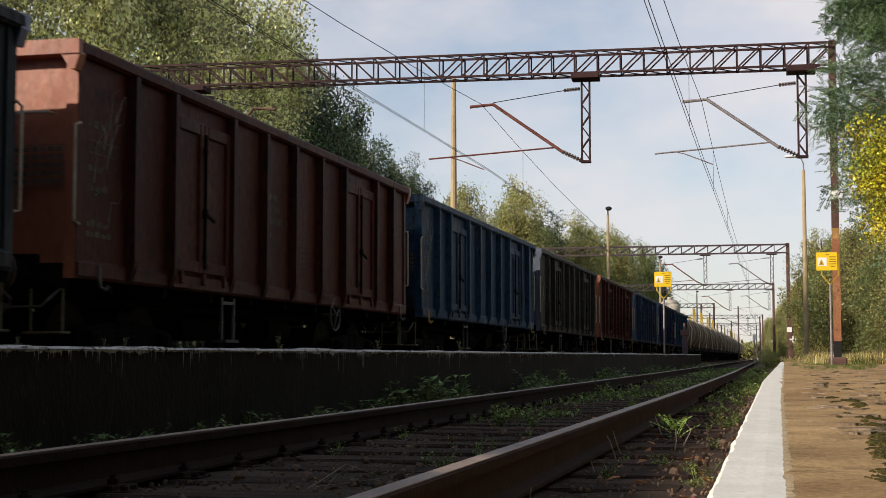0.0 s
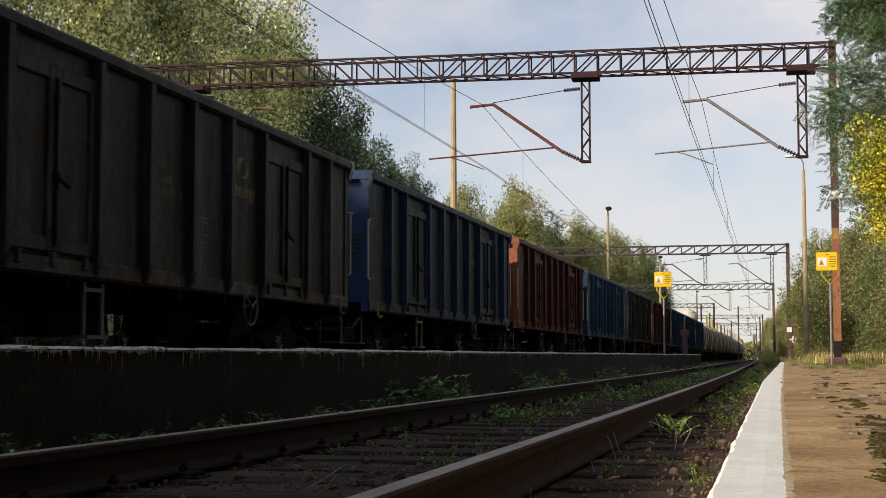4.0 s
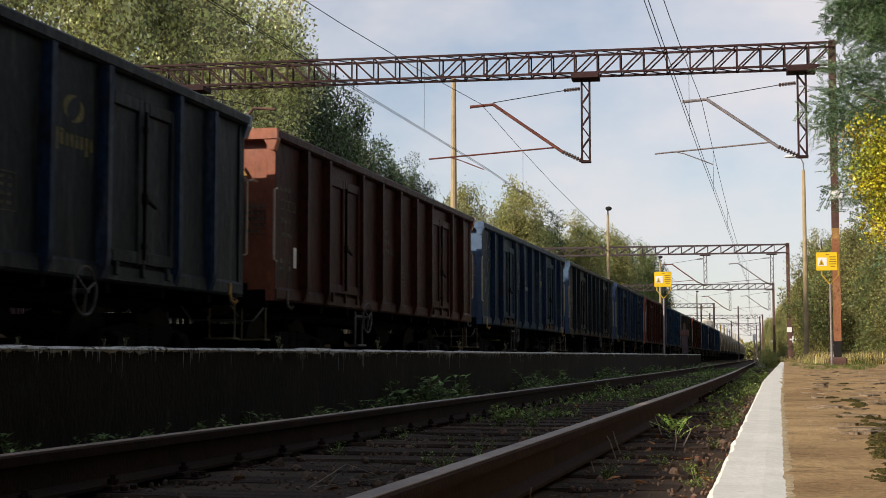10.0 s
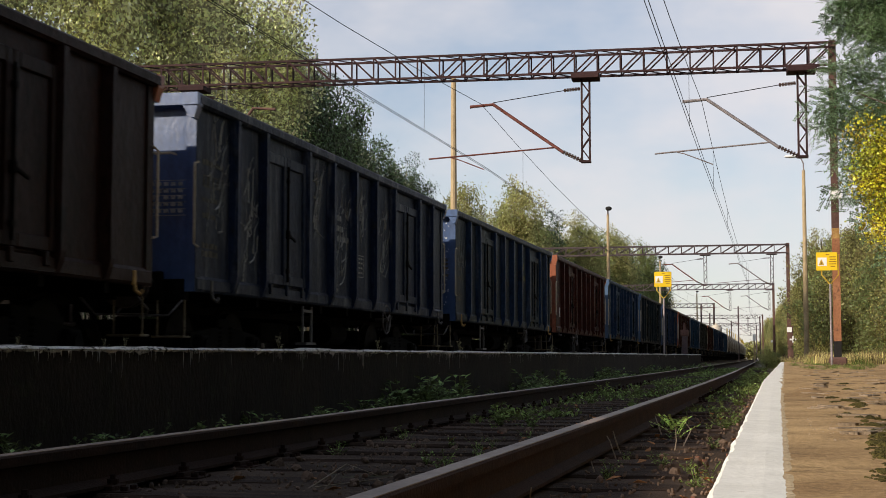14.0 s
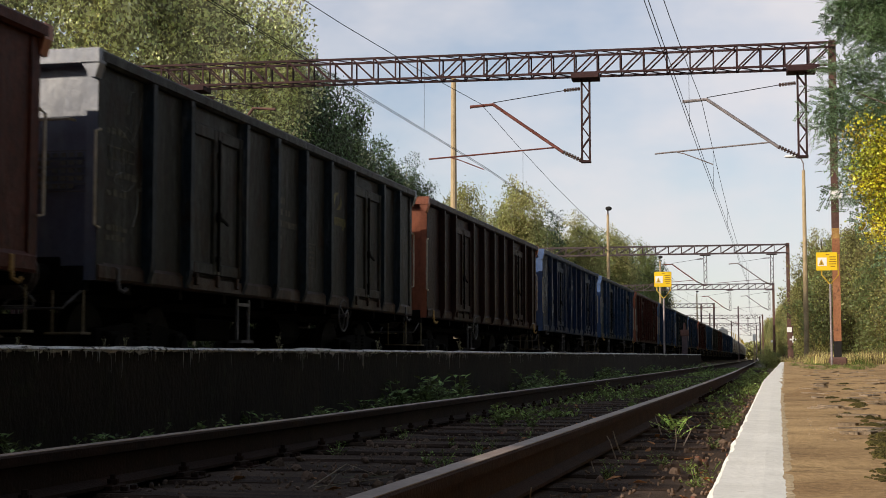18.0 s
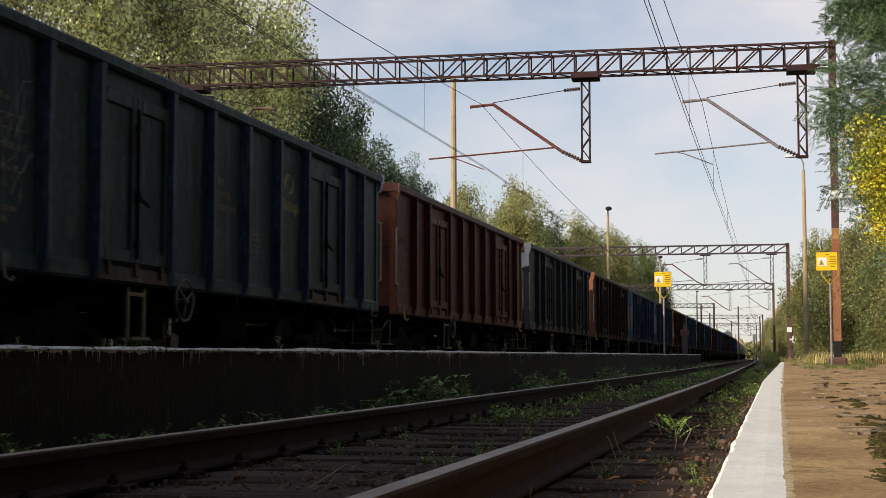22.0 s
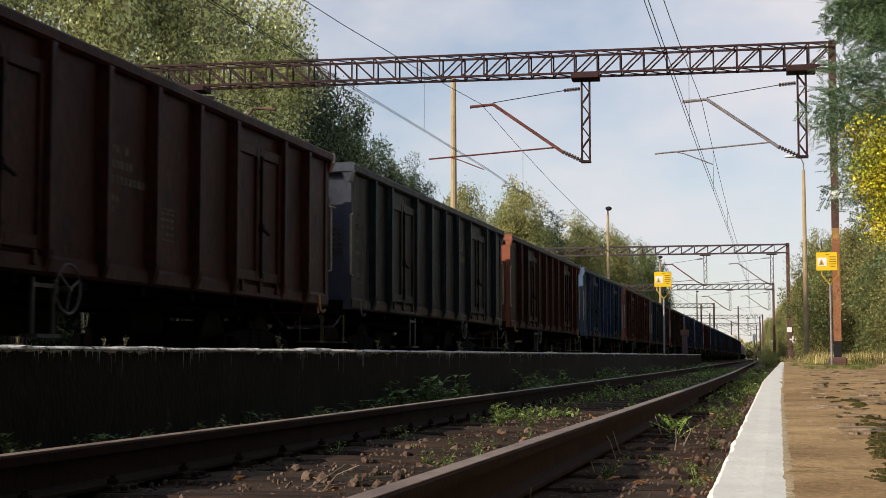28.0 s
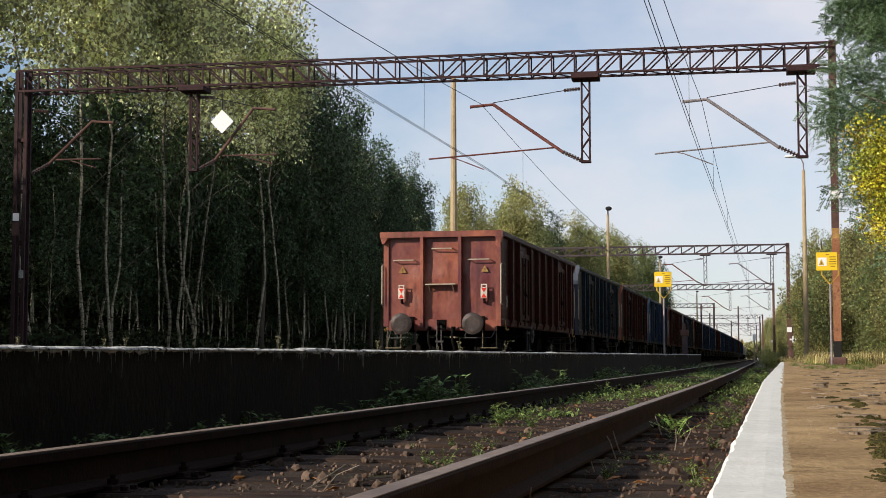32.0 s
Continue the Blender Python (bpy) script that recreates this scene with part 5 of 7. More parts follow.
def portal_near():
    root = thing("catenary_portal", pose(-21.6, 38.7, 0, 0, 0, 3.24), "dark red steel lattice portal that carries the overhead wires", "catenary portal", "catenary portals")
    length, z0, z1 = 23.0, 8.05, 8.65
    for y in (-0.3, 0.3):
        for z in (z0, z1):
            bm = bmesh.new()
            box(bm, 0.0, length, y - 0.03, y + 0.03, z - 0.028, z + 0.028)
            part("chord", bm, "portal", root)
    n = 37
    step = length / n

    def b_vert(bm):
        box(bm, -0.02, 0.02, -0.02, 0.02, z0, z1)

    def b_diag(bm):
        bar(bm, (0, 0, z0), (step, 0, z1), 0.028, 0.04)

    def b_lace(bm):
        bar(bm, (0, -0.3, 0), (step, 0.3, 0), 0.04, 0.02)
    mv, md, ml = shape("truss_upright", b_vert, "portal"), shape("truss_diagonal", b_diag, "portal"), shape("truss_lacing", b_lace, "portal")
    for k in range(n):
        x = k * step
        for y in (-0.3, 0.3):
            put("truss_upright", mv, root, (x, y, 0))
            if x < 12.0:
                put("truss_diagonal", md, root, (x + step, y, 0), (0, 0, 180))
            else:
                put("truss_diagonal", md, root, (x, y, 0))
        put("truss_lacing", ml, root, (x if k % 2 else x + step, 0, z0), (0, 0, 0 if k % 2 else 180))
        put("truss_lacing", ml, root, (x if k % 2 else x + step, 0, z1), (0, 0, 0 if k % 2 else 180))
    # left mast: two channels with battens
    bm = bmesh.new()
    for s in (-0.13, 0.16):
        box(bm, s - 0.05, s + 0.05, -0.16, -0.10, -0.3, 8.7)
        box(bm, s - 0.05, s + 0.05, 0.10, 0.16, -0.3, 8.7)
    for k in range(6):
        box(bm, -0.12, 0.15, -0.09, 0.09, 0.6 + 1.5 * k, 0.70 + 1.5 * k)
    part("mast", bm, "portal", root, "dark red mast of two channels")
    for z, h, m in ((4.28, 0.22, "white"), (2.62, 0.22, "chalk"), (3.85, 0.38, "mast_brown")):
        bm = bmesh.new()
        box(bm, -0.16 if h < 0.3 and z > 4 else (-0.18 if h > .3 else 0.06), 0.03 if z > 3.5 else 0.2, -0.185, -0.167, z, z + h)
        part("mast_plate", bm, m, root, "small enamel plate")
    # right mast, painted in bands
    for z0_, z1_, m, lab in ((3.72, 8.75, "mast_brown", "brown rusty upper mast"), (3.45, 3.72, "band_faded", "faded yellow band"), (0.75, 3.45, "mast_orange", "orange rusty lower mast"), (0.32, 0.75, "black", "black tarred foot")):
        bm = bmesh.new()
        x = length
        box(bm, x - 0.09, x + 0.09, -0.12, -0.09, z0_, z1_)
        box(bm, x - 0.09, x + 0.09, 0.09, 0.12, z0_, z1_)
        box(bm, x - 0.075, x + 0.075, -0.09, 0.09, z0_, z1_)
        part("mast", bm, m, root, lab)
    bm = bmesh.new()
    box(bm, length - 0.22, length + 0.22, -0.25, 0.25, -0.3, 0.33, 0.04)
    part("foundation", bm, "mast_brown", root, "brown concrete foundation block")
    bm = bmesh.new()
    box(bm, length - 0.14, length + 0.16, -0.14, -0.125, 4.5, 4.72)
    part("mast_plate", bm, "white", root, "white enamel plate")
    for x, s, m, reach, arm, top in ((22.2, -1, "arm_grey", 3.15, 3.9, 7.22), (16.44, -1, "arm_red", 3.2, 4.36, 7.25), (5.25, 1, "mast_brown", 2.4, 2.45, 7.35), (0.2, 1, "mast_brown", 2.6, 2.25, 7.1)):
        if x > 1:
            drop_post(root, x, z0, "portal")
        cantilever(root, x, s, m, reach, top, arm, 0.24 if s < 0 else 0.0)
    # white diamond board on a wire below the truss
    bm = bmesh.new()
    plate(bm, [(6.16, -0.25, 7.0 - 0.34), (6.16 + 0.34, -0.25, 7.0), (6.16, -0.25, 7.0 + 0.34), (6.16 - 0.34, -0.25, 7.0)], (0, 1, 0), 0.012)
    part("diamond_board", bm, "white", root, "plain white diamond board")
    bm = bmesh.new()
    tube(bm, [(6.16, -0.24, 7.32), (6.16, -0.2, 8.05)], 0.012, 5)
    part("board_hanger", bm, "wire", root)


def portal_far(y, right, length, label):
    """A portal farther down the line; right: where its right mast stands."""
    root = thing("catenary_portal", pose(right - length, y, 0), label, "catenary portal", "catenary portals")
    z0, z1 = 8.0, 8.6
    bm = bmesh.new()
    for yy in (-0.3, 0.3):
        for z in (z0, z1):
            box(bm, 0, length, yy - 0.04, yy + 0.04, z - 0.04, z + 0.04)
    part("chords", bm, "portal_far", root)
    bm = bmesh.new()
    n = int(length / 0.95)
    for k in range(n):
        a, b = length * k / n, length * (k + 1) / n
        for yy in (-0.3, 0.3):
            box(bm, a - 0.025, a + 0.025, yy - 0.02, yy + 0.02, z0, z1)
            bar(bm, (a, yy, z0), (b, yy, z1), 0.03, 0.05)
    part("lattice", bm, "portal_far", root)
    for x, m in ((0.0, "portal_far"), (length, "mast_brown")):
        bm = bmesh.new()
        box(bm, x - 0.13, x + 0.13, -0.14, 0.14, -0.3, z1 + 0.1)
        part("mast", bm, m, root)
    for tx, s, m in ((NEAR_X + near_bend(y) + 2.1, -1, "arm_grey"), (TRAIN_X + bend(y) + 2.9, -1, "arm_red")):
        x = tx - (right - length)
        if 1 < x < length + 0.3:
            drop_post(root, x, z0, "portal_far")
            cantilever(root, x, s, m)
    return root


def wire_run(name, label, x_of, z_contact, z_top, sag, spans, side=0.35):
    """Contact wire, messenger and droppers of one track, from support to support."""
    root = thing(name, pose(0, 0, 0), label, "overhead wire")
    con, mes = [], []
    bmd = bmesh.new()
    for i, (a, b) in enumerate(zip(spans, spans[1:])):
        sa, sb = (side if i % 2 else -side), (-side if i % 2 else side)
        n = 10
        for k in range(n + (1 if b == spans[-1] else 0)):
            t = k / n
            y = a + (b - a) * t
            x = x_of(y) + sa + (sb - sa) * t
            z = z_top - sag * 4 * t * (1 - t)
            con.append((x, y, z_contact - 0.05 * math.sin(math.pi * t)))
            mes.append((x, y, z))
            if k % 2 == 1 and y < 240:
                tube(bmd, [(x, y, z_contact - 0.05 * math.sin(math.pi * t)), (x, y, z)], 0.005, 4)
    bm = bmesh.new()
    tube(bm, con, 0.007, 5)
    tube(bm, [(x + 0.06, y, z) for x, y, z in con], 0.007, 5)
    part("contact_wire", bm, "wire", root)
    bm = bmesh.new()
    tube(bm, mes, 0.008, 5)
    part("messenger_wire", bm, "wire", root)
    part("droppers", bmd, "wire", root)


portal_near()
portal_far(110, 0.35, 24.0, "dark steel lattice portal across the tracks")
portal_far(168, -1.1, 24.0, "distant steel lattice portal across the tracks")
portal_far(228, -10.4, 14.0, "distant steel lattice portal over the outer tracks")
portal_far(290, -4.0, 24.0, "far steel lattice portal across the tracks")
portal_far(360, -5.5, 24.0, "far steel lattice portal across the tracks")
wire_run("overhead_wires_near", "dark overhead wires above the platform track", lambda y: NEAR_X - 0.15 + bend(y) - 0.009 * max(y - 40, 0), 5.60, 7.25, 1.0, [-25, 40, 110, 168, 228, 290, 360, 430], -0.25)
wire_run("overhead_wires_main", "dark overhead wires above the freight train", lambda y: TRAIN_X - 0.1 + bend(y), 5.62, 7.35, 1.0, [-25, 39.6, 110, 168, 228, 290, 360, 430], 0.2)


def signal_mast(x, y, h, label, arm=True):
    root = thing("catenary_mast", pose(x, y, 0), label, "catenary mast", "single catenary masts")
    bm = bmesh.new()
    box(bm, -0.13, 0.13, -0.13, 0.13, -0.3, h)
    part("mast", bm, "portal_far", root)
    if arm:
        bm = bmesh.new()
        tube(bm, [(0, 0, 6.2), (-2.4, 0, 7.4), (-3.0, 0, 7.4)], 0.05, 6)
        tube(bm, [(0, 0, 7.9), (-2.4, 0, 7.5)], 0.025, 5)
        tube(bm, [(-0.5, 0, 6.4), (-3.4, 0, 6.2)], 0.03, 5)
        part("bracket", bm, "portal_far", root)


for k, (u, y, h) in enumerate(((-8.0, 270, 9.6), (-5.0, 320, 9.2), (-13.5, 250, 9.4), (-15.0, 310, 9.6), (-12.0, 350, 9.0), (-7.2, 400, 9.0), (-17.5, 400, 9.5))):
    signal_mast(u, y, h, "far dark steel mast with a bracket")


# ---------- lamp poles ----------
def lamp_pole(x, y, h, head="cap", label="yellowish concrete lamp pole"):
    root = thing("lamp_pole", pose(x, y, 0), label, "lamp pole", "platform lamp poles")
    bm = bmesh.new()
    tube(bm, [(0, 0, -0.4), (0, 0, h * 0.5), (0, 0, h)], 0.15, 10, 0.085)
    part("pole", bm, "pole", root)
    if head == "cap":
        bm = bmesh.new()
        tube(bm, [(0, 0, h), (0, 0, h + 0.35)], 0.05, 8)
        part("bracket", bm, "portal_far", root)
        bm = bmesh.new()
        bmesh.ops.create_uvsphere(bm, u_segments=14, v_segments=8, radius=0.18, matrix=Matrix.Translation((0.06, -0.05, h + 0.40)) @ Matrix.Diagonal((1.2, 1, 0.8, 1)))
        part("lamp_head", bm, "black", root, "dark round lamp head")
    elif head == "arm":
        bm = bmesh.new()
        tube(bm, [(0, 0, h - 0.1), (0, 0, h + 0.35), (-0.12, 0, h + 0.62), (-0.42, 0, h + 0.72)], 0.035, 8)
        part("bracket", bm, "arm_grey", root)
        bm = bmesh.new()
        bmesh.ops.create_uvsphere(bm, u_segments=14, v_segments=8, radius=0.2, matrix=Matrix.Translation((-0.62, 0, h + 0.74)) @ Matrix.Diagonal((1.7, 0.8, 0.45, 1)))
        part("lamp_head", bm, "white", root, "white flat lamp head")


lamp_pole(-11.37, 50.7, 10.3, "none", "tall yellowish concrete pole behind the train")
lamp_pole(-11.27, 97.0, 9.8)
lamp_pole(-12.0, 148.0, 10.0)
lamp_pole(-12.6, 222.0, 9.8)
lamp_pole(1.10, 77.0, 9.9, "arm", "grey-beige concrete lamp pole with a curved arm")


# ---------- signs and small posts ----------
def platform_sign(x, y, z0, zt, label, shift=-0.02, post_mat="arm_grey"):
    root = thing("warning_sign", pose(x, y, 0), label, "sign", "yellow platform signs")
    bm = bmesh.new()
    tube(bm, [(0, 0, z0), (0, 0, zt - 0.78)], 0.028, 8)
    part("post", bm, post_mat, root)
    bm = bmesh.new()
    for s in (-1, 1):
        tube(bm, [(0, 0, zt - 0.80), (s * 0.20, 0, zt - 0.56), (s * 0.20, 0.01, zt - 0.05)], 0.018, 6)
    part("fork", bm, "ochre", root, "yellow painted fork")
    bm = bmesh.new()
    box(bm, -0.255 + shift, 0.255 + shift, -0.03, -0.018, zt - 0.45, zt, 0.004)
    pl = part("sign_plate", bm, "yellow", root, "bright yellow enamel plate")
    bm = bmesh.new()
    box(bm, -0.22 + shift, 0.0 + shift, -0.0335, -0.031, zt - 0.34, zt - 0.13)
    part("pictogram_field", bm, "white", pl)
    bm = bmesh.new()
    plate(bm, [(-0.20 + shift, -0.034, zt - 0.32), (-0.06 + shift, -0.034, zt - 0.32), (-0.13 + shift, -0.034, zt - 0.17)], (0, -1, 0), 0.002)
    part("warning_triangle", bm, "ochre", pl)
    bm = bmesh.new()
    plate(bm, [(-0.155 + shift, -0.0365, zt - 0.30), (-0.105 + shift, -0.0365, zt - 0.30), (-0.12 + shift, -0.0365, zt - 0.22)], (0, -1, 0), 0.002)
    part("warning_symbol", bm, "ink_faded", pl)
    for k, (a, b) in enumerate(((-0.02, 0.06), (0.05, 0.22), (0.07, 0.22), (0.05, 0.23), (0.06, 0.22), (0.09, 0.2))):
        bm = bmesh.new()
        box(bm, a + shift, b + shift, -0.0335, -0.031, zt - 0.068 - 0.058 * k, zt - 0.048 - 0.058 * k)
        part("text_bar", bm, "ink_faded", pl)


platform_sign(1.13, 37.5, 0.08, 2.92, "yellow warning sign on a thin forked post", -0.075)
platform_sign(-3.47, 44.0, 0.33, 2.87, "yellow warning sign on the island platform")


def small_posts():
    root = thing("stub_signal", pose(-3.75, 57.5, 0), "dark stubby signal post at the island's end", "signal")
    bm = bmesh.new()
    box(bm, -0.10, 0.10, -0.10, 0.10, 0.30, 1.15)
    part("post", bm, "portal_far", root)
    bm = bmesh.new()
    box(bm, -0.16, 0.16, -0.14, 0.14, 1.15, 1.40, 0.03)
    tube(bm, [(0, -0.05, 1.4), (0, -0.05, 1.66)], 0.06, 8, 0.03)
    part("signal_head", bm, "mast_brown", root)
    root = thing("marker_post", pose(0.52, 108.0, 0), "rusty marker post with white plates", "sign")
    bm = bmesh.new()
    box(bm, -0.1, 0.1, -0.1, 0.1, -0.2, 2.6)
    part("post", bm, "mast_brown", root)
    bm = bmesh.new()
    box(bm, -0.33, 0.02, -0.16, -0.14, 2.15, 2.5)
    part("marker_plate", bm, "white", root)
    bm = bmesh.new()
    box(bm, -0.15, 0.31, -0.16, -0.14, 1.57, 1.69)
    box(bm, 0.03, 0.14, -0.165, -0.145, 1.41, 1.86)
    part("cross_plate", bm, "white", root, "small white cross-shaped plate")
    root = thing("marker_post", pose(-0.62, 96.0, 0), "rusty orange marker post in the grass", "sign")
    bm = bmesh.new()
    tube(bm, [(0, 0, -0.3), (0, 0, 2.4)], 0.08, 8)
    part("post", bm, "mast_brown", root)
    bm = bmesh.new()
    box(bm, -0.22, -0.08, -0.05, -0.03, 1.3, 1.44)
    part("marker_plate", bm, "white", root)
    root = thing("marker_post", pose(-3.7, 190.0, 0), "white kilometre post beside the far track", "sign")
    bm = bmesh.new()
    box(bm, -0.1, 0.1, -0.1, 0.1, -0.3, 3.2)
    part("post", bm, "pole", root)
    bm = bmesh.new()
    box(bm, -0.2, 0.2, -0.14, -0.11, 2.5, 3.3)
    part("marker_plate", bm, "white", root)


small_posts()


# ---------- trees ----------
def leaves(name, seed, lobes, count, size, material, long=1.5, shell=0.45, droop=0.0, clump=1, tuft=0.0):
    """Leaves spread through the lobes (centre, radii) of a crown, mostly near their outer shell, in twigs of clump leaves each."""
    rng = np.random.RandomState(seed)
    vol = np.array([r[0] * r[1] * r[2] for _, r in lobes]) ** 0.75
    twigs_ = max(count // clump, 1)
    count = twigs_ * clump
    which = rng.choice(len(lobes), twigs_, p=vol / vol.sum())
    d = rng.normal(size=(twigs_, 3))
    d /= np.linalg.norm(d, axis=1)[:, None]
    rad = (shell + (1 - shell) * rng.rand(twigs_) ** 0.6) * (1 + 0.22 * rng.normal(size=twigs_))
    c = np.array([q[0] for q in lobes])[which] + d * rad[:, None] * np.array([q[1] for q in lobes])[which]
    if clump > 1:
        along = d + 0.5 * rng.normal(size=(twigs_, 3))
        along /= np.linalg.norm(along, axis=1)[:, None]
        c = np.repeat(c, clump, 0) + np.repeat(along, clump, 0) * (tuft * 1.7 * (rng.rand(count) - 0.5))[:, None] + rng.normal(size=(count, 3)) * tuft * 0.36
    s = size * (0.6 + 0.8 * rng.rand(count))
    a = rng.normal(size=(count, 3))
    a[:, 2] -= droop
    a /= np.linalg.norm(a, axis=1)[:, None]
    b = np.cross(a, rng.normal(size=(count, 3)))
    b /= np.linalg.norm(b, axis=1)[:, None]
    nrm = np.cross(a, b)
    v = np.stack([c - a * s[:, None] * long * 0.5, c + b * s[:, None] * 0.42 + nrm * s[:, None] * 0.12, c + a * s[:, None] * long * 0.5, c - b * s[:, None] * 0.42 + nrm * s[:, None] * 0.12], 1).reshape(-1, 3)
    me = bpy.data.meshes.new(name)
    me.vertices.add(len(v))
    me.vertices.foreach_set("co", v.astype(np.float32).ravel())
    me.loops.add(len(v))
    me.loops.foreach_set("vertex_index", np.arange(len(v), dtype=np.int32))
    me.polygons.add(count)
    me.polygons.foreach_set("loop_start", np.arange(0, 4 * count, 4, dtype=np.int32))
    me.polygons.foreach_set("loop_total", np.full(count, 4, dtype=np.int32))
    me.update(calc_edges=True)
    me.materials.append(M[material])
    return me


def trunk_mesh(seed, h, r, branches, material, lean=0.5, from_z=0.35, reach=2.2):
    rng = random.Random(seed)
    bm = bmesh.new()
    pts = []
    px_, py_ = 0.0, 0.0
    for k in range(9):
        z = -0.3 + (h + 0.3) * k / 8
        pts.append((px_, py_, z))
        px_ += rng.uniform(-0.26, 0.26) * lean
        py_ += rng.uniform(-0.26, 0.26) * lean
    tube(bm, pts, r, 8, 0.02)
    for k in range(branches):
        t = from_z + (0.95 - from_z) * k / branches
        i = min(int(t * 8), 7)
        p = Vector(pts[i]).lerp(Vector(pts[i + 1]), t * 8 - i)
        a = rng.random() * 6.28
        ln = reach * (1.1 - t * 0.7) * rng.uniform(0.6, 1.2)
        q = p + Vector((math.cos(a) * ln * 0.55, math.sin(a) * ln * 0.55, ln * 0.45))
        e = p + Vector((math.cos(a) * ln, math.sin(a) * ln, ln * 0.75))
        tube(bm, [p, q, e], r * 0.32 * (1.1 - t), 5, 0.008)
    return to_mesh("trunk", bm, material, True)


def lobes_for(seed, h, z0, w, n):
    rng = random.Random(seed)
    out = []
    for k in range(n):
        t = (k + 0.5) / n
        z = z0 + (h - z0) * t
        wide = w * (math.sin(math.pi * min(0.12 + 0.88 * t, 1)) ** 0.7 * 0.8 + 0.25)
        a = rng.random() * 6.28
        o = wide * rng.uniform(0.15, 0.75 if n < 50 else 0.88)
        s = wide * rng.uniform(0.38, 0.72) * (1 if n < 50 else 0.62)
        out.append(((math.cos(a) * o, math.sin(a) * o, z), (s, s, s * rng.uniform(0.75, 1.25))))
    return out


def leaf_part(seed, h, z0, w, n, count, size, material, long=1.4, droop=0.0):
    return leaves("crown", seed, lobes_for(seed, h, z0, w, n), count, size, material, long, 0.30, droop, 14, size * 4.2)


KINDS = {}


def kind(key, h, r, bark, branches, z0, w, n, count, size, leaf, label, category="tree", from_z=0.35, reach=2.2, variants=3):
    KINDS[key] = [(trunk_mesh(100 * len(KINDS) + v, h * 0.96, r, branches, bark, (2.2 if h > 12 else 0.7) if bark == "bark_birch" else 0.8, from_z, reach),
                   leaf_part(100 * len(KINDS) + 50 + v, h, z0, w, n, count, size, leaf), h, label, category) for v in range(variants)]


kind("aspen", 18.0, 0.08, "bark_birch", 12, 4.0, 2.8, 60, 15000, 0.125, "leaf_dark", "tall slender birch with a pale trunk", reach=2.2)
# crown only high up, where the painted sunlight belongs
kind("aspen_lit", 18.0, 0.07, "bark_birch", 12, 9.8, 2.4, 54, 7800, 0.13, "leaf_sunlit", "tall slender birch with leaves coloured sunlit bright", reach=2.2)
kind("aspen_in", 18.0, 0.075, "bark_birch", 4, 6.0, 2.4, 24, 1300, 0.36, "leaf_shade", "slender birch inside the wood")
kind("sapling", 9.0, 0.045, "bark_birch", 4, 4.6, 1.4, 24, 2600, 0.12, "leaf_dark", "young birch in the shade of the wood", reach=1.2)
kind("pine", 16.0, 0.22, "bark", 8, 4.5, 2.9, 60, 15000, 0.125, "leaf_dark", "dark bushy tree at the edge of the wood")
kind("round", 17.0, 0.25, "bark", 9, 3.0, 4.4, 80, 42000, 0.16, "leaf_far", "broad yellowing deciduous tree", reach=3.0)
kind("broad_green", 17.0, 0.25, "bark", 9, 3.0, 4.3, 80, 42000, 0.16, "leaf_mid", "broad green deciduous tree", reach=3.0)
kind("round_near", 10.0, 0.15, "bark", 9, 0.8, 2.7, 66, 17000, 0.105, "leaf_olive", "leafy olive green tree at the platform side", reach=2.0)
kind("bush", 5.0, 0.08, "bark", 8, 0.4, 2.0, 60, 12000, 0.08, "leaf_olive", "dense olive green bush beside the platform", "bush", 0.1, 1.4)
kind("bush_green", 5.0, 0.08, "bark", 8, 0.4, 2.0, 60, 12000, 0.08, "leaf_mid", "dense green bush beside the platform", "bush", 0.1, 1.4)


INNER = []        # trees deep in the wood, joined by inner_wood()


def inner_wood():
    """The trees behind the front rows, too many to tell apart, coloured dark for the wood's shade."""
    for which, name, material, label in ((0, "inner_trunks", "bark", "birch trunks deep in the wood, darkened for shade"), (1, "inner_crowns", "leaf_shade", "birch crowns deep in the wood, darkened for shade")):
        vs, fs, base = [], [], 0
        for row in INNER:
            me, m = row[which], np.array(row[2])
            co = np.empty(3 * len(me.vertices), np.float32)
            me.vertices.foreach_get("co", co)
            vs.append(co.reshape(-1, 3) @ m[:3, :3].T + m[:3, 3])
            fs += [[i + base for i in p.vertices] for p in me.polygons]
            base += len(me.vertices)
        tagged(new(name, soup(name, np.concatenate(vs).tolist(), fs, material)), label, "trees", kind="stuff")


def tree(key, x, y, h, rng, group, z=-0.27, wide=1.0):
    tr, cr, h0, label, cat = KINDS[key][rng.randrange(len(KINDS[key]))]
    if key == "aspen_in":
        s = h / h0
        INNER.append((tr, cr, pose(x, y, z, 0, 0, rng.uniform(0, 360)) @ Matrix.Diagonal((s * wide, s * wide, s, 1))))
        return
    root = thing("bush" if cat == "bush" else "tree", Matrix.Identity(4), label, cat, group)
    s = h / h0
    root.matrix_world = pose(x, y, z, 0, 0, rng.uniform(0, 360)) @ Matrix.Diagonal((s * wide, s * wide, s, 1))
    put("trunk" if cat == "tree" else "stems", tr, root)
    put("crown", cr, root)


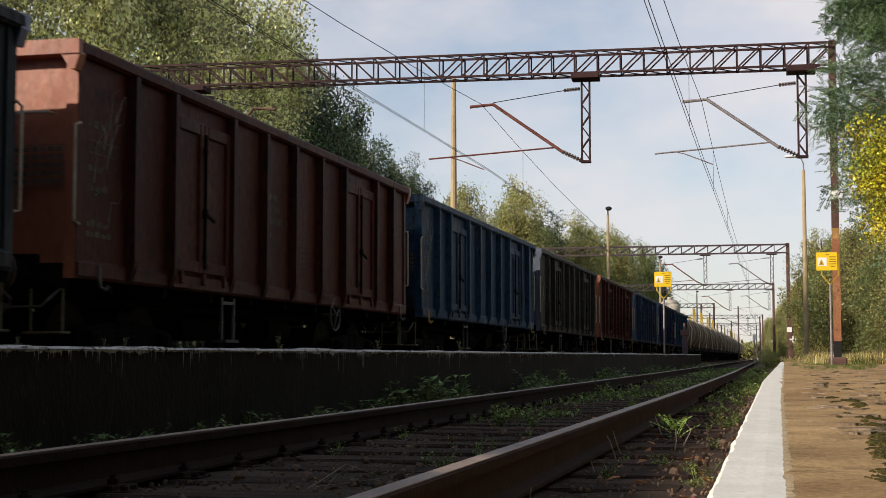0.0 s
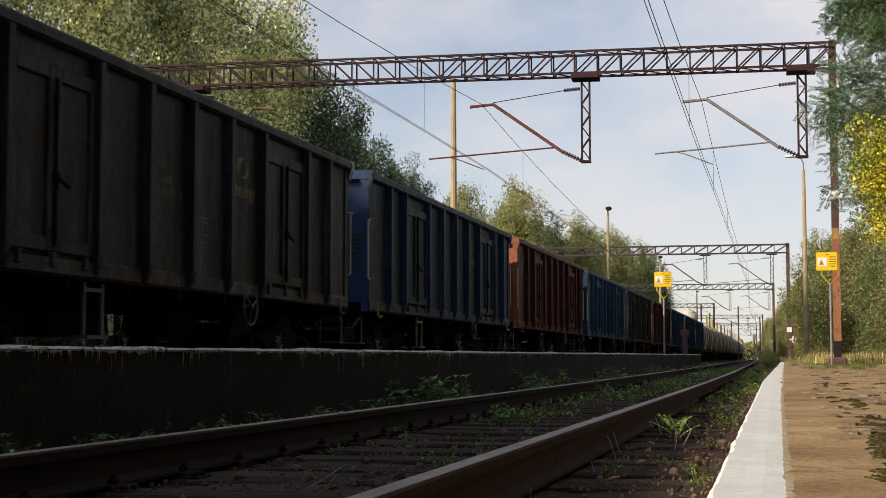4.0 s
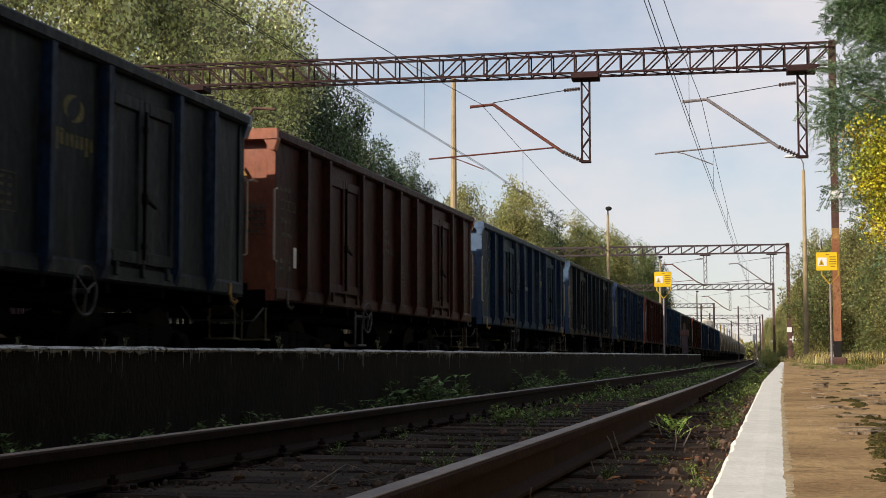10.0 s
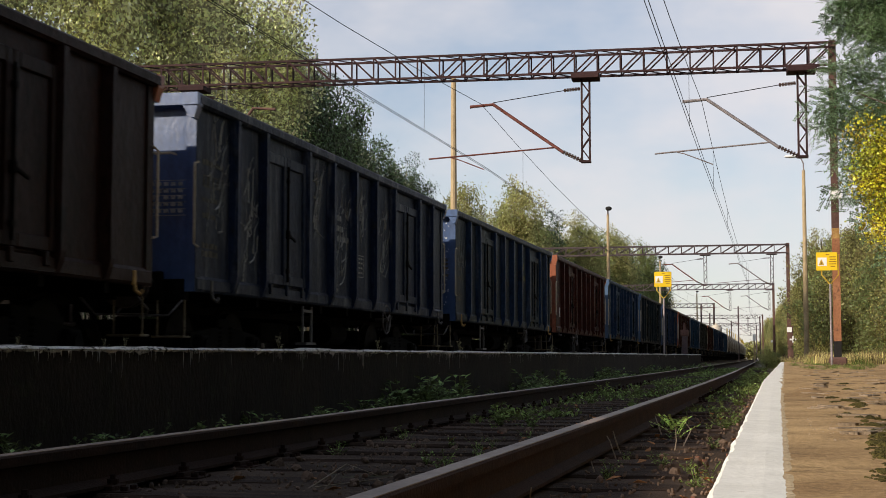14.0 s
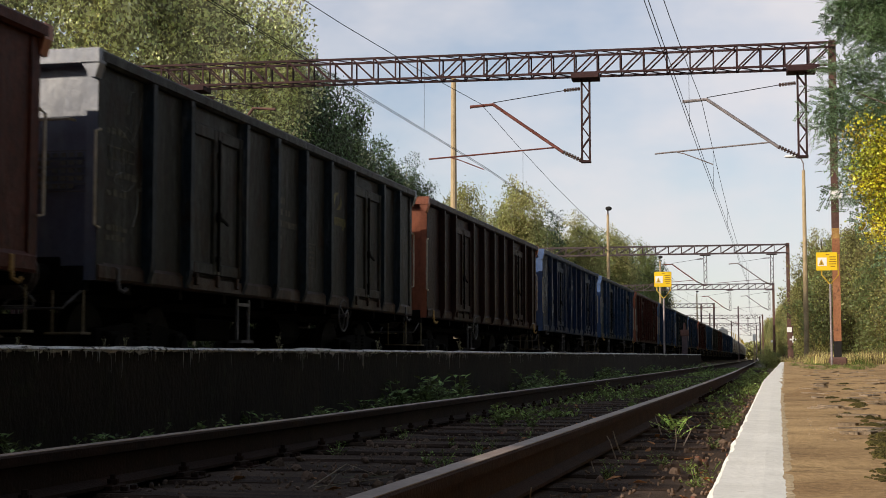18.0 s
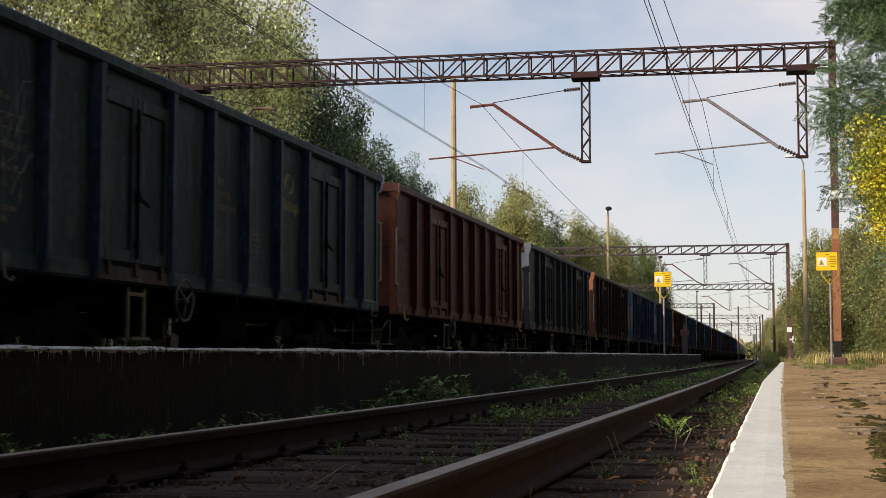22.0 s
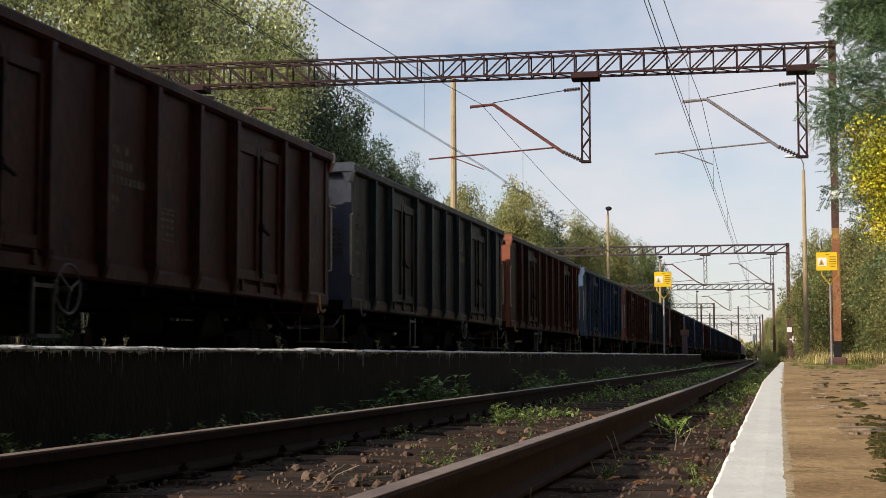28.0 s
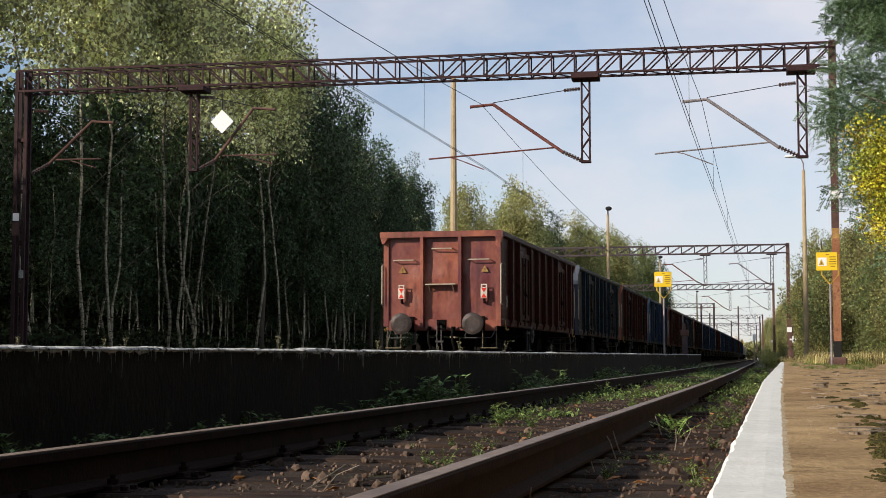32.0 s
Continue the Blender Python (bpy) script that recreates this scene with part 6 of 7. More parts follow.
def wood():
    rng = random.Random(77)
    g = "birch wood beside the tracks"
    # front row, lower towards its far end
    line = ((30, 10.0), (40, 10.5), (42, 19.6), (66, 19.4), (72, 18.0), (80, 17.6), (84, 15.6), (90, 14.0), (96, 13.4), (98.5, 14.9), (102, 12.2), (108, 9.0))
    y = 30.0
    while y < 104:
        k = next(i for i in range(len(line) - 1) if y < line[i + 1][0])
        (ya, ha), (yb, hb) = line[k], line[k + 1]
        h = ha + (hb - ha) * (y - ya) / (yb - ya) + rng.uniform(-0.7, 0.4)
        # tall near trees get the sunlit leaf copy, most later ones the dark
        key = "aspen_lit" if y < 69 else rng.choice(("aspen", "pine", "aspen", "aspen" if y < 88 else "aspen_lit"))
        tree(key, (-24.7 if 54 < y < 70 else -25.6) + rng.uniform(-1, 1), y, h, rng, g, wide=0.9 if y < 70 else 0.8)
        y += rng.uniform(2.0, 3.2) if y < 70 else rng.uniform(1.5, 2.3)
    for yy, hh in ((91.5, 14.3), (94.6, 13.5), (88.2, 14.8), (100.0, 13.0)):
        tree("pine", -25.2, yy, hh, rng, g, wide=0.8)
    # young stems under and between them, in the dark shaded leaf colour
    for k in range(52):
        tree("sapling", -25.8 - 4.5 * rng.random(), 40 + 50 * rng.random(), rng.uniform(6.5, 12.5), rng, g, wide=rng.uniform(0.6, 1.0))
    for row, (x, y0, y1, hh) in enumerate(((-28.5, 30, 98, 14.5), (-32, 36, 108, 11.8), (-36, 46, 124, 11.5), (-41, 58, 135, 12), (-47, 66, 140, 14))):
        y = y0
        while y < y1:
            t = min(max((y - 66) / 44, 0), 1)
            h = hh - 6.0 * t * (1 if row < 2 else 0.5) + rng.uniform(-2, 1.5)
            if y < 42:
                h = 11
            tree("aspen" if row == 0 or (row == 1 and y > 62) else "aspen_in", x + rng.uniform(-1.6, 1.6), y, h, rng, g)
            y += rng.uniform(2.2, 4.2) if row else rng.uniform(2.6, 4.4)
    # the trees beyond the gap: single crowns that stand out, then a lower mixed edge behind them
    g2 = "trees farther along the line"
    for a, y, dv, key, wide in ((-0.216, 150, 0.120, "round", 0.78), (-0.180, 165, 0.122, "round", 0.85), (-0.153, 175, 0.1045, "pine", 0.75), (-0.137, 180, 0.0975, "round", 0.8),
                                (-0.125, 190, 0.088, "broad_green", 0.8), (-0.113, 200, 0.088, "round", 0.85), (-0.104, 210, 0.0825, "pine", 0.7), (-0.094, 215, 0.079, "broad_green", 0.7),
                                (-0.085, 225, 0.0745, "pine", 0.7), (-0.0785, 232, 0.066, "pine", 0.55)):
        tree(key, a * y, y, dv * y + 0.3, rng, g2, wide=wide)
    for k in range(44):
        t = k / 44
        a = -0.232 + 0.156 * t + rng.uniform(-0.003, 0.003)
        y = 152 + 95 * t + rng.uniform(-6, 14)
        dv = (0.098 if a < -0.15 else 0.086 - (a + 0.15) * 0.38) * rng.uniform(0.72, 0.98)
        tree(rng.choice(("round", "round", "broad_green", "pine")), a * y, y, dv * y, rng, g2, wide=0.8)
    for x, y, h in ((-28.0, 5.2, 18.0), (-29.6, 3.9, 17.0), (-27.5, 3.2, 17.5), (-29, 8.0, 13.5), (-26.8, 0.5, 12.5)):
        tree("aspen", x, y, h, rng, g)
    # trees out of view to the left, which shade the wood
    for k in range(44):
        tree("aspen_in", -30 - rng.random() * 24, rng.uniform(-2, 40), rng.uniform(10, 13), rng, g)


def wood_depth():
    """The inside of the wood, coloured dark for its shade: bushes and leaves that close the view between the trunks,
    with unseen ones added against low sun.
    """
    rng = np.random.RandomState(8)
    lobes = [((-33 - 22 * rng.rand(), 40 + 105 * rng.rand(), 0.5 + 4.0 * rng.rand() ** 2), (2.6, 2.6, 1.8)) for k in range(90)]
    # mostly out of view: added to keep low sun off the trunks
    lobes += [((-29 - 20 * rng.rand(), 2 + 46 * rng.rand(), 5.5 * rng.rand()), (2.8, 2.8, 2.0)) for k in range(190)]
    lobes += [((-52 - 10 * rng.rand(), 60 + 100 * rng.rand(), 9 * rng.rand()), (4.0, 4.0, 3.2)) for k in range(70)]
    # more lobes added to block the sun under the crowns
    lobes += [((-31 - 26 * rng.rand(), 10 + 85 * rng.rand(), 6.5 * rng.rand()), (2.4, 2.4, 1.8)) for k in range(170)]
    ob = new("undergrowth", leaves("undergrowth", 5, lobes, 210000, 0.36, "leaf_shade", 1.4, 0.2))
    tagged(ob, "leafy undergrowth inside the birch wood, darkened for shade", "undergrowth", kind="stuff")
    # dark scrub added where only shade shows beneath the wagons
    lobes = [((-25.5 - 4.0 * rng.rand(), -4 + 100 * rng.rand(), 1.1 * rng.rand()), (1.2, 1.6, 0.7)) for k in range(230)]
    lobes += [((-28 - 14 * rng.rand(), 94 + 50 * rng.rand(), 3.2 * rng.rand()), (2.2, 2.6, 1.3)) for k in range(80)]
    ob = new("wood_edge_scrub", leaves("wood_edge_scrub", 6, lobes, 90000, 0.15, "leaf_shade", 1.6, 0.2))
    tagged(ob, "added dark scrub standing for shade at the birch wood's foot", "scrub", kind="stuff")


def right_side():
    rng = random.Random(31)
    g = "bushes along the platform side"
    for k in range(84):
        y = 47 + 330 * (k / 84) ** 1.35
        edge = 2.6 - 0.04 * (y - 47) if y < 80 else 1.28 - 0.031 * (y - 80)
        x = edge + 1.6 + rng.random() * 4
        h = (3.6 + 7.0 * min((y - 47) / 75, 1)) * (1.0 if y < 140 else 0.8) + rng.uniform(-0.6, 0.8)
        x += 1.1 if y > 115 else 0.0
        tree(rng.choice(("bush", "bush", "bush_green")) if h < 7.5 else ("round_near" if y < 150 else rng.choice(("round", "round", "broad_green"))), x, y, h, rng, g, wide=1.0 if h < 7.5 else 0.85)
    # a closed far edge of woods
    lob = []
    rn = np.random.RandomState(4)
    for k in range(150):
        lob.append(((-150 + 230 * rn.rand(), 470 + 50 * rn.rand(), 0.5 + 3.5 * rn.rand()), (8, 6, 2.2)))
    for k in range(60):
        lob.append(((9 + 26 * rn.rand(), 70 + 370 * rn.rand(), 1 + 6 * rn.rand()), (4, 6, 3)))
    ob = new("far_woods", leaves("far_woods", 9, lob, 60000, 0.9, "leaf_olive", 1.3, 0.1))
    tagged(ob, "hazy olive woods closing the distance", "woods", kind="stuff")


def sky_block_trees():
    """Unseen trees added beside and behind the platform to cut the sky light."""
    rng = random.Random(63)
    for k in range(26):
        a = k / 26
        if a < 0.62:
            x, y = 8.5 + rng.uniform(0, 5), 22 - a / 0.62 * 40
        else:
            x, y = 9 - (a - 0.62) / 0.38 * 16, -20 - rng.uniform(0, 6)
        tree(rng.choice(("round", "broad_green")), x, y, rng.uniform(12, 16), rng, "trees behind the platform")


def woods_beside():
    """Unseen wood added beside and behind the camera, so that less sky lights the wagon sides."""
    rn = np.random.RandomState(17)
    lob = [((7.5 + 9 * rn.rand(), -42 + 62 * rn.rand(), 1 + 13 * rn.rand()), (2.6, 3.0, 2.4)) for k in range(130)]
    lob += [((-6 + 14 * rn.rand(), -46 + 8 * rn.rand(), 1 + 12 * rn.rand()), (3.0, 2.6, 2.4)) for k in range(50)]
    ob = new("woods_beside", leaves("woods_beside", 19, lob, 60000, 0.62, "leaf_dark", 1.3, 0.1))
    tagged(ob, "unseen green woods that block sky light beside the platform", "woods", kind="stuff")


wood()
inner_wood()
woods_beside()
sky_block_trees()
wood_depth()
right_side()


def near_shrub():
    tree("bush_green", -0.72, 66.0, 1.0, random.Random(3), "bushes along the platform side", -0.22, 1.2)
    tree("bush_green", -0.35, 70.0, 0.8, random.Random(4), "bushes along the platform side", -0.22, 1.5)


near_shrub()


# ---------- locust and maple beside the platform ----------
def locust_spray(seed):
    """A drooping twig with pinnate leaves, pointing along +x."""
    rng = random.Random(seed)
    v, f = [], []
    tw = bmesh.new()
    stem = []
    for k in range(7):
        t = k / 6
        stem.append(Vector((t * 0.9, 0.10 * math.sin(2 * t + seed), 0.10 * t - 0.32 * t * t)))
    for k in range(11):
        t = 0.08 + 0.92 * k / 10
        i = min(int(t * 6), 5)
        p = stem[i].lerp(stem[i + 1], t * 6 - i)
        side = 1 if k % 2 else -1
        d = Vector((0.55 + rng.uniform(-0.2, 0.3), side * rng.uniform(0.5, 1.0), rng.uniform(-0.35, 0.25))).normalized()
        ln = rng.uniform(0.24, 0.36)
        perp = d.cross(Vector((rng.uniform(-0.3, 0.3), 0, 1))).normalized()
        up = perp.cross(d)
        for q in range(12):
            base = p + d * ln * (0.12 + 0.88 * q / 11) - Vector((0, 0, 0.07 * (q / 11) ** 2))
            for sd in (-1, 1):
                a = (perp * sd + d * rng.uniform(0.45, 1.0) + up * rng.uniform(-0.5, 0.3)).normalized()
                l, w = 0.058 * rng.uniform(0.7, 1.15), 0.030
                b = len(v)
                sag = up * rng.uniform(-0.012, 0.006)
                v += [base, base + a * l * 0.5 + d * w * 0.5 + sag, base + a * l + sag, base + a * l * 0.5 - d * w * 0.5 + sag]
                f.append((b, b + 1, b + 2, b + 3))
    return v, f


def locust_crown(name, seed, starts, count, material):
    """Many sprays merged to one crown: starts are (place, heading, spread)."""
    rng = random.Random(seed)
    sprays = [locust_spray(k) for k in range(6)]
    verts, faces = [], []
    for k in range(count):
        (x, y, z), (sx, sy, sz), head = starts[rng.randrange(len(starts))]
        m = Matrix.Translation((x + rng.gauss(0, sx), y + rng.gauss(0, sy), z + rng.gauss(0, sz))) @ Euler((rng.uniform(-1.2, 1.2), rng.uniform(-0.7, 0.7), radians(head) + rng.gauss(0, 1.1))).to_matrix().to_4x4() @ Matrix.Scale(rng.uniform(0.7, 1.15), 4)
        v, f = sprays[rng.randrange(6)]
        b = len(verts)
        verts += [m @ q for q in v]
        faces += [[i + b for i in q] for q in f]
    return soup(name, verts, faces, material)


def locust_tree():
    root = thing("locust_tree", pose(5.75, 34.0, 0), "feathery green locust tree overhanging the platform mast", "tree")
    bm = bmesh.new()
    tube(bm, [(0, 0, -0.3), (-0.2, 0.1, 2.5), (-0.5, 0, 5.0), (-0.9, 0.1, 8.0), (-1.2, 0, 10.5)], 0.17, 8, 0.04)
    tr = part("trunk", bm, "bark", root, smooth=True)
    starts = []
    rng = random.Random(2)
    for z0, reach, lift in ((4.2, 2.6, 0.3), (4.5, 3.0, 0.3), (5.0, 3.35, 0.6), (5.8, 3.5, 0.8), (6.5, 3.3, 1.0), (7.2, 2.9, 1.5), (7.8, 2.6, 1.6), (5.4, 2.2, 0.3), (6.9, 2.0, 1.0), (8.4, 2.9, 0.9), (9.0, 2.4, 1.0), (4.6, 2.2, 0.2)):
        p0 = Vector((-0.25 - 0.08 * z0, 0, z0 - 0.8))
        yy = rng.uniform(-0.9, 0.9)
        pts = [p0, p0 + Vector((-reach * 0.5, yy * 0.5, lift * 0.7)), p0 + Vector((-reach * 0.85, yy, lift)), p0 + Vector((-reach, yy, lift - 0.1))]
        bm = bmesh.new()
        tube(bm, pts, 0.045, 6, 0.008)
        part("branch", bm, "bark", root)
        for t in (0.35, 0.55, 0.75, 0.95):
            q = p0 + Vector((-reach * t, yy * t, lift * t))
            starts.append(((q.x, q.y, q.z), (0.20, 0.40, 0.26), 180))
    ob = new("crown", locust_crown("locust_crown", 4, starts, 1300, "leaf_locust"))
    ob.parent = root


def maple_tree():
    root = thing("maple_tree", pose(2.9, 26.0, 0), "maple with yellow and green autumn leaves", "tree")
    bm = bmesh.new()
    tube(bm, [(0, 0, 0.0), (-0.1, 0, 2.5), (-0.2, 0.1, 5.0), (-0.2, 0, 6.0)], 0.12, 8, 0.03)
    for z, dx in ((2.0, -1.5), (2.6, -1.9), (3.3, -2.0), (3.9, -1.6)):
        tube(bm, [(-0.1, 0, z), (dx * 0.6, 0.1, z + 0.7), (dx, 0.2, z + 1.0)], 0.03, 5, 0.006)
    part("trunk", bm, "bark", root)
    rng = np.random.RandomState(6)
    lobes = [((-1.55 + 0.9 * rng.rand(), rng.uniform(-0.6, 0.6), 2.35 + 1.95 * rng.rand()), (0.42, 0.5, 0.40)) for k in range(26)]
    lobes += [((-0.4 + 1.2 * rng.rand(), rng.uniform(-0.8, 0.8), 2.5 + 3.0 * rng.rand()), (0.6, 0.6, 0.5)) for k in range(16)]
    ob = new("crown", leaves("maple_crown", 12, lobes, 22000, 0.046, "leaf_yellow", 1.15, 0.2, 0.4))
    ob.parent = root


# ---------- weeds, grass, moss, stones ----------
def weed_mesh(seed, h, fronds, material="leaf_weed"):
    """A little bushy plant: upright, leaning stalks with small pointed leaves all round them."""
    rng = random.Random(seed)
    v, f = [], []
    for k in range(fronds):
        a = 6.28 * k / fronds + rng.uniform(-0.9, 0.9)
        out = h * rng.uniform(0.15, 0.75)
        top = h * rng.uniform(0.35, 1.0)
        kx, ky = rng.uniform(-0.1, 0.1) * h, rng.uniform(-0.1, 0.1) * h
        pts = [Vector((math.cos(a) * out * t + kx * t * t, math.sin(a) * out * t + ky * t * t, top * (1.25 * t - 0.3 * t * t))) for t in (0, .2, .4, .6, .8, 1.0)]
        for i in range(5):
            d = (pts[i + 1] - pts[i]).normalized()
            p = d.cross(Vector((0, 0, 1))).normalized()
            b = len(v)
            w = 0.0016
            v += [pts[i] - p * w, pts[i] + p * w, pts[i + 1] + p * w, pts[i + 1] - p * w]
            f.append((b, b + 1, b + 2, b + 3))
            if i == 0:
                continue
            for q in range(3):
                c = pts[i].lerp(pts[i + 1], rng.random())
                b1 = rng.random() * 6.28
                e = (Vector((math.cos(b1), math.sin(b1), rng.uniform(-0.3, 0.6))) + d * 0.3).normalized()
                l = h * rng.uniform(0.10, 0.24)
                g = e.cross(Vector((rng.uniform(-.4, .4), rng.uniform(-.4, .4), 1))).normalized() * l * 0.27
                n_ = g.cross(e).normalized() * l * 0.12
                b = len(v)
                v += [c, c + e * l * 0.45 + g + n_, c + e * l, c + e * l * 0.45 - g + n_]
                f.append((b, b + 1, b + 2, b + 3))
    return soup("weed", v, f, material)


def grass_mesh(seed, h, n, spread, material):
    rng = random.Random(seed)
    v, f = [], []
    for k in range(n):
        x, y = rng.gauss(0, spread), rng.gauss(0, spread)
        a = rng.random() * 6.28
        l = h * rng.uniform(0.4, 1.1)
        bend_ = rng.uniform(0.1, 0.6) * l
        w = 0.004 + h * 0.006
        d = Vector((math.cos(a), math.sin(a), 0))
        p = Vector((-d.y, d.x, 0)) * w
        c = Vector((x, y, 0))
        b = len(v)
        v += [c - p, c + p, c + d * bend_ * 0.35 + p * 0.7 + Vector((0, 0, l * 0.6)), c + d * bend_ * 0.35 - p * 0.7 + Vector((0, 0, l * 0.6)), c + d * bend_ + Vector((0, 0, l))]
        f += [(b, b + 1, b + 2, b + 3), (b + 3, b + 2, b + 4)]
    return soup("grass_tuft", v, f, material)


def seedling():
    """Young locust shoot: a thin stem with pinnate leaves near its top."""
    root = thing("locust_seedling", pose(-0.57, 7.8, -0.19), "young green locust shoot growing beside the rail", "weed")
    bm = bmesh.new()
    tube(bm, [(0, 0, 0), (0.012, 0, 0.07), (0.006, 0.01, 0.15)], 0.004, 5, 0.002)
    part("stem", bm, "twig", root)
    rng = random.Random(5)
    for k, (a, up, ln) in enumerate(((-20, 0.8, 0.15), (40, 1.6, 0.13), (170, 0.7, 0.15), (120, 1.2, 0.12), (230, 0.8, 0.14), (300, 0.6, 0.12), (200, 0.3, 0.11))):
        v, f = [], []
        d = Vector((math.cos(radians(a)), 0.5 * math.sin(radians(a)), up)).normalized()
        side = d.cross(Vector((0, 0, 1))).normalized()
        p0 = Vector((0.008, 0.005, 0.07 + 0.012 * k))
        for q in range(6):
            c = p0 + d * ln * (0.2 + 0.8 * q / 5) - Vector((0, 0, 0.02 * (q / 5) ** 2))
            for sd in (-1, 1):
                e = (side * sd + d * 0.4).normalized()
                l = 0.034 * rng.uniform(0.8, 1.15)
                b = len(v)
                v += [c, c + e * l * 0.5 + d * 0.010, c + e * l, c + e * l * 0.5 - d * 0.010]
                f.append((b, b + 1, b + 2, b + 3))
        ob = new("leaf", soup("leaf", v, f, "leaf_shoot"))
        ob.parent = root


def weeds():
    rng = random.Random(13)
    small = [weed_mesh(k, 0.10, 7) for k in range(4)]
    large = [weed_mesh(10 + k, 0.19, 11) for k in range(4)]
    shade = [weed_mesh(20 + k, 0.17, 11, "leaf_wall") for k in range(4)]
    spots = [(-2.22, 7.2, 0, 1.0), (-2.2, 8.5, 0, 1.2), (-2.0, 10.4, 1, 1.2), (-1.62, 7.8, 0, 0.9), (-1.5, 6.5, 0, 1.1), (-1.5, 8.7, 0, 0.9), (-1.7, 10.0, 1, 0.8),
             (-0.40, 10.3, 1, 0.8), (-0.36, 10.9, 1, 0.7), (-0.33, 5.7, 0, 1.2), (-0.51, 23.0, 1, 1.1), (-1.0, 19.7, 1, 0.8), (-2.3, 19.4, 1, 1.2), (-0.55, 13.0, 1, 0.8), (-1.88, 19.5, 1, 0.9), (-1.9, 23.0, 1, 1.1),
             (-0.45, 15.0, 1, 1.0), (-0.52, 6.7, 0, 0.7), (-1.4, 14.0, 1, 0.9), (-2.0, 15.5, 1, 0.9), (-1.2, 11.5, 0, 1.2), (-2.1, 12.5, 1, 0.7), (-0.7, 17.0, 1, 0.9)]
    for x, y, big, s in spots:
        ob = tagged(new("weed", (large if big else small)[rng.randrange(4)]), "small green leafy weed growing between the sleepers", "weed", "weeds in the track")
        ob.location, ob.rotation_euler, ob.scale = (x, y, -0.20), (0, 0, rng.random() * 6), (s, s, s)
    for k in range(95):
        y = 6.0 + 20 * rng.random() ** 1.2
        ob = tagged(new("weed", small[rng.randrange(4)]), "small green leafy weed growing between the sleepers", "weed", "weeds in the track")
        s = rng.uniform(0.4, 0.9)
        ob.location, ob.rotation_euler, ob.scale = (NEAR_X + near_bend(y) + rng.uniform(-0.6, 0.6) if rng.random() < 0.55 else rng.uniform(-0.75, -0.2), y, -0.185), (0, 0, rng.random() * 6), (s, s, s)
    y, vs, fs = 3.5, [], []
    while y < 62:
        me = shade[rng.randrange(4)]
        s = rng.uniform(0.6, 1.25) if y < 8.5 else rng.uniform(0.55, 1.7) * (1.35 if noise.noise((y * 0.35, 2, 2)) > 0.1 else 0.75)
        m = pose(ISLAND_X + 0.05 + 0.45 * rng.random() ** 1.4, y, -0.21, 0, 0, rng.uniform(0, 360)) @ Matrix.Diagonal((s * 1.2, s * 1.2, s, 1))
        if y < 15:
            tagged(new("weed", me), "dark green leafy weed at the foot of the island wall", "weed", "weeds along the island wall").matrix_world = m
        else:
            base = len(vs)
            vs += [m @ v.co for v in me.vertices]
            fs += [[i + base for i in p.vertices] for p in me.polygons]
        y += rng.uniform(0.08, 0.30) if y < 9 else rng.uniform(0.05, 0.22)
    tagged(new("wall_weeds", soup("wall_weeds", vs, fs, "leaf_wall")), "green weeds along the far part of the island wall", "weeds", kind="stuff")
    # scrub on top of the island, at the edge
    tw = weed_mesh(40, 0.20, 9, "weed_dry")
    for x, y, s in ((-4.2, 8.9, 0.55), (-4.0, 8.2, 0.45), (-4.3, 12.2, 0.9), (-4.1, 14.7, 0.8), (-4.4, 20.0, 1.1), (-4.6, 24.5, 1.2), (-4.2, 27.0, 1.0), (-4.3, 7.7, 0.5), (-4.0, 17.0, 0.5)):
        ob = tagged(new("weed", tw), "dry scrubby weed on the island platform", "weed", "weeds on the island")
        ob.location, ob.rotation_euler, ob.scale = (x, y, 0.345 + 0.0017 * y), (0, 0, rng.random() * 6), (s * 0.42, s * 0.42, s * 1.05)


def track_greens():
    """Low leafy growth that covers the bed of the near track farther off."""
    rng = np.random.RandomState(3)
    n = 12000
    y = 9 + 58 * rng.rand(n) ** 1.1
    dx = rng.uniform(-1.75, 1.5, n)
    dens = np.array([noise.noise((a * 1.1, b * 0.35, 6)) + 0.30 * min((b - 9) / 14, 1.2) for a, b in zip(dx, y)])
    keep = (dens > 0.24) & (np.abs(np.abs(dx) - 0.7525) > 0.09)
    lob = [((NEAR_X + near_bend(b) + a, b, -0.16), (0.06, 0.06, 0.06)) for a, b in zip(dx[keep], y[keep])]
    ob = new("track_greens", leaves("track_greens", 14, lob, 26000, 0.030, "leaf_weed", 1.6, 0.1))
    tagged(ob, "low green growth over the old ballast", "weeds", kind="stuff")


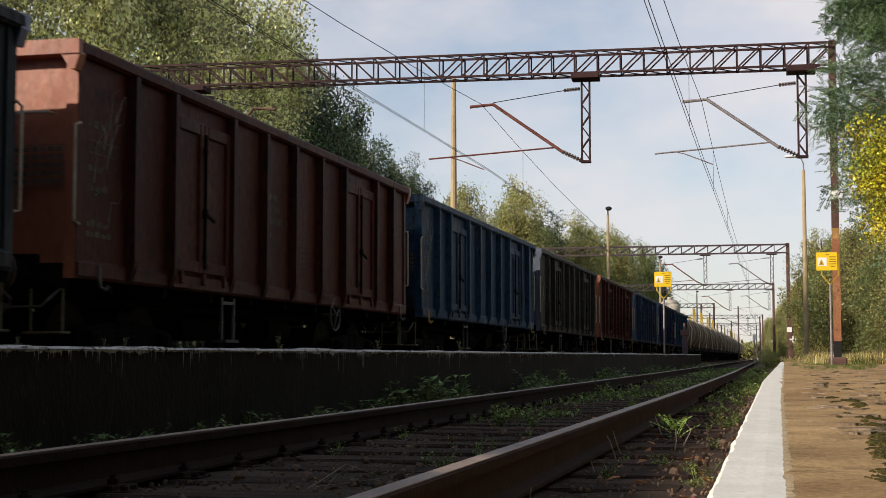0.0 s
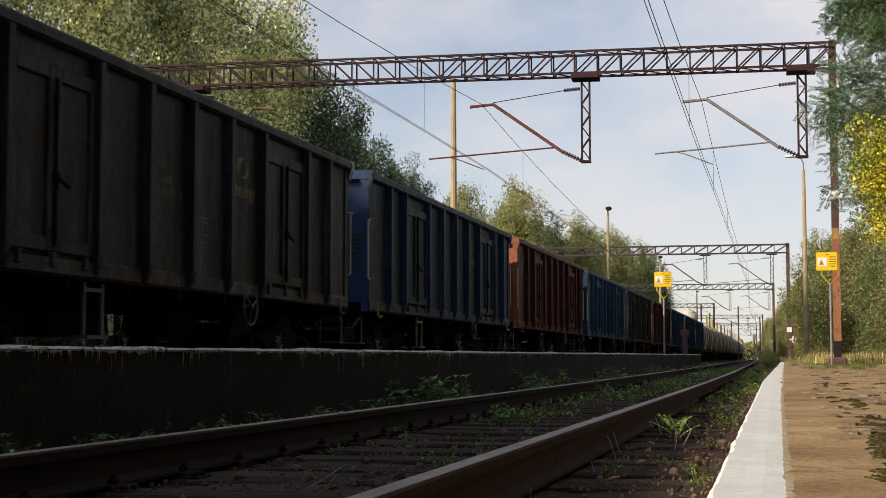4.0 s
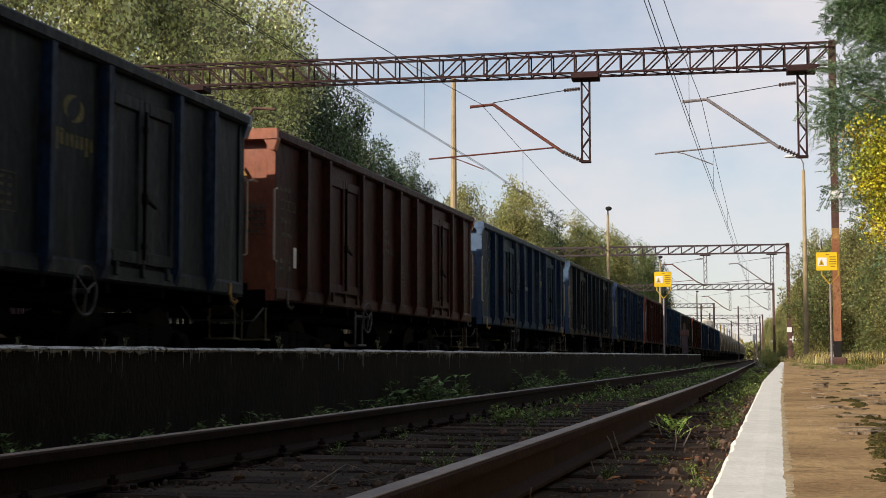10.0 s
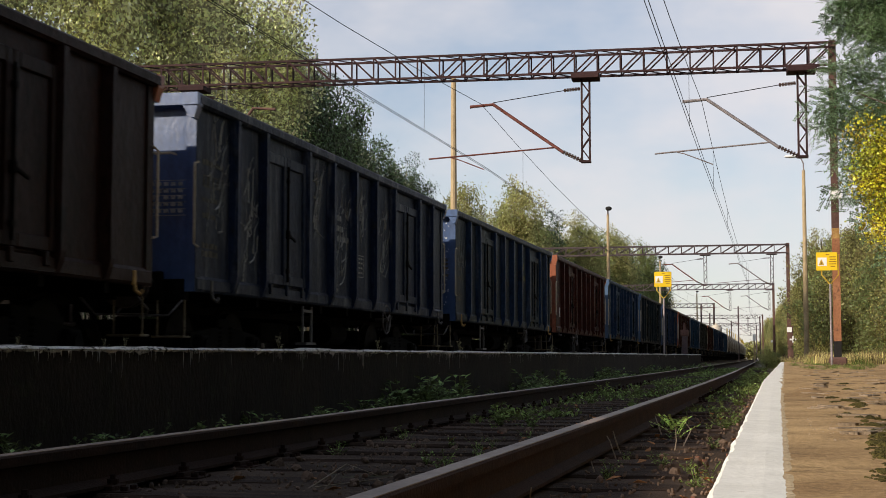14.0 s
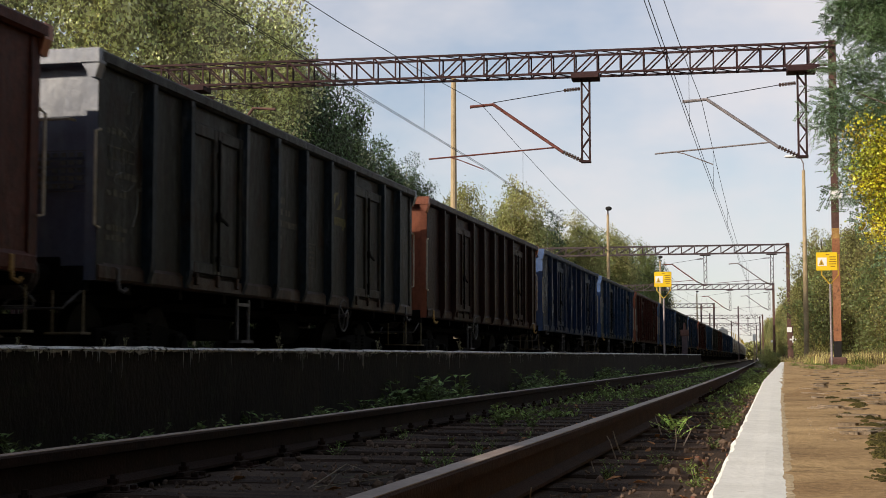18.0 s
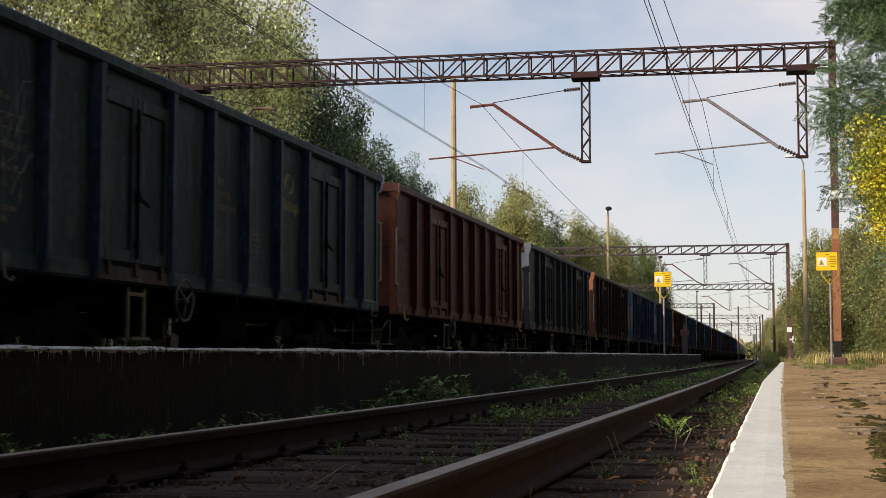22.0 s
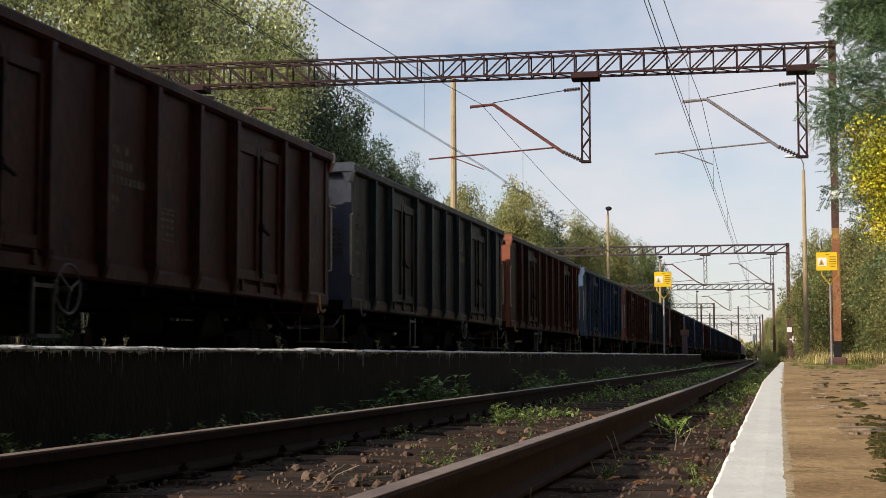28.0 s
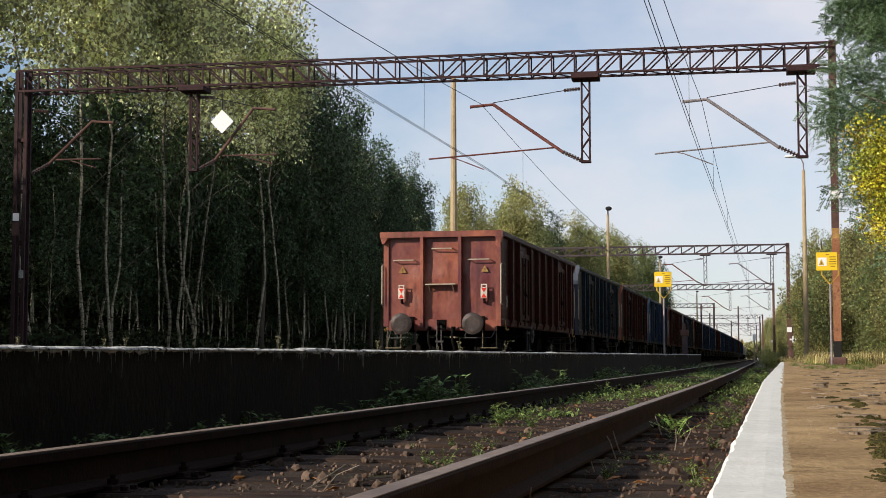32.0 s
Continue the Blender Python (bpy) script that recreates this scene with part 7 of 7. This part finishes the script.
def grass():
    rng = random.Random(19)
    dry = [grass_mesh(k, 0.6, 150, 0.25, "grass_dry") for k in range(3)]
    green = [grass_mesh(9 + k, 0.3, 120, 0.25, "grass_green") for k in range(3)]
    vs, fs = {"grass_dry": [], "grass_green": []}, {"grass_dry": [], "grass_green": []}
    for k in range(1300):
        y = 41 + 75 * rng.random() ** 1.3
        x = (1.0 if y < 66 else -0.45 - 0.012 * (y - 66)) + 7 * rng.random() ** 1.4
        key = "grass_dry" if rng.random() < 0.70 else "grass_green"
        me = (dry if key == "grass_dry" else green)[rng.randrange(3)]
        m = pose(x, y, 0.1 if y < 68 else -0.15, 0, 0, rng.uniform(0, 360)) @ Matrix.Scale(rng.uniform(0.25, 0.6 + 0.5 * max(0, noise.noise((x * 0.6, y * 0.15, 3)))) * (1.0 if key == "grass_dry" else 1.5), 4)
        b = len(vs[key])
        vs[key] += [m @ v.co for v in me.vertices]
        fs[key] += [[i + b for i in p.vertices] for p in me.polygons]
    for k in range(60):
        y = 22 + 22 * rng.random()
        x = 0.15 + 0.055 * y * rng.random()
        me = green[rng.randrange(3)]
        m = pose(x, y, 0.12, 0, 0, rng.uniform(0, 360)) @ Matrix.Scale(rng.uniform(0.12, 0.3), 4)
        b = len(vs["grass_green"])
        vs["grass_green"] += [m @ v.co for v in me.vertices]
        fs["grass_green"] += [[i + b for i in p.vertices] for p in me.polygons]
    for key, lab in (("grass_dry", "tall dry yellow grass behind the platform"), ("grass_green", "short green grass tufts on the platform")):
        ob = new(key, soup(key, vs[key], fs[key], key))
        tagged(ob, lab, "grass", kind="stuff")


def twigs():
    rng = random.Random(23)
    for pts, r in (([(-0.80, 7.4, -0.19), (-0.83, 7.4, -0.10), (-0.845, 7.42, -0.055)], 0.005), ([(-0.79, 7.1, -0.19), (-0.83, 7.15, -0.09), (-0.85, 7.2, -0.07)], 0.004), ([(-0.78, 6.2, -0.19), (-0.80, 6.2, -0.12)], 0.004),
                   ([(-0.74, 9.2, -0.19), (-0.77, 9.2, -0.10), (-0.79, 9.25, -0.05)], 0.005), ([(-1.75, 5.3, -0.18), (-1.66, 5.5, -0.10), (-1.56, 5.6, -0.15)], 0.004), ([(-0.55, 8.0, -0.19), (-0.5, 8.1, -0.08), (-0.53, 8.1, -0.04)], 0.004),
                   ([(-1.72, 5.25, -0.17), (-1.6, 5.4, -0.16), (-1.5, 5.9, -0.165)], 0.003), ([(-1.66, 5.2, -0.18), (-1.62, 5.25, -0.12), (-1.52, 5.2, -0.08)], 0.003), ([(-0.86, 5.0, -0.19), (-0.85, 5.0, -0.13)], 0.004)):
        bm = bmesh.new()
        tube(bm, pts, r, 5, r * 0.5)
        ob = tagged(new("dry_stalk", to_mesh("dry_stalk", bm, "twig")), "thin dry stalk beside the rusty rail", "stalk", "dry stalks")
    leaf = bmesh.new()
    plate(leaf, [(-0.03, 0, 0), (0, 0.018, 0.008), (0.035, 0, 0.004), (0, -0.018, 0.006)], (0, 0, 1), 0.0015)
    me = to_mesh("fallen_leaf", leaf, "fallen")
    for k in range(45):
        y = 3 + 12 * rng.random() ** 1.3
        ob = tagged(new("fallen_leaf", me), "curled brown fallen leaf on the ballast", "leaf", "fallen leaves")
        ob.location = (rng.uniform(-0.85, -0.2) if rng.random() < 0.6 else rng.uniform(-2.2, -1.0), y, -0.165)
        ob.rotation_euler = (rng.uniform(-0.6, 0.6), rng.uniform(-0.6, 0.6), rng.random() * 6)


locust_tree()
maple_tree()
seedling()
weeds()
track_greens()
grass()
twigs()
for k, (x, y, s) in enumerate(((-2.2, 6.25, 0.042), (-2.25, 7.9, 0.035), (-1.95, 7.6, 0.03), (-1.75, 5.5, 0.045), (-1.85, 5.6, 0.04), (-1.6, 5.4, 0.035), (-1.5, 5.7, 0.04), (-1.65, 5.9, 0.035), (-1.75, 9.2, 0.05), (-1.6, 9.3, 0.05), (-0.45, 6.2, 0.04), (-0.4, 7.0, 0.03), (-1.9, 6.6, 0.03), (-2.0, 8.2, 0.03), (-1.4, 5.2, 0.04), (-2.15, 5.6, 0.035))):
    rock((x, y, -0.165), s * 0.72, k + 1.0)
for k, (x, y, r, ry) in enumerate(((0.20, 6.8, 0.025, 2.6), (0.215, 4.0, 0.03, 3.0), (0.25, 4.6, 0.03, 3.5), (0.26, 5.6, 0.035, 3.0), (0.17, 2.9, 0.018, 3.5), (0.28, 6.4, 0.04, 3.0), (0.23, 3.62, 0.034, 4.0), (0.185, 3.3, 0.022, 4.0), (0.205, 3.05, 0.024, 3.0), (0.15, 2.42, 0.015, 4.0), (0.16, 4.7, 0.012, 4.0), (0.19, 6.2, 0.02, 4.0), (0.20, 5.0, 0.014, 3.0), (0.245, 3.35, 0.03, 3.0), (0.22, 4.4, 0.014, 3.0), (0.33, 8.5, 0.03, 4.0), (0.40, 10.5, 0.03, 3.2), (0.155, 2.28, 0.016, 3.0), (0.17, 2.6, 0.014, 3.0))):
    moss_patch(x, y, r, k * 1.7, ry)
for k, (x, y, r, ry) in enumerate(((0.138, 2.30, 0.014, 5.0), (0.150, 2.42, 0.013, 4.0), (0.166, 2.78, 0.013, 6.0), (0.178, 3.02, 0.018, 6.0), (0.196, 3.30, 0.021, 7.0), (0.212, 3.52, 0.020, 6.0), (0.200, 3.66, 0.012, 6.0), (0.236, 3.95, 0.018, 6.0))):
    moss_patch(x, y, r, 40 + k * 2.3, ry)


# ---------- what moves ----------
TRAIN = [(0.0, 13.05), (4.0, 37.46), (8.0, 62.39), (12.0, 87.59), (16.0, 113.01), (20.0, 138.66), (24.0, 164.59), (28.0, 190.88), (32.0, 217.68)]


def train_at(t):
    """How far the rear of wagon 0 has gone at t, smoothly through the rows of TRAIN."""
    ts, ss = [a for a, b in TRAIN], [b for a, b in TRAIN]
    i = min(max(int(t / 4.0), 0), len(ts) - 2)
    slope = [(ss[min(k + 1, 8)] - ss[max(k - 1, 0)]) / (ts[min(k + 1, 8)] - ts[max(k - 1, 0)]) for k in range(9)]
    u = (t - ts[i]) / 4.0
    h00, h10, h01, h11 = 2 * u**3 - 3 * u**2 + 1, u**3 - 2 * u**2 + u, -2 * u**3 + 3 * u**2, u**3 - u**2
    return h00 * ss[i] + h10 * 4 * slope[i] + h01 * ss[i + 1] + h11 * 4 * slope[i + 1]


def on_track(y, length):
    xa, xb = bend(y), bend(y + length)
    return pose(TRAIN_X + xa, y, 0, 0, 0, math.degrees(math.atan2(xa - xb, length)))


def motions():
    times = [2.0 * k for k in range(17)]
    for n, w in WAGONS:
        walk(w, [(t, on_track(train_at(t) + 14.04 * n, 12.8)) for t in times])
    for k, w in TANKS:
        walk(w, [(t, on_track(train_at(t) + 14.04 * 7 + 12.9 * k + 0.6, 12.0)) for t in times])
    # the wheelsets of a bogie roll alike on every wagon: the first of each kind is keyed, the others share its keys
    made = {}
    for w, s in WHEELS:
        if s not in made:
            at = Vector(w.location)
            rows = []
            for k in range(321):
                t = k / 10
                turn = -(train_at(t) - train_at(0.0)) / 0.46
                rows.append((t, Matrix.Translation(at) @ Matrix.Rotation(turn, 4, 'X')))
            walk(w, rows)
            made[s] = w.animation_data
        else:
            w.rotation_mode = "QUATERNION"
            data = w.animation_data_create()
            data.action = made[s].action
            data.action_slot = made[s].action_slot


motions()
